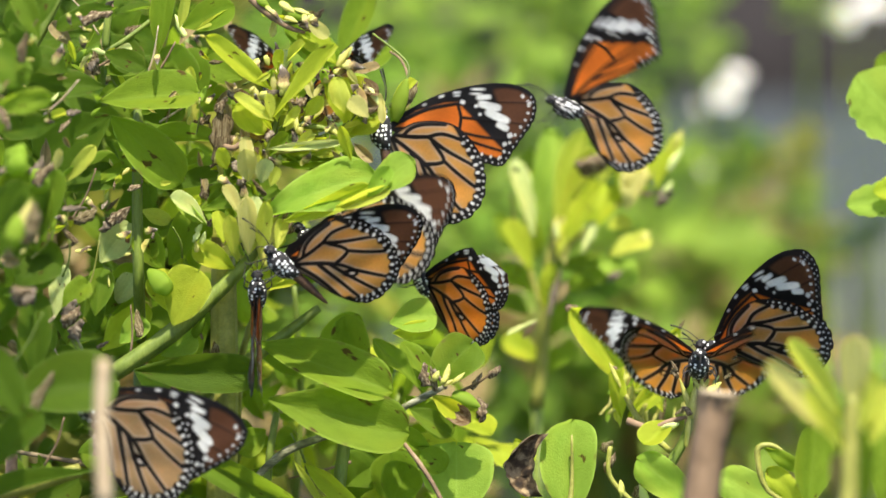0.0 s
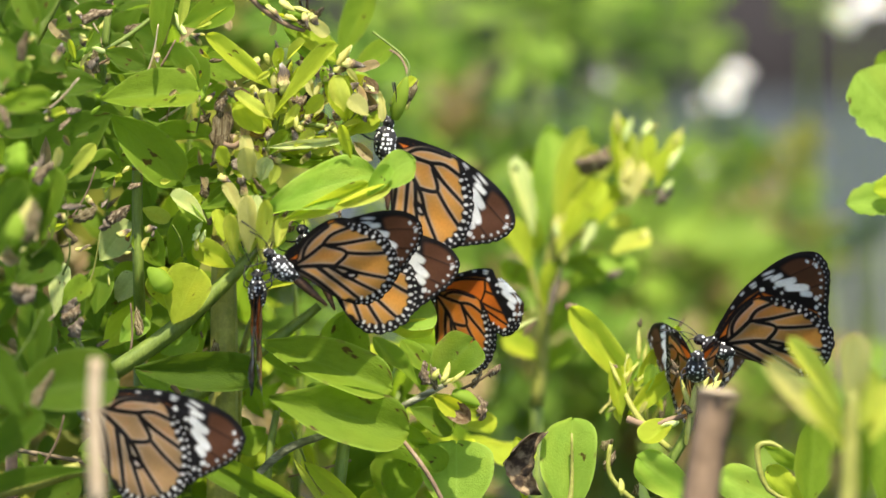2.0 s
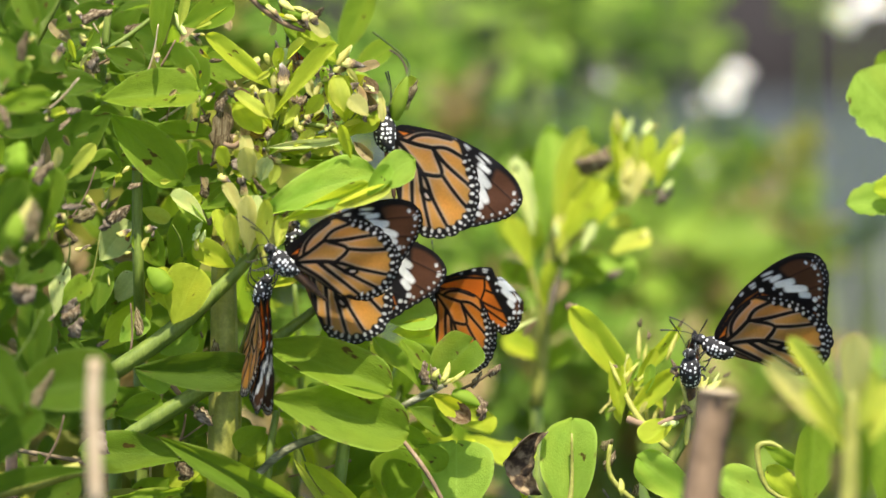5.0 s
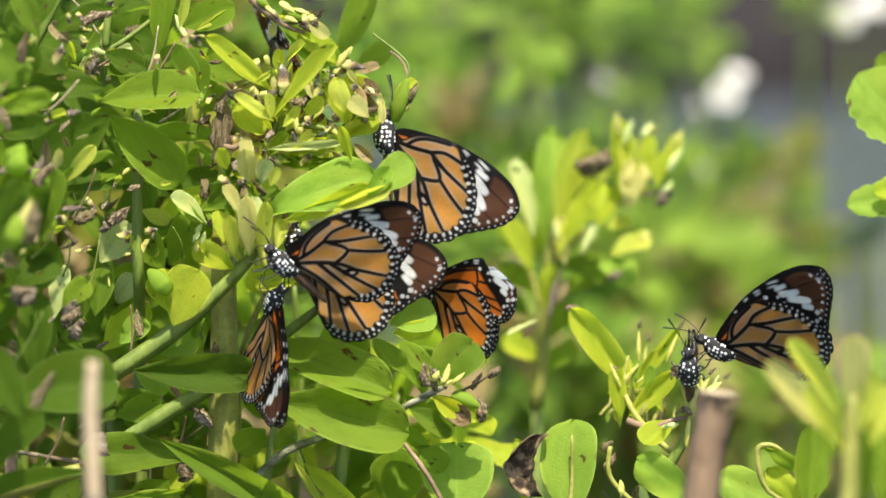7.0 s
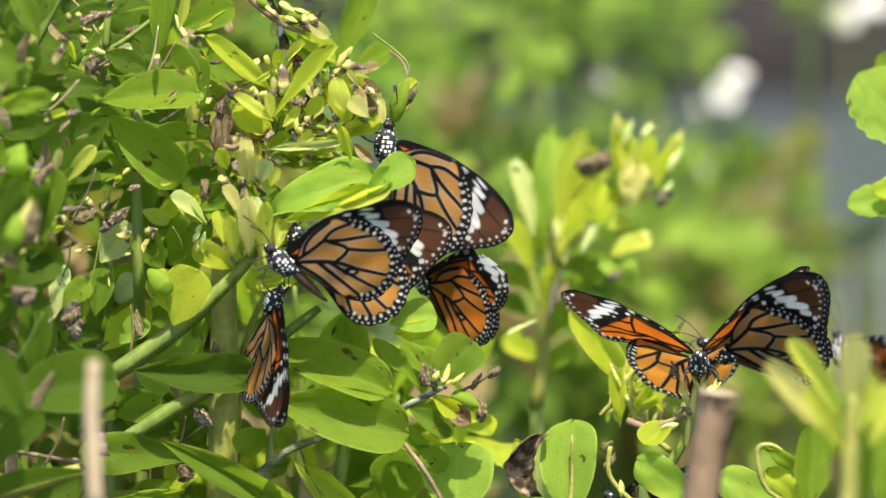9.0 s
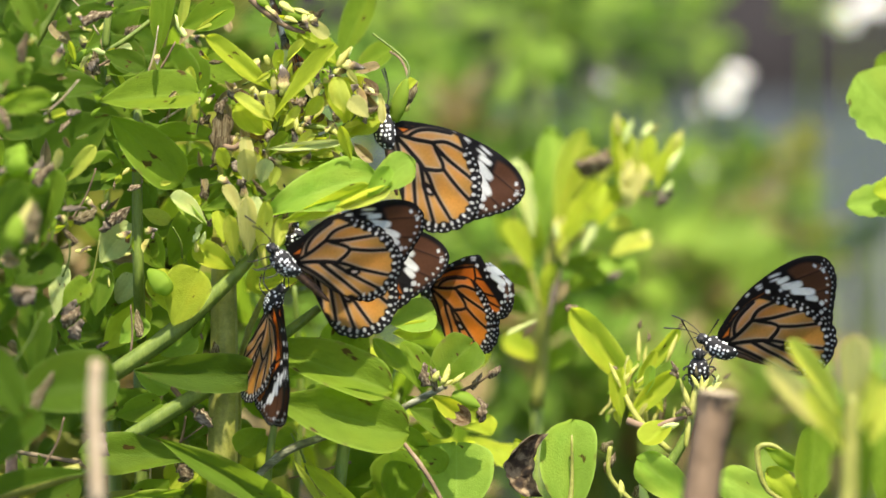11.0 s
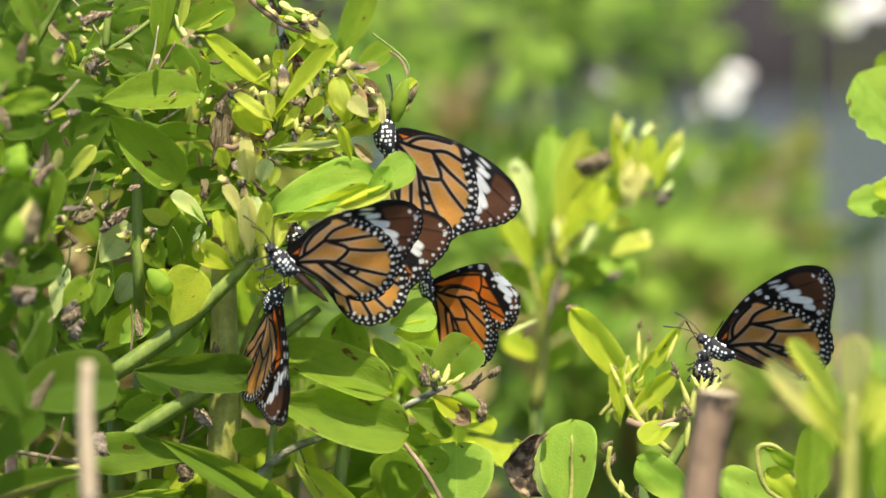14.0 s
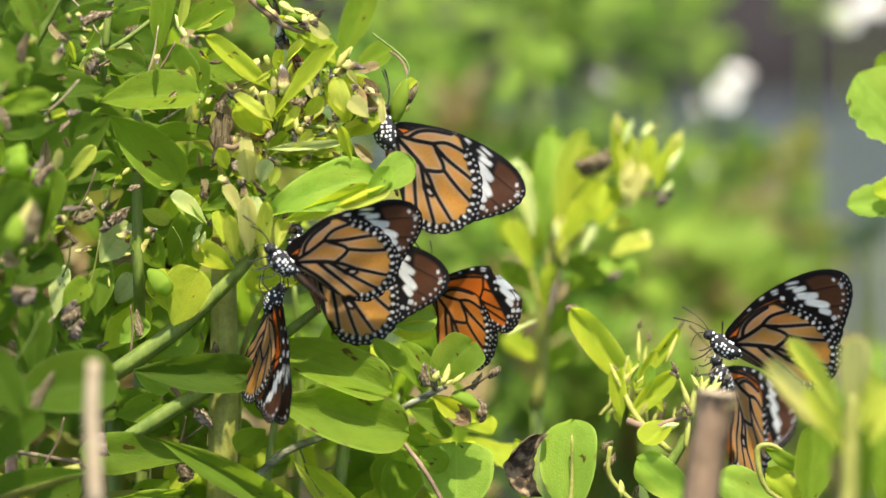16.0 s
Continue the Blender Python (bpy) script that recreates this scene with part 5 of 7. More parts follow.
for args in [(455, -2, 476, 13, 15, -5, "green"), (494, 6, 522, 23, 18, -7, "bud"), (520, 17, 551, 26, 11, -7, "bud"), (504, 32, 527, 39, 13, -8, "cream"), (534, 28, 546, 49, 11, -8, "spent"), (551, 28, 563, 47, 15, -7, "spent"), (470, 14, 500, 40, 10, -7, "spent"),
             (448, 108, 459, 124, 15, -5, "spent"), (470, 98, 476, 117, 15, -4, "bud"), (500, 168, 498, 116, 22, -8, "spent"), (485, 162, 488, 124, 17, -7, "cream"), (444, 156, 456, 178, 20, -6, "cream"), (462, 176, 474, 162, 21, -7, "bud"), (477, 170, 492, 159, 11, -8, "grey"), (404, 162, 420, 172, 12, -6, "grey"),
             (518, 182, 542, 174, 22, -8, "dry"), (526, 236, 536, 226, 19, -8, "cream"), (558, 128, 592, 142, 15, -6, "cream"), (556, 118, 566, 142, 11, -7, "spent"), (572, 148, 590, 132, 12, -8, "spent"), (598, 118, 621, 83, 15, -8, "cream"), (603, 117, 643, 118, 17, -8, "spent"), (612, 168, 632, 148, 16, -9, "grey"),
             (538, 206, 552, 219, 12, -6, "spent"), (588, 203, 601, 215, 14, -6, "dry"), (584, 224, 597, 241, 16, -7, "bud"), (540, 212, 562, 200, 10, -6, "grey"), (436, 362, 428, 316, 16, -7, "spent"), (484, 352, 491, 372, 9, -9, "dry"), (484, 386, 501, 369, 13, -9, "dry"), (440, 432, 457, 409, 12, -8, "grey"), (500, 392, 512, 372, 9, -7, "dry"),
             (514, 404, 522, 386, 8, -7, "dry"), (706, 186, 712, 146, 25, 26, "bud"), (720, 196, 730, 148, 16, 26, "spent"), (700, 196, 704, 176, 14, 26, "dry"), (410, 288, 424, 302, 14, -8, "grey"), (426, 330, 434, 316, 14, -8, "grey"),
             (62, 318, 72, 276, 16, -2, "grey"), (178, 408, 204, 380, 16, -4, "grey"), (112, 374, 150, 366, 10, -4, "grey"), (150, 352, 172, 372, 9, -4, "spent"), (24, 530, 62, 512, 30, -6, "grey"), (122, 562, 130, 530, 20, 0, "grey"), (138, 600, 140, 566, 24, 0, "grey"), (90, 712, 118, 702, 18, -14, "grey"), (164, 776, 196, 800, 24, 0, "grey"), (98, 116, 108, 80, 15, -4, "spent"), (162, 126, 172, 104, 14, -4, "grey"),
             (22, 440, 54, 354, 30, -40, "cream"), (28, 312, 36, 270, 36, -30, "green"), (768, 676, 776, 656, 14, -7, "bud"), (780, 680, 794, 662, 13, -7, "bud"), (786, 684, 802, 672, 10, -7, "cream"), (346, 740, 376, 752, 16, -4, "grey"), (316, 814, 340, 846, 26, 2, "dry")]:
    bud(shrub, *args[:5], args[5] + lean(args[0]), *args[6:])
# small leaves and flower remains in pairs up the stems of the tip
pairs = random.Random(31)
for way, count, tones in [([(474, 285), (488, 215), (502, 105)], 15, ["young", "tipped", "lemon", "green"]), ([(505, 240), (560, 182), (598, 120)], 16, ["young", "tipped", "cream", "fresh"]), ([(512, 226), (600, 240), (644, 205)], 14, ["young", "lemon", "tipped", "green"]),
                          ([(470, 275), (560, 262), (640, 285)], 10, ["young", "green", "lemon", "withered"]), ([(440, -8), (510, 46), (560, 34)], 9, ["tipped", "cream", "young", "withered"]), ([(436, 440), (446, 340), (452, 240)], 20, ["cream", "lemon", "cream", "tipped", "young"]),
                          ([(402, 150), (424, 205), (452, 262)], 8, ["green", "tipped", "young", "withered"]), ([(596, 128), (640, 140), (668, 178)], 8, ["tipped", "withered", "cream", "young"]), ([(380, 300), (410, 330), (440, 380)], 10, ["green", "tipped", "young", "withered"])]:
    for k in range(count):
        f = (k + pairs.uniform(-0.3, 0.3)) / (count - 1) * 2
        q = min(1, max(0, int(f)))
        (ua, va), (ub, vb) = way[q], way[q + 1]
        u, v = ua + (ub - ua) * (f - q) + pairs.uniform(-8, 8), va + (vb - va) * (f - q) + pairs.uniform(-8, 8)
        a = math.atan2(vb - va, ub - ua) + (1 if k % 2 else -1) * pairs.uniform(0.25, 1.0)
        ln, d = pairs.uniform(24, 54), pairs.uniform(-9, 12)
        if pairs.random() < 0.6:
            leaf(shrub, u, v, u + ln * math.cos(a), v + ln * math.sin(a), ln * pairs.uniform(0.3, 0.5), d, pairs.choice(tones), pairs.uniform(-45, 45), pairs.uniform(-8, 8), pairs.choice([0, 2, 3, 5, 5]))
        else:
            bud(shrub, u, v, u + 0.6 * ln * math.cos(a), v + 0.6 * ln * math.sin(a), ln * pairs.uniform(0.2, 0.34), d - 3, pairs.choice(["spent", "spent", "bud", "cream", "dry"]), pairs.uniform(-4, 4))
# withered scraps and flower remains caught among the leaves
scraps = random.Random(47)
for i in range(150):
    if i % 2:
        u, v = scraps.uniform(380, 660), scraps.uniform(85, 300)
        if v < 90 + 0.5 * abs(u - 520) or (u > 600 and v > 250):
            continue
    else:
        u, v = scraps.uniform(-5, 400), scraps.uniform(0, 470)
    a, ln = scraps.uniform(0, 6.283), scraps.uniform(14, 34)
    d = scraps.uniform(-12, 0) + lean(u)
    if scraps.random() < 0.5:
        leaf(shrub, u, v, u + ln * math.cos(a), v + ln * math.sin(a), ln * scraps.uniform(0.3, 0.6), d, scraps.choice(["withered", "cream", "tipped", "lemon", "withered"]), scraps.uniform(-60, 60), scraps.uniform(-6, 6), 5, up_share=0.4)
    else:
        bud(shrub, u, v, u + 0.7 * ln * math.cos(a), v + 0.7 * ln * math.sin(a), ln * scraps.uniform(0.25, 0.45), d, scraps.choice(["spent", "dry", "grey", "cream", "spent"]), scraps.uniform(-4, 4))
# a tendril curled up to a coil
coil = [at(757 + (17 - 1.5 * k) * math.cos(0.9 - k * 0.75), 668 - (17 - 1.5 * k) * math.sin(0.9 - k * 0.75), -6 + 0.3 * k) for k in range(9)]
tube("tendril", [at(790, 688, -4)] + coil, [3.2 * STEP] + [(4.2 - 0.2 * k) * STEP for k in range(9)], GREY, shrub, 6, "withered grey coiled tendril")

for i in range(100):
    u, v = clutter.uniform(-20, 420), clutter.uniform(-10, 880)
    a, ln = clutter.uniform(0, 6.283), clutter.uniform(22, 60)
    # mid and deep keep this fill as dark as shaded leaves
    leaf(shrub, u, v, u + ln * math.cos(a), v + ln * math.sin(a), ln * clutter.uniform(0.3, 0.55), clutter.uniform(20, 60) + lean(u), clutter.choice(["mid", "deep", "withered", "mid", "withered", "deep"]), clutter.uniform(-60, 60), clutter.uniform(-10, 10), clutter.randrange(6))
for i in range(44):
    u, v = clutter.uniform(0, 640), clutter.uniform(60, 860)
    if u > 480 and v < 640:
        continue
    a, ln = clutter.gauss(-1.2, 0.7), clutter.uniform(50, 130)
    d, w = clutter.uniform(0, 30) + lean(u), clutter.uniform(3, 6)
    stem(shrub, [(u, v, d, w), (u + ln * 0.5 * math.cos(a) + 6, v + ln * 0.5 * math.sin(a), d - 2, w * 0.9), (u + ln * math.cos(a), v + ln * math.sin(a), d - 4, w * 0.6)], clutter.choice([BARK, STEM_PALE, STEM, STRAW]), sides=6, name="twig")

# ---- flowering sprigs beside the shrub ----
sprig = thing("flowering_sprig", "yellow-green budding sprig with withered flower tips", "shrub")
stem(sprig, [(1180, 830, 0, 18), (1210, 780, 0, 14), (1230, 720, 0, 10), (1240, 680, 0, 6)])
stem(sprig, [(1200, 810, 0, 10), (1140, 755, 18, 12), (1104, 690, 32, 9), (1112, 630, 36, 6)], STEM_PALE)
stem(sprig, [(1110, 745, 0, 14), (1150, 757, -2, 12), (1190, 745, -2, 11), (1215, 738, -2, 5)], BARK)
to_ground(sprig, 1182, 828, 0, 18, None, 0.02)
S2 = functools.partial(leaf, sprig)
S2(1130, 696, 1012, 546, 50, 46, "young", -15, 0, 3)
S2(1110, 740, 1195, 660, 34, 30, "young", 10, 0, 3)
S2(1100, 740, 1085, 655, 30, 30, "young", 10, 0, 3)
S2(1130, 670, 1200, 580, 26, 38, "young", 30, 0, 3)
S2(1125, 690, 1160, 620, 22, 34, "young", 20, 0, 3)
S2(1190, 745, 1140, 790, 50, -2, "young", 25, kind=5)
S2(1240, 900, 1128, 812, 62, -5, "fresh", -10)
for args in [(1130, 640, 1130, 570, 16, 36), (1140, 650, 1145, 600, 14, 36), (1135, 580, 1132, 562, 16, 36, "pod"), (1180, 640, 1205, 575, 16, 36), (1225, 730, 1195, 650, 20, -2), (1198, 670, 1185, 648, 18, -2, "dry"), (1225, 740, 1232, 660, 22, -3), (1245, 710, 1240, 650, 20, -3), (1250, 700, 1285, 668, 24, -3),
             (1235, 700, 1262, 660, 20, 0), (1215, 790, 1225, 700, 18, -2), (1225, 730, 1200, 722, 18, -4, "dry"), (1238, 690, 1218, 655, 14, -4), (1262, 690, 1275, 655, 14, 0, "pale"), (1004, 552, 1026, 538, 24, 46, "dry"), (1200, 750, 1160, 760, 18, -4, "pale")]:
    u0, v0, u1, v1 = args[:4]
    bud(sprig, u0, v0, u0 + 0.74 * (u1 - u0), v0 + 0.74 * (v1 - v0), args[4] * 0.72, *args[5:])

for u0, v0, u1, v1, w, d, tone in [(1200, 655, 1186, 640, 9, -3, "dry"), (1236, 664, 1230, 648, 8, -3, "pod"), (1284, 672, 1292, 660, 9, -3, "pod"), (1258, 664, 1266, 650, 8, -2, "dry"), (1146, 604, 1148, 590, 8, 36, "dry"), (1204, 582, 1210, 566, 8, 36, "pod"), (1210, 720, 1196, 735, 12, -4, "pod"), (1088, 660, 1084, 648, 12, 30, "dry"), (1190, 664, 1200, 650, 10, 0, "dry")]:
    bud(sprig, u0, v0, u1, v1, w, d, tone)

for i in range(34):
    s = clutter.random()
    u, v = 1075 + 120 * s + clutter.gauss(0, 16), 760 - 90 * clutter.random()
    a, ln = clutter.gauss(-1.4, 0.5), clutter.uniform(22, 56)
    if clutter.random() < 0.55:
        leaf(sprig, u, v, u + ln * math.cos(a), v + ln * math.sin(a), ln * clutter.uniform(0.25, 0.4), clutter.uniform(24, 44), clutter.choice(["lemon", "cream", "young", "fresh"]), clutter.uniform(-30, 30), 0, clutter.randrange(6), up_share=0.5)
    else:
        bud(sprig, u, v, u + ln * math.cos(a), v + ln * math.sin(a), ln * 0.22, clutter.uniform(24, 44), clutter.choice(["bud", "cream", "pod", "bud"]))

# a low sprig of curled seedlings in front
seedling = thing("seedling", "low seedling with broad bright leaves and curled tips", "plant")
S3 = functools.partial(leaf, seedling)
stem(seedling, [(1005, 905, -5, 14), (1012, 860, -5, 8), (1012, 770, -6, 4)], STEM_PALE)
to_ground(seedling, 1005, 900, -5, 14)
S3(1008, 925, 1010, 742, 100, -6, "fresh", -20, kind=0, label="broad bright green leaf")
verts, faces = [], []
for i in range(19):
    t = i / 18
    mid_u, mid_v = 946 - 34 * math.sin(math.pi * t) ** 0.8 + 14 * t, 880 - 112 * t
    wide = 25 * (0.35 + 0.65 * math.sin(math.pi * min(1, 0.15 + 0.8 * t))) * (1 + 0.25 * noise.noise((t * 9, 2, 0)))
    for k in range(9):
        s = k / 4 - 1
        ragged = 1 + 0.22 * noise.noise((t * 10, s * 2, 5)) * abs(s)
        a = s * 1.9
        verts.append(at(mid_u + wide * math.sin(a) * ragged, mid_v + 6 * noise.noise((t * 6, s * 3, 1)), -4 + 4.5 * math.cos(a) + 1.2 * noise.noise((t * 11, s * 4, 9))))
for i in range(18):
    for k in range(8):
        o = i * 9 + k
        faces.append((o, o + 1, o + 10, o + 9))
part("dead_leaf", mesh_of("dead_leaf", verts, faces, DEAD), seedling, label="curled dark brown dead leaf")
S3(930, 900, 918, 775, 30, 6, "young", 10)
stem(seedling, [(1080, 790, 0, 9), (1078, 840, 0, 9), (1110, 880, 0, 10), (1150, 905, 0, 10)], STEM_PALE)
for args in [(1070, 800, 1082, 780, 20, 0, "pod"), (1100, 880, 1098, 850, 16, 0), (1130, 880, 1140, 845, 20, 0, "pod"), (1075, 835, 1085, 800, 16, 0, "dry"), (1150, 900, 1130, 860, 22, 0, "pale")]:
    bud(seedling, *args)

side = thing("side_shrub", "bright leafy shrub at the edge of the bed", "shrub")
S4 = functools.partial(leaf, side)
S4(1625, 262, 1520, 132, 112, 60, "fresh", 10, kind=6, up_share=0.05)
S4(1640, 200, 1556, 100, 70, 75, "green", -10, kind=6)
S4(1640, 345, 1500, 362, 56, 55, "fresh", 15, kind=6, up_share=0.05)
S4(1640, 320, 1548, 340, 40, 52, "young", 10, kind=6, up_share=0.05)
stem(side, [(1620, 60, 30, 14), (1625, 400, 30, 16), (1620, 900, 30, 18)])
to_ground(side, 1620, 895, 30, 18)

# yellow shoots close to the lens
shoots = thing("leafy_shoots", "pale yellow-green leafy shoots, out of focus", "shrub")
S5 = functools.partial(leaf, shoots)
stem(shoots, [(1500, 910, -200, 30), (1505, 780, -200, 26), (1510, 700, -200, 14)], STEM_PALE)
to_ground(shoots, 1500, 905, -200, 30)
for u0, v0, u1, v1, w, d, tone in [(1490, 780, 1355, 645, 44, -205, "cream"), (1490, 740, 1396, 602, 36, -140, "lemon"), (1508, 730, 1512, 596, 50, -190, "cream"), (1520, 770, 1548, 660, 36, -190, "lemon"), (1495, 800, 1425, 690, 34, -210, "lemon"), (1535, 800, 1585, 680, 44, -190, "lemon"), (1490, 900, 1478, 800, 26, -190, "withered"), (1530, 905, 1520, 760, 30, -190, "mid"),
                                   (1430, 900, 1445, 752, 66, -30, "green"), (1390, 905, 1270, 838, 62, -10, "fresh"), (1430, 905, 1360, 830, 40, -20, "young"), (1560, 900, 1560, 760, 60, -60, "green")]:
    S5(u0, v0, u1, v1, w, d, tone)
stem(shoots, [(1440, 905, -20, 8), (1360, 870, -20, 9), (1340, 800, -20, 12), (1362, 788, -20, 10), (1385, 798, -20, 6)], STEM_PALE)
S5(1352, 792, 1418, 832, 26, -22, "green", 20)

# the blurred budding bush behind
rear = thing("budding_bush", "yellow-green budding bush with withered flower heads", "shrub")
stem(rear, [(950, 720, 176, 20), (962, 600, 174, 20), (968, 500, 172, 18), (985, 400, 172, 15), (1005, 320, 174, 9)], STEM_PALE)
stem(rear, [(975, 470, 172, 12), (1040, 405, 170, 12), (1090, 368, 168, 10), (1130, 335, 166, 9), (1160, 300, 166, 6)], STEM_PALE)
stem(rear, [(962, 560, 174, 12), (935, 470, 176, 11), (915, 400, 178, 8), (905, 340, 178, 6)], STEM_PALE)
stem(rear, [(1120, 338, 166, 7), (1150, 345, 166, 6), (1178, 335, 166, 5)], BARK)
to_ground(rear, 950, 715, 176, 20)
# the deep leaf at 930, 350 stands in for a dark gap
for u0, v0, u1, v1, w, d, tone, roll in [(968, 440, 982, 226, 62, 140, "fresh", 12), (985, 420, 1040, 232, 52, 128, "lemon", -10), (992, 400, 1058, 262, 40, 124, "lemon", 10), (950, 460, 950, 300, 44, 146, "young", 6), (945, 420, 912, 282, 34, 138, "pale", 14), (930, 350, 938, 262, 26, 150, "deep", 0),
                                         (1000, 430, 1062, 322, 50, 118, "young", -8), (1040, 410, 1090, 330, 44, 130, "young", 16), (1060, 330, 1090, 262, 36, 134, "lemon", 6), (1098, 352, 1092, 208, 32, 130, "young", 20), (1122, 350, 1112, 240, 34, 128, "lemon", -12), (1108, 372, 1128, 282, 44, 122, "cream", 8), (1140, 340, 1148, 238, 26, 132, "young", 10),
                                         (1158, 330, 1204, 236, 24, 132, "lemon", 14), (1160, 335, 1180, 268, 26, 126, "young", -10), (1075, 402, 1118, 392, 34, 128, "lemon", 10), (1080, 450, 1150, 418, 52, 124, "lemon", -6), (1050, 460, 1130, 490, 58, 132, "fresh", 6), (985, 470, 1085, 470, 52, 134, "mid", 10),
                                         (990, 520, 1070, 480, 40, 146, "green", 10), (940, 480, 895, 390, 42, 134, "young", 8), (955, 520, 885, 470, 40, 140, "green", -10), (940, 560, 880, 520, 40, 142, "mid", 0), (968, 560, 975, 470, 34, 126, "young", 14), (975, 545, 1000, 500, 22, 124, "withered", 10), (985, 455, 1008, 390, 22, 118, "lemon", 8),
                                         (1000, 470, 990, 380, 26, 118, "cream", -10), (1030, 450, 1052, 392, 20, 116, "pale", 20), (950, 610, 1005, 540, 46, 140, "green", 10), (960, 640, 890, 600, 44, 138, "young", -10), (955, 660, 1020, 610, 44, 142, "green", 8), (900, 440, 880, 380, 30, 150, "green", 10), (1020, 400, 1000, 340, 40, 146, "green", 0)]:
    leaf(rear, u0, v0, u1, v1, w, d + 36, tone, roll, up_share=0.5)
bud(rear, 1046, 312, 1062, 262, 52, 152, "dry", 0, "seed_head")
for args in [(1096, 240, 1090, 198, 20, 128, "cream"), (1108, 252, 1118, 212, 22, 126, "pale"), (1136, 244, 1152, 218, 26, 124, "pale"), (1150, 236, 1164, 222, 14, 124, "cream"), (1194, 262, 1208, 228, 16, 128, "bud"), (1186, 302, 1206, 264, 26, 122, "pale"), (1110, 330, 1122, 292, 34, 118, "cream"), (1162, 362, 1186, 326, 28, 124, "grey"),
             (1176, 344, 1190, 320, 16, 122, "pale"), (988, 424, 984, 394, 20, 114, "pale"), (1030, 448, 1048, 400, 16, 112, "pale"), (975, 556, 990, 478, 16, 118, "grey"), (1080, 498, 1098, 478, 18, 120, "grey"), (900, 592, 950, 566, 14, 60, "pale"), (928, 598, 950, 566, 12, 58, "straw"), (1140, 436, 1146, 408, 34, 122, "bud"), (916, 306, 912, 282, 24, 132, "pale"), (1030, 562, 1012, 546, 22, 30, "dry")]:
    bud(rear, *args[:4], args[4] * 0.72, args[5] + 36, *args[6:])

foot = random.Random(77)
for i in range(46):
    u, v = foot.uniform(-150, 900), foot.uniform(1020, 3300)
    part("foliage", WEEDS[foot.choice([0, 1, 8, 9])], inner, Matrix.LocRotScale(at(u, v, foot.uniform(60, 150)), Euler((foot.uniform(-0.3, 0.3), foot.uniform(-0.3, 0.3), foot.uniform(0, 6))), Vector((foot.uniform(0.6, 0.9),) * 3)))
for i in range(120):
    x, y = foot.uniform(-2.0, 2.0), foot.uniform(1.3, 5.2)
    if abs(x) < 0.12 * y + 0.14 and y > 1.9:
        continue
    z = foot.uniform(0.12, 0.3) if abs(x) < 0.12 * y + 0.14 else foot.uniform(0.2, 0.55)
    w = thing("weed_plant", "green leafy weed growing on the gravel", "weed", "weeds behind the shrub")
    size = foot.uniform(0.9, 1.5)
    for k in range(3):
        c = Vector((x + foot.uniform(-0.06, 0.06), y + foot.uniform(-0.06, 0.06), z - 0.07 * k))
        part("foliage", WEEDS[foot.choice([0, 1, 2, 3, 4, 5])], w, Matrix.LocRotScale(c, Euler((0.2, 0.1, foot.uniform(0, 6))), Vector((size,) * 3)))
    tube("stem", [(x, y, z), (x + 0.01, y, z / 2), (x, y + 0.01, -0.01)], [0.002, 0.004, 0.005], STEM, w, 6)

# dry twigs close to the lens
twig = thing("dry_straw", "thin pale dry straw standing upright, out of focus", "straw")
stem(twig, [(162, 640, -230, 18), (158, 740, -230, 22), (165, 900, -230, 25)], STRAW, name="stalk")
to_ground(twig, 165, 890, -230, 24, STRAW)
stake = thing("cut_stake", "cut brown woody stalk with a pale top, out of focus", "stake")
stem(stake, [(1270, 698, -150, 62), (1269, 710, -150, 62), (1262, 745, -150, 54), (1254, 790, -150, 52), (1244, 850, -150, 53), (1236, 910, -150, 56)], BARK, sides=14, name="stalk")
to_ground(stake, 1236, 905, -150, 56, BARK)
tube("cut_face", [at(1270, 700, -152), at(1271, 692, -152)], [29 * STEP * 0.9, 26 * STEP * 0.9], STRAW, stake, 14, "pale cut face")
bud(stake, 1284, 724, 1304, 710, 18, -158, "pod", name="knot")

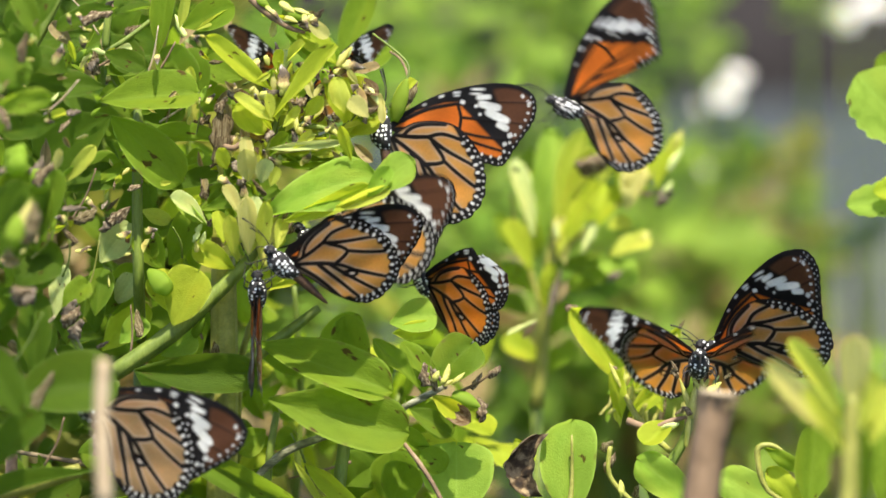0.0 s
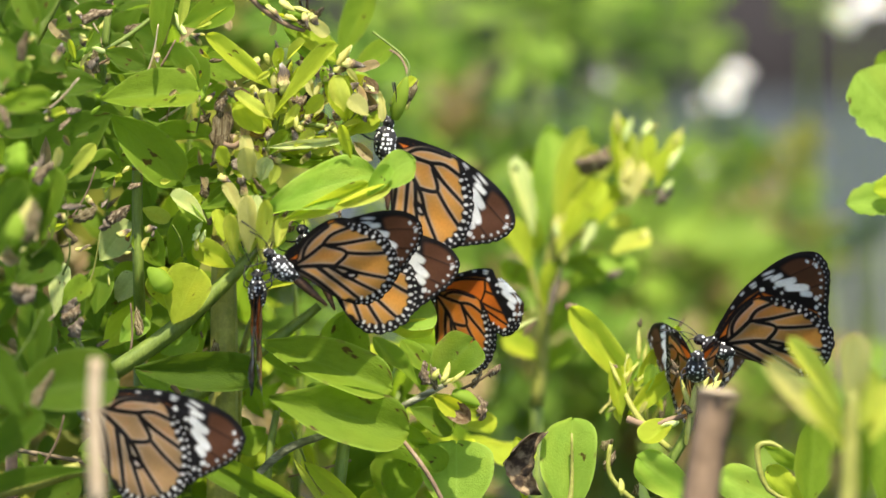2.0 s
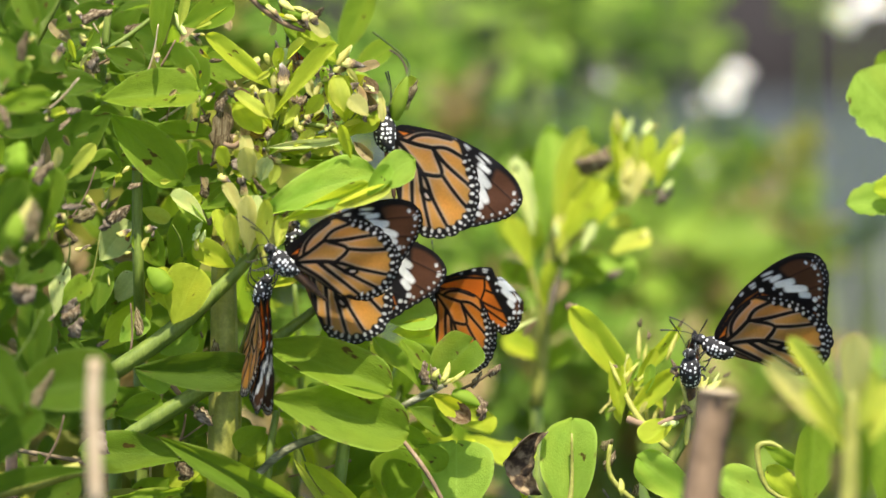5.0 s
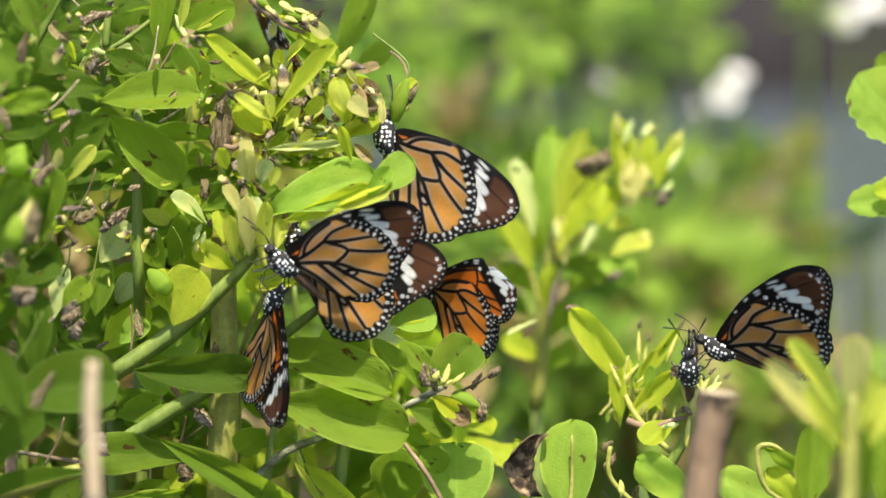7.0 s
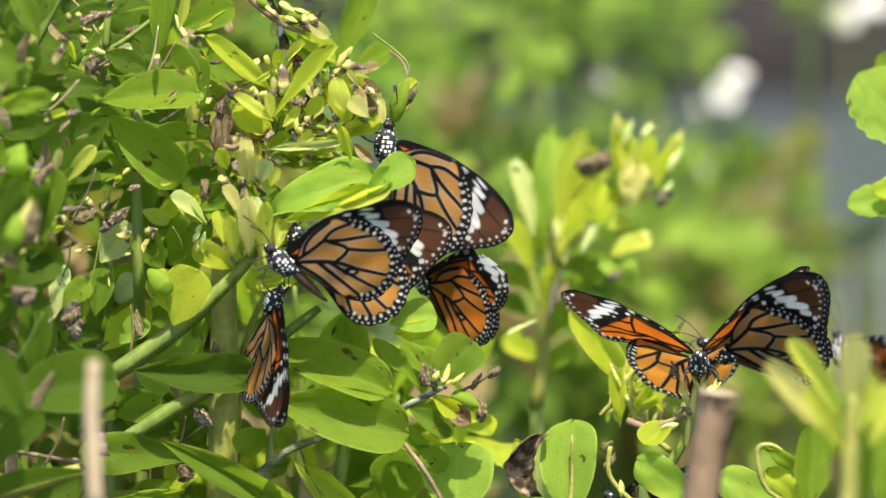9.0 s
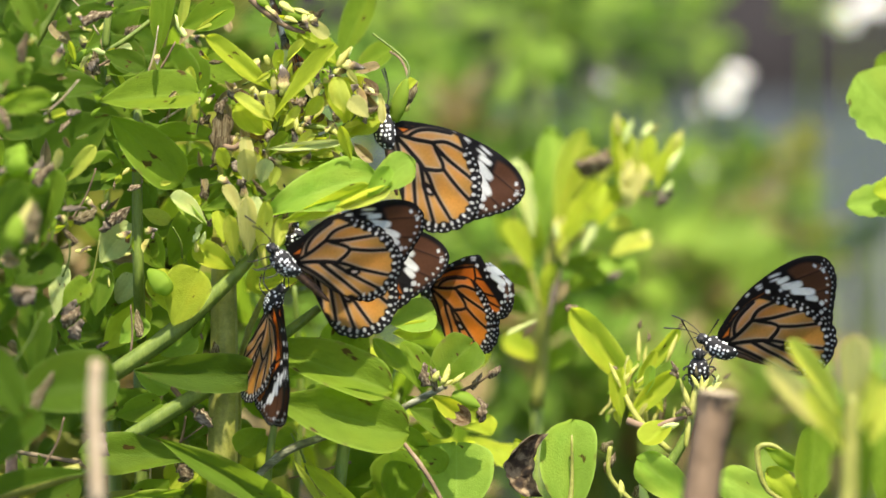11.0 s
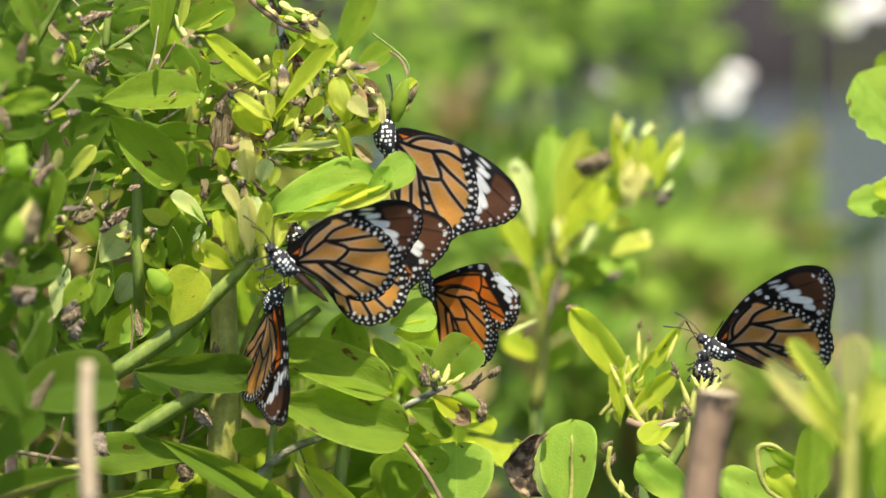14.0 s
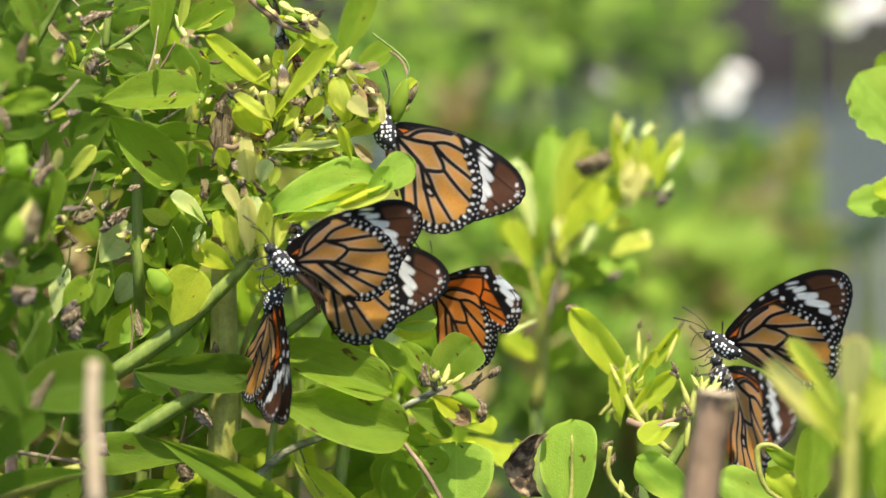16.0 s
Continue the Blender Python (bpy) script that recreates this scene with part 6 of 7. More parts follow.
# ---- butterflies: t, u, v, depth, turn, tilt, roll, flap left, flap right, sweep fore, sweep hind ----
C = (13, 48)     # folded wings
O = (8, 58)      # spread wings
butterfly("orange butterfly with folded wings on a shrub tip", [
    (0, 689, 234, 14, -4.5, 93.5, 8.5, 88, 88, -24, 37.5), (0.1, 691, 235, 14, -4.5, 93.5, 8.5, 88, 88, -17, 39.5), (0.25, 696, 221, 14, -4.5, 89.5, 8.5, 88, 88, 17, 49.5), (0.5, 696, 230, 14, -4.5, 89.5, 8.5, 88, 88, 17, 49.5),
    (1, 697, 241, 14, -4.5, 94.5, 8.5, 88, 88, 17, 49.5), (1.5, 697, 254, 14, -4.5, 98.5, 8.5, 88, 88, 17, 49.5), (2, 697, 259, 14, -4.5, 100.5, 8.5, 88, 88, 17, 49.5), (2.5, 697, 259, 14, -4.5, 100.5, 8.5, 88, 88, 17, 49.5),
    (3, 697, 257, 14, -4.5, 99.5, 8.5, 88, 88, 17, 49.5), (3.5, 697, 257, 14, -4.5, 99.5, 8.5, 88, 88, 17, 49.5), (4, 697, 243, 14, -4.5, 94.5, 8.5, 88, 88, 17, 49.5), (4.2, 697, 238, 14, -4.5, 93.5, 8.5, 88, 88, 17, 49.5),
    (6.5, 697, 245, 14, -4.5, 96.5, 8.5, 88, 88, 17, 49.5), (7, 696, 245, 14, -4.5, 96.5, 8.5, 88, 88, 17, 49.5), (7.5, 696, 233, 14, -4.5, 91.5, 8.5, 88, 88, 17, 49.5), (8, 697, 244, 14, -4.5, 95.5, 8.5, 88, 88, 17, 49.5),
    (8.5, 697, 249, 14, -4.5, 97.5, 8.5, 88, 88, 17, 49.5), (9, 697, 264, 14, -4.5, 101.5, 8.5, 88, 88, 17, 49.5), (9.2, 697, 241, 14, -4.5, 94.5, 8.5, 88, 88, 17, 49.5), (11.5, 696, 233, 14, -4.5, 91.5, 8.5, 88, 88, 17, 49.5),
    (12, 697, 258, 14, -4.5, 99.5, 8.5, 88, 88, 17, 49.5), (12.5, 698, 259, 14, -4.5, 99.5, 8.5, 88, 88, 17, 49.5), (13, 697, 258, 14, -4.5, 99.5, 8.5, 88, 88, 17, 49.5), (13.5, 697, 240, 14, -4.5, 93.5, 8.5, 88, 88, 17, 49.5),
    (14, 697, 244, 14, -4.5, 95.5, 8.5, 88, 88, 17, 49.5), (14.5, 697, 233, 14, -4.5, 90.5, 8.5, 88, 88, 17, 49.5), (15, 697, 244, 14, -4.5, 95.5, 8.5, 88, 88, 17, 49.5), (15.5, 697, 244, 14, -4.5, 95.5, 8.5, 88, 88, 17, 49.5),
    (16, 697, 235, 14, -4.5, 91.5, 8.5, 88, 88, 17, 49.5)], 1.12)
butterfly("butterfly with folded wings, its underside in shade", [
    (0, 511.43, 461.74, -30, 36, 47.92, -25.7, 88, 88, 12.71, 40.7), (0.5, 510.29, 468.21, -30, 36, 47.16, -25.7, 88, 88, 16.14, 40.7), (1, 510.5, 467, -30, 36, 47.3, -25.7, 88, 88, 15.5, 40.7),
    (1.5, 510.86, 464.98, -30, 36, 47.54, -25.7, 88, 88, 14.43, 40.7), (2, 510.57, 466.6, -30, 36, 47.35, -25.7, 88, 88, 15.29, 40.7), (2.5, 511.29, 462.55, -30, 36, 47.82, -25.7, 88, 88, 13.14, 40.7),
    (3, 511, 464.17, -30, 36, 47.63, -25.7, 88, 88, 14, 40.7), (3.5, 511.43, 461.74, -30, 36, 47.92, -25.7, 88, 88, 12.71, 40.7), (3.65, 511.43, 461.74, -30, 36, 47.92, -25.7, 88, 88, 12.71, 40.7),
    (3.75, 512, 459, -30, 0, 38, 0, -4, 84, 0, 50), (4, 512, 459, -30, 0, 34, 0, -6, 84, -4, 50), (4.12, 512, 459, -30, 36, 46, -26, 86, 88, 11, 41), (6.3, 512, 458.5, -30, 36, 48.3, -25.7, 88, 88, 11, 40.7),
    (9, 512, 458.5, -30, 36, 48.3, -25.7, 88, 88, 11, 40.7), (11.5, 516, 458.5, -30, 36, 48.3, -25.7, 88, 88, 11, 40.7), (12.5, 515, 458.5, -30, 36, 48.3, -25.7, 88, 88, 11, 40.7),
    (14, 513, 458.5, -30, 36, 48.3, -25.7, 88, 88, 11, 40.7), (16, 512, 458.5, -30, 36, 48.3, -25.7, 88, 88, 11, 40.7)], 1.05)
butterfly("butterfly with folded wings half hidden behind another", [
    (0, 566, 422, 6, 0, 49, 2, 88, 88, 12, 44), (0.1, 561.9, 435.35, 6, 0, 67.94, 2, 88, 88, 12, 44), (0.5, 555.5, 446.75, 6, 0, 86.7, 2, 88, 88, 12, 44), (1, 557, 450.5, 6, 0, 91.4, 2, 88, 88, 12, 44),
    (1.5, 557.5, 447.25, 6, 0, 85.7, 2, 88, 88, 11.5, 45), (2, 560, 442, 6, 0, 78, 2, 88, 88, 11, 46), (2.5, 556, 439, 6, 0, 77, 2, 88, 88, 10.5, 47), (3, 552, 435, 6, 0, 75, 2, 88, 88, 10, 48),
    (3.5, 549, 433.5, 6, 0, 76, 2, 88, 88, 9.5, 50), (4, 544, 435, 6, 0, 82, 2, 88, 88, 9, 52), (6.5, 538, 435, 6, 0, 86.7, 2, 88, 88, 8, 54.5), (7, 539, 433, 6, 0, 83.7, 2, 88, 88, 8, 54.5),
    (7.5, 543, 429, 6, 0, 75.7, 2, 88, 88, 8, 54.5), (8, 545, 426, 6, 0, 71.7, 2, 88, 88, 8, 54.5), (8.5, 545, 426, 6, 0, 70.7, 2, 88, 88, 8, 54.5), (9, 545, 426, 6, 0, 70.7, 2, 88, 88, 8, 54.5),
    (11.5, 540, 432, 6, 0, 81.7, 2, 88, 88, 8, 54.5), (12, 541, 431, 6, 0, 79.7, 2, 88, 88, 8, 54.5), (12.5, 542, 430, 6, 0, 77.7, 2, 88, 88, 8, 54.5), (13, 544, 428, 6, 0, 74.7, 2, 88, 88, 8, 54.5),
    (13.5, 545, 426, 6, 0, 71.7, 2, 88, 88, 8, 54.5), (14, 545, 426, 6, 0, 70.7, 2, 88, 88, 8, 54.5), (14.5, 547, 424, 6, 0, 67.7, 2, 88, 88, 8, 54.5), (14.8, 553, 438, 6, 0, 72.5, 2, 88, 92, 10, 50),
    (15, 548, 459, 6, 0, 91.5, 2, 88, 92, 10, 50), (15.5, 546, 458, 6, 0, 94.5, 2, 78, 92, 10, 50), (15.8, 546, 455, 6, 0, 92.5, 2, 78, 92, 10, 50), (16, 546, 444, 6, 0, 84.5, 2, 78, 92, 10, 50)], 1.1)
# its hind wings carry the orange of light passing through as colour
butterfly("orange butterfly glowing in the sun, fore wing tips torn", [
    (0, 759, 499, 30, -27, 70, -14, 88, 86, 0, 51), (0.5, 762.2, 503, 30, -24.2, 74, -14, 88, 86, -1, 53.8), (1, 772, 515, 30, -16, 86, -14, 88, 86, -4, 62), (1.5, 765.5, 507, 30, -21.5, 78, -14, 88, 86, -2, 56.5),
    (2, 772, 515, 30, -16, 86, -14, 88, 86, -4, 62), (2.5, 768.8, 511, 30, -18.8, 82, -14, 88, 86, -3, 59.2), (2.9, 759, 499, 30, -27, 70, -14, 88, 86, 0, 51), (3, 768.8, 511, 30, -18.8, 82, -14, 88, 86, -3, 59.2),
    (3.5, 768.8, 511, 30, -18.8, 82, -14, 88, 86, -3, 59.2), (4, 770.4, 513, 30, -17.4, 84, -14, 88, 86, -3.5, 60.6), (6.5, 772, 515, 30, -16, 86, -14, 88, 86, -4, 62), (7, 765.5, 507, 30, -21.5, 78, -14, 88, 86, -2, 56.5),
    (7.5, 763.9, 505, 30, -22.9, 76, -14, 88, 86, -1.5, 55.1), (8, 770.4, 513, 30, -17.4, 84, -14, 88, 86, -3.5, 60.6), (8.5, 765.5, 507, 30, -21.5, 78, -14, 88, 86, -2, 56.5), (9, 759, 499, 30, -27, 70, -14, 88, 86, 0, 51),
    (9.2, 760.6, 501, 30, -25.6, 72, -14, 88, 86, -0.5, 52.4), (11.5, 765.5, 507, 30, -21.5, 78, -14, 88, 86, -2, 56.5), (12, 770.4, 513, 30, -17.4, 84, -14, 88, 86, -3.5, 60.6),
    (12.5, 768.8, 511, 30, -18.8, 82, -14, 88, 86, -3, 59.2), (13, 772, 515, 30, -16, 86, -14, 88, 86, -4, 62), (13.5, 770.4, 513, 30, -17.4, 84, -14, 88, 86, -3.5, 60.6), (14, 768.8, 511, 30, -18.8, 82, -14, 88, 86, -3, 59.2),
    (14.5, 768.8, 511, 30, -18.8, 82, -14, 88, 86, -3, 59.2), (15, 770.4, 513, 30, -17.4, 84, -14, 88, 86, -3.5, 60.6), (15.5, 765.5, 507, 30, -21.5, 78, -14, 88, 86, -2, 56.5),
    (16, 770.4, 513, 30, -17.4, 84, -14, 88, 86, -3.5, 60.6)], 0.9, torn=True, hue="backlit")
butterfly("butterfly with upright folded wings feeding on a sprig", [
    (0, 1280.4, 610.93, 6, -11.76, 21.67, -24.79, 88, 88, 14.28, 63), (0.5, 1279.94, 611.03, 6, -10.65, 23.05, -22.18, 88, 88, 14.28, 64), (1, 1278.1, 602.97, 6, -6.88, 25.61, -21.82, 88, 88, 14.28, 60.34),
    (1.5, 1278.57, 610.05, 6, -8.43, 27.53, -26.94, 88, 88, 14.28, 59.11), (2, 1278.68, 604.95, 6, -6.03, 26.37, -23.16, 88, 88, 14.28, 59.79), (2.5, 1278.93, 598.81, 6, 4.73, 28.66, -23.07, 88, 88, 14.28, 56.91),
    (2.85, 1280, 608, 6, 15, 23, -20, 86, 88, 13, 48), (2.93, 1278, 611, 6, 10, 21, -6, 40, 86, 5, 53), (3, 1284, 617, 6, 3, 22, 1, -7, 89, 7, 64), (3.15, 1280, 611, 6, 0, 27, 0, -20, 70, -5, 48),
    (3.3, 1280, 611, 6, 0, 27, 0, -20, 66, -5, 48), (3.5, 1276, 616, 6, 5, 21, -3, -9, 84, 12, 64), (3.65, 1274, 612, 6, 10, 23, -10, 75, 88, 13, 48), (3.8, 1276, 611, 6, 15, 23, -27, 88, 88, 7, 54),
    (4, 1275.79, 605.24, 6, -6.2, 24.48, -23.14, 88, 88, 14.28, 59.31), (6.5, 1283.51, 607.93, 6, -8.21, 31.31, -25.82, 88, 88, 14.28, 54.42), (7, 1281.51, 608.84, 6, -9.23, 31.91, -26.72, 88, 88, 14.28, 54.18),
    (7.5, 1287.66, 617.81, 6, -3.86, 34.6, -30.67, 88, 88, 14.28, 54.06), (8, 1278.13, 613.15, 6, -12.16, 29.9, -30.66, 88, 88, 14.28, 53.94), (8.5, 1279.69, 613.36, 6, -12.08, 31.93, -29.96, 88, 88, 14.28, 54.22),
    (9, 1282.09, 614.35, 6, -9.81, 32.04, -30.45, 88, 88, 14.28, 54.33), (11.5, 1283.38, 604.07, 6, -4.82, 28.77, -22.33, 88, 88, 14.28, 55.62), (12, 1279.55, 606.42, 6, -7.04, 28.04, -23.65, 88, 88, 14.28, 54.58),
    (12.5, 1281.09, 601.84, 6, -1.64, 30.97, -22.6, 88, 88, 14.28, 53.78), (13, 1282.45, 603.46, 6, -5.48, 31.94, -23.57, 88, 88, 14.28, 53.73), (13.5, 1282.04, 603.7, 6, -7.61, 31.77, -24.12, 88, 88, 14.28, 53.69),
    (14, 1281.91, 607.92, 6, -8.44, 32.65, -26.19, 88, 88, 14.28, 53.48), (14.5, 1282.33, 602.53, 6, -8.76, 33.46, -24.39, 88, 88, 14.28, 53.78), (15, 1281.87, 602.06, 6, -10.96, 31.11, -23.09, 88, 88, 14.28, 54.06),
    (15.5, 1287.51, 600.48, 6, -12.02, 34.27, -20.54, 88, 88, 14.28, 56.02), (16, 1294.57, 604.55, 6, -5.01, 38.39, -21.23, 88, 88, 14.28, 57.06)], 1.07)
butterfly("butterfly clinging head up to the sprig, its belly dotted black", [(0, 1236, 636, -7, 90, 36, 0, 28, 36, 10, 50), (0.1, 1236, 636, -7, 90, 36, 0, 48, 56, 5, 45), (0.2, 1236, 636, -7, 90, 36, 0, 34, 42, 8, 48), (0.4, 1236, 636, -7, 90, 36, 0, 66, 74, 10, 50), (0.5, 1236, 636, -7, 90, 36, 0, 33, 42, 30, 70), (1.0, 1236, 636, -7, 90, 36, 0, 33, 42, 31, 70),
    (1.2, 1236, 636, -7, 90, 36, 0, 38, 46, 36, 76), (1.5, 1236, 636, -7, 90, 56, 0, 42, 52, -8, 42), (1.7, 1236, 636, -7, 90, 36, 0, 34, 42, 5, 48), (1.9, 1234, 636, -7, 90, 36, 0, 80, 88, 10, 50), (2.0, 1232, 642, -7, 90, 40, 0, 58, 70, 34, 74), (2.2, 1228, 648, -7, 84, 60, 0, 88, 88, 15, 52), (2.5, 1226, 650, -7, 84, 62, 0, 90, 88, 15, 52),
    (2.65, 1234, 638, -7, 90, 36, 0, 60, 68, 10, 52), (2.8, 1236, 636, -7, 90, 36, 0, 24, 32, 6, 48), (2.9, 1236, 636, -7, 90, 36, 0, 32, 40, 6, 48), (3.0, 1241, 626, -7, 87, 49, 19, 62, 95, -10, 44), (3.2, 1230, 650, -7, 84, 62, 0, 90, 80, 15, 52), (3.3, 1234, 640, -7, 90, 36, 0, 40, 48, 22, 62),
    (3.4, 1228, 650, -7, 84, 62, 0, 90, 80, 15, 52), (3.6, 1224, 652, -7, 84, 62, 0, 90, 88, 15, 52), (7.0, 1220, 652, -7, 84, 62, 0, 90, 86, 15, 52), (7.1, 1232, 638, -7, 90, 36, 0, 45, 53, 20, 60), (7.2, 1234, 636, -7, 90, 36, 0, 45, 53, 10, 50), (7.3, 1236, 636, -7, 90, 36, 0, 30, 38, 10, 50),
    (7.4, 1236, 636, -7, 90, 36, 0, 28, 36, 8, 48), (7.5, 1230, 634, -7, 90, 36, 0, 50, 66, 14, 54), (7.6, 1232, 638, -7, 90, 36, 0, 86, 90, 14, 52), (7.8, 1224, 652, -7, 84, 62, 0, 90, 88, 15, 52), (8.8, 1224, 652, -7, 84, 62, 0, 90, 88, 15, 52), (8.9, 1232, 636, -7, 88, 36, 2, 62, 66, 8, 56),
    (9.0, 1234, 633, -7, 90, 28, 6, 35, 34, -8, 67), (9.1, 1236, 634, -7, 86, 33, 6, 72, 66, 0, 60), (9.2, 1238, 635, -7, 82, 38, 6, 60, 50, 4, 57), (9.5, 1228, 652, -7, 84, 62, 0, 90, 88, 15, 52), (11.3, 1238, 652, 8, 90, 62, 0, 90, 90, 40, 84),
    (15.5, 1250, 664, 8, 88, 62, 0, 90, 90, 40, 84), (15.6, 1262, 695, 8, 64, 69, 1, 64, 30, 32, 63), (15.8, 1267, 694, 8, 58, 61, 3, 54, -2, 18, 71), (15.9, 1268, 692, 8, 57, 62, 4, 58, 4, 20, 73), (16, 1283.3, 670.5, 8, 43, 70.6, 18.4, 86, 88, 30, 84.6)], 1.12)
# its hind wings are darkened by colour, as if hanging in shade
butterfly("butterfly with folded wings coloured as if in shade, low in the shrub", [
    (0, 170.5, 713, -60, 26, 81, -28, 88, 88, 13, 53.7), (0.5, 169.5, 715, -60, 26, 84, -28, 88, 88, 13, 53.7), (1, 169.5, 714, -60, 26, 83, -28, 88, 88, 13, 53.7), (1.5, 168.5, 715, -60, 26, 85, -28, 88, 88, 13, 53.7),
    (2, 169.5, 714, -60, 26, 83.5, -28, 88, 88, 13, 53.7), (2.5, 168.5, 715, -60, 26, 85, -28, 88, 88, 13, 53.7), (3, 168.5, 715, -60, 26, 85, -28, 88, 88, 13, 53.7), (3.2, 169.5, 715, -60, 26, 84, -28, 88, 88, 13, 53.7),
    (3.3, 182, 720, -60, 30, 78, -24, 84, 88, 11, 55), (3.4, 274, 669, -60, 80, 52, 10, 54, 83, 12, 90), (3.5, 449, 591, -60, 46, 87, 5, 90, 30, 5, 49), (3.6, 400, 540, -60, 10, 84, 0, 80, 80, 0, 55), (3.7, 368, 403, -60, -13, 79, 0, 80, 85, -10, 70),
    (3.8, 311, 308, -60, 37, 45, 0, 80, 85, 6, 82), (3.9, 342, 267, -60, 25, 40, 0, 80, 85, 20, 110), (4, 354, 148, -40, 73, 74, 0, 70, 70, -2, 36), (4.2, 440, 43, -60, 50, 46, -8, -14, 8, -1, 105), (4.5, 560, -300, -60, 20, 40, 0, 60, 60, 10, 65),
    (5.2, 700, -900, -60, 0, 40, 0, 60, 60, 10, 65), (11.5, 380, -260, 40, -40, 60, 0, 60, 60, *O), (11.8, 408, -10, 40, -60, 80, 0, 40, 40, *O), (12.1, 380, -260, 40, -40, 60, 0, 60, 60, *O), (14.8, 400, -260, 40, -40, 60, 0, 60, 60, *O),
    (15.2, 469, 5, 40, -60, 80, 0, 40, 40, *O), (15.3, 680, 110, 50, -40, 84, 0, 70, 70, *O), (15.4, 700, 222, 60, -6, 96, 8, 88, 88, 17, 50), (15.5, 702, 226, 60, -5, 96, 8, 88, 88, 17, 50), (15.6, 668, 62, 60, -80, 80, 30, 40, 10, *O), (15.7, 727, 30, 40, -20, 50, 0, 70, 70, *O),
    (15.85, 800, -260, 40, 0, 40, 0, 60, 60, 10, 65), (16, 850, -400, 40, 0, 40, 0, 60, 60, 10, 65)], 1.13, hue="shaded")
butterfly("orange butterfly hanging head up from a shrub stem", [
    (0, 455, 525, -20, -90, 112, 0, 88, 88, 10, 53), (3.3, 455, 525, -20, -90, 112, 0, 88, 88, 10, 53), (3.4, 454, 544, -20, -86, 66, 8, 16, -6, 0, 61), (3.5, 456, 543, -20, -87, 78, 4, 62, 40, 6, 58), (3.6, 460, 542, -20, -88, 80, 0, 40, 30, 4, 58), (3.7, 450, 545, -20, -88, 96, 0, 42, 42, 14, 58),
    (3.8, 440, 547, -20, -88, 104, 0, 58, 58, 21, 59), (3.9, 445, 545, -20, -88, 102, 0, 68, 60, 22, 58), (4.0, 452, 544, -20, -88, 94, -2, 41, 39, 32, 61), (4.1, 456, 538, -20, -90, 94, 0, 50, 50, 32, 66), (4.2, 455, 525, -20, -90, 114, 0, 85, 85, 10, 53),
    (6.3, 486, 543, -14, -58, 143, -10, 88, 88, 8, 56), (14.7, 486, 543, -14, -58, 142, -10, 88, 88, 8, 56), (14.85, 475, 547, -14, -72, 124, 0, 86, 80, 0, 50), (15.0, 458, 552, -14, -89, 105, 12, 83, 67, -10, 41), (15.2, 489, 546, -20, -94, 74, 10, 17, -12, -7, 60),
    (15.4, 492, 550, -20, -100, 76, 14, 20, -4, -2, 60), (15.5, 492, 562, -20, -99, 72, 22, 36, -18, 17, 63), (15.6, 474, 550, -20, -88, 106, 6, 84, 72, 0, 56), (15.8, 486, 543, -14, -62, 142, 0, 84, 88, *C), (16, 486, 543, -14, -58, 140, -10, 86, 88, 8, 56)], 0.95)
butterfly("butterfly half hidden by upper leaves, wings seen edge-on", [
    (0, 546, 165, 16, 90, 30, 0, 50, 50, 8, 50), (0.15, 546, 165, 16, 90, 30, 2, 74, 74, 8, 45), (0.3, 546, 166, 16, 90, 30, 5, 88, 88, 0, 35), (1.5, 546, 166, 16, 90, 30, 3, 88, 88, 0, 35), (4.0, 546, 166, 16, 90, 30, 9, 88, 88, 0, 35), (6.5, 548, 166, 16, 90, 30, 22, 88, 88, 0, 35), (7, 548, 166, 16, 90, 30, 25, 88, 88, 0, 35),
    (9, 548, 166, 16, 90, 30, 18, 88, 88, 0, 35), (12.5, 548, 166, 16, 90, 30, 17, 88, 88, 0, 35), (16, 548, 166, 16, 90, 30, 20, 88, 88, 0, 35)])
butterfly("orange butterfly flying past with open wings", [
    (0, 1012, 182, 40, 14, 30, 0, 82, 88, -6, 92), (0.1, 1087, 253, 20, 54, 36, -8, 39, 9, 2, 69), (0.2, 1190, 420, -20, 88, 40, 5, 0, -11, -8, 55), (0.3, 1196, 499, -30, 77, 79, -8, -24, -4, 15, 40), (0.4, 1254, 401, -30, 61, 81, 6, 9, -4, -5, 44),
    (0.5, 1336, 295, -20, 76, 77, 11, 35, 45, 17, 46), (0.6, 1560, 150, 0, 60, 80, 0, 40, 50, 10, 55), (0.8, 2100, -500, 30, 40, 60, 0, 20, 20, *O), (2.0, 3800, -2600, 30, 40, 60, 0, 20, 20, *O), (16, 4200, -3200, 30, 40, 60, 0, 30, 30, *O)], 1.0, "butterflies in flight")
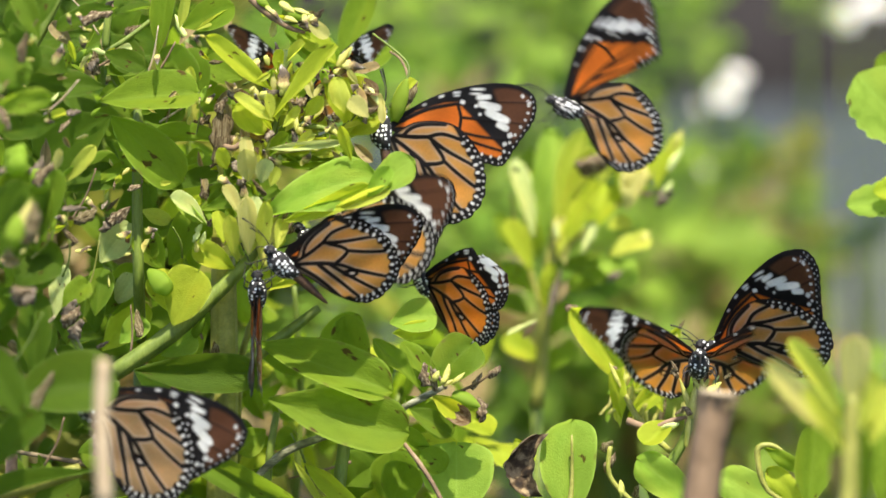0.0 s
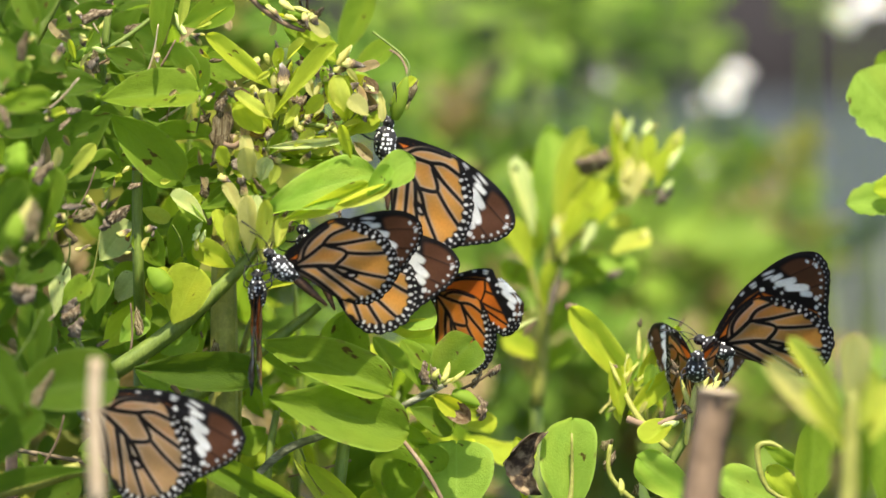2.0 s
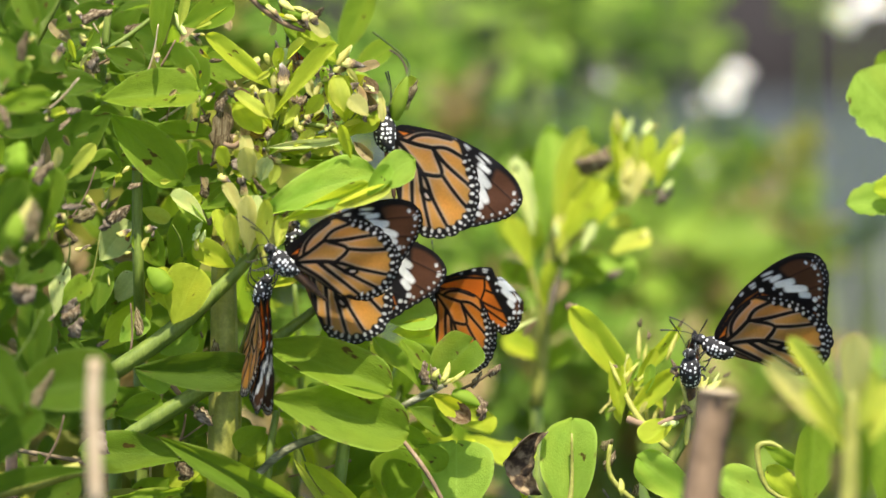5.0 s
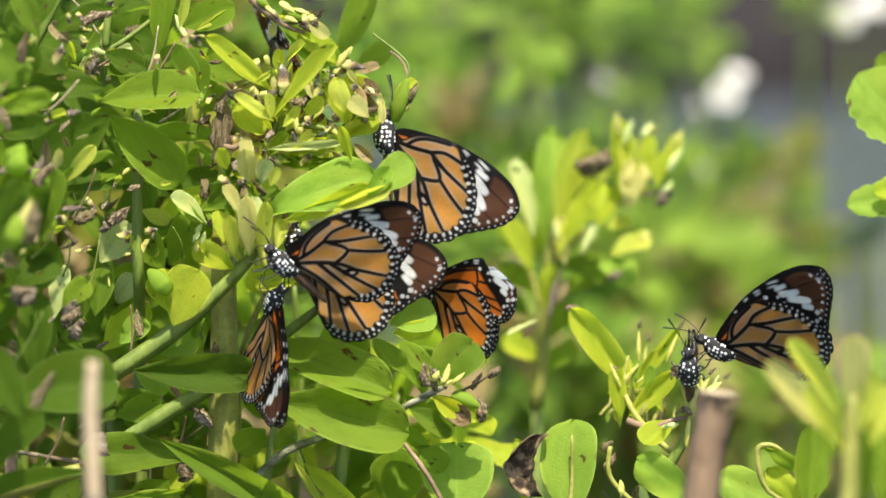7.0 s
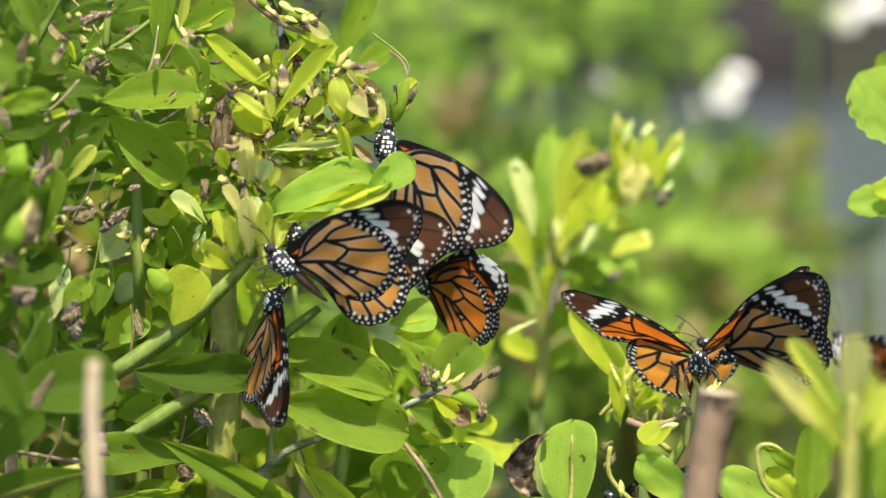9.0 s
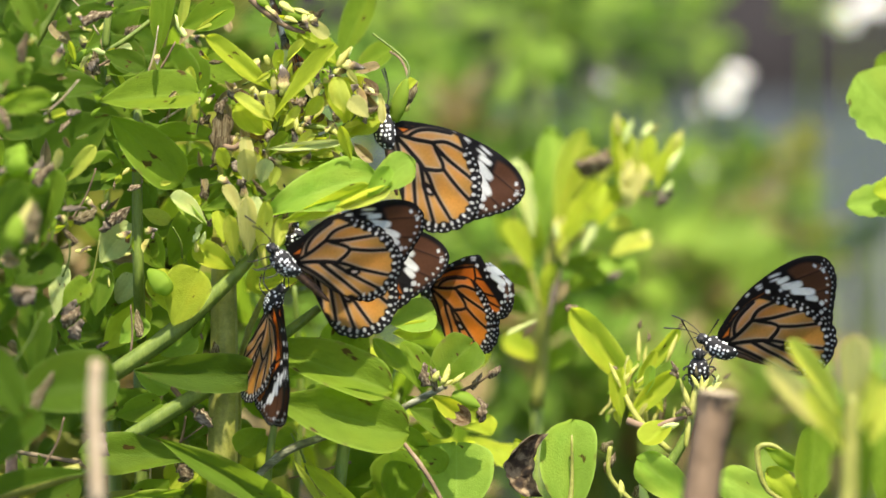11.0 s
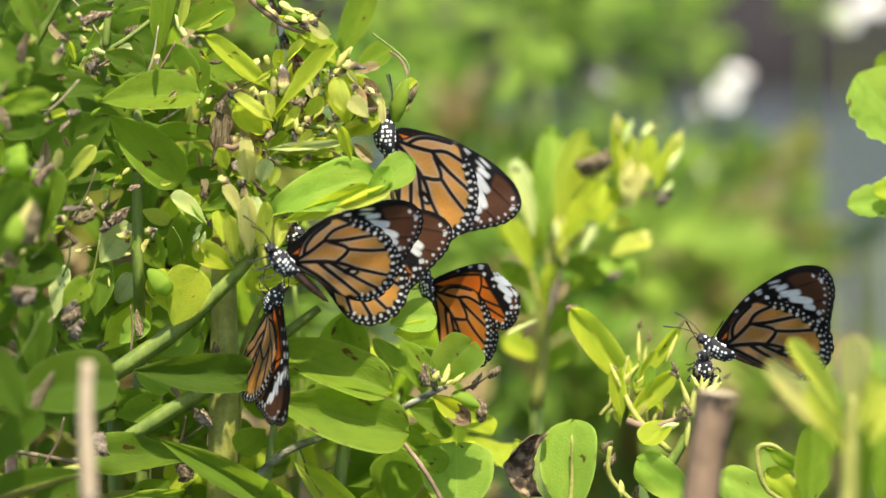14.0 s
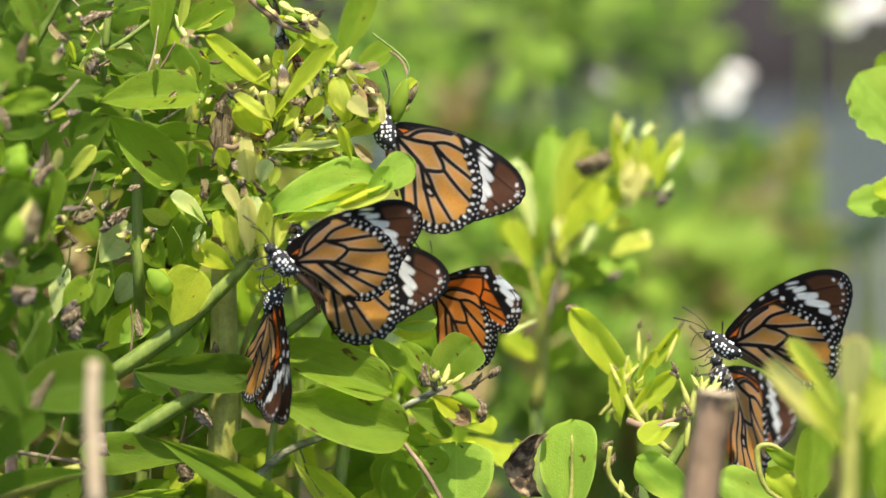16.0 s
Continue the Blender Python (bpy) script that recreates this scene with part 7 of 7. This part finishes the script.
butterfly("orange butterfly low among the seedlings behind broad leaves", [
    (0, 1105, 980, 40, 60, 100, 0, 85, 85, *C), (2.9, 1105, 960, 40, 60, 70, 0, 60, 60, *O), (3.0, 1108, 930, 40, 0, 70, 0, 60, 60, *O), (3.3, 1110, 850, 40, -60, 80, 0, 30, 30, *O), (3.6, 1110, 850, 40, -70, 80, 0, 20, 40, *O), (4.0, 1110, 960, 40, -60, 80, 0, 80, 80, *O),
    (8.2, 1110, 960, 40, -60, 80, 0, 60, 60, *O), (8.4, 1110, 880, 40, -60, 80, 0, 60, 60, *O), (8.7, 1095, 850, 40, -40, 60, 0, 70, 76, *O), (9.0, 1100, 900, 40, -40, 60, 0, 70, 76, *O), (9.2, 1085, 850, 40, -30, 50, 0, 76, 80, *O), (10, 1110, 980, 40, -60, 80, 0, 80, 80, *O)])
butterfly("orange butterfly fluttering round the sprig and away", [
    (0, 1330, 1100, 60, -60, 80, 0, 60, 60, *O), (2.2, 1400, 960, 60, -40, 70, 0, 60, 60, *O), (2.4, 1385, 835, 60, -40, 60, 0, 66, 74, *O), (2.6, 1385, 850, 60, -40, 60, 0, 66, 74, *O), (2.8, 1400, 980, 60, -40, 70, 0, 60, 60, *O), (8.2, 1330, 1000, 60, -60, 80, 0, 60, 60, *O),
    (8.5, 1365, 690, 60, -75, 95, 0, 48, 60, 20, 65), (8.7, 1390, 735, 60, -70, 95, 0, 60, 66, 20, 65), (8.8, 1320, 790, 60, -62, 90, 0, 70, 70, *O), (9.0, 1500, 625, 60, -30, 80, 0, 60, 70, *O), (9.1, 1470, 560, 50, 20, 70, -6, 60, 75, *O), (9.2, 1375, 392, 30, 60, 50, -10, 60, 84, 12, 68),
    (9.5, 1450, -100, 40, 20, 60, 0, 30, 60, *O), (11, 1700, -300, 60, -20, 90, 0, 60, 60, *O), (16, 1900, -600, 60, -20, 90, 0, 60, 60, *O)], 1.0, "butterflies in flight")

SWAY = [(0.0, 20), (0.5, 20), (1.0, 22), (1.5, 12), (2.5, 6), (3.5, 0), (4.2, 3), (6.3, 6), (7.0, 2), (9.0, 4), (11.3, 8), (12.5, -18), (13.5, -9), (14.5, -5), (16.0, 4)]

motions()
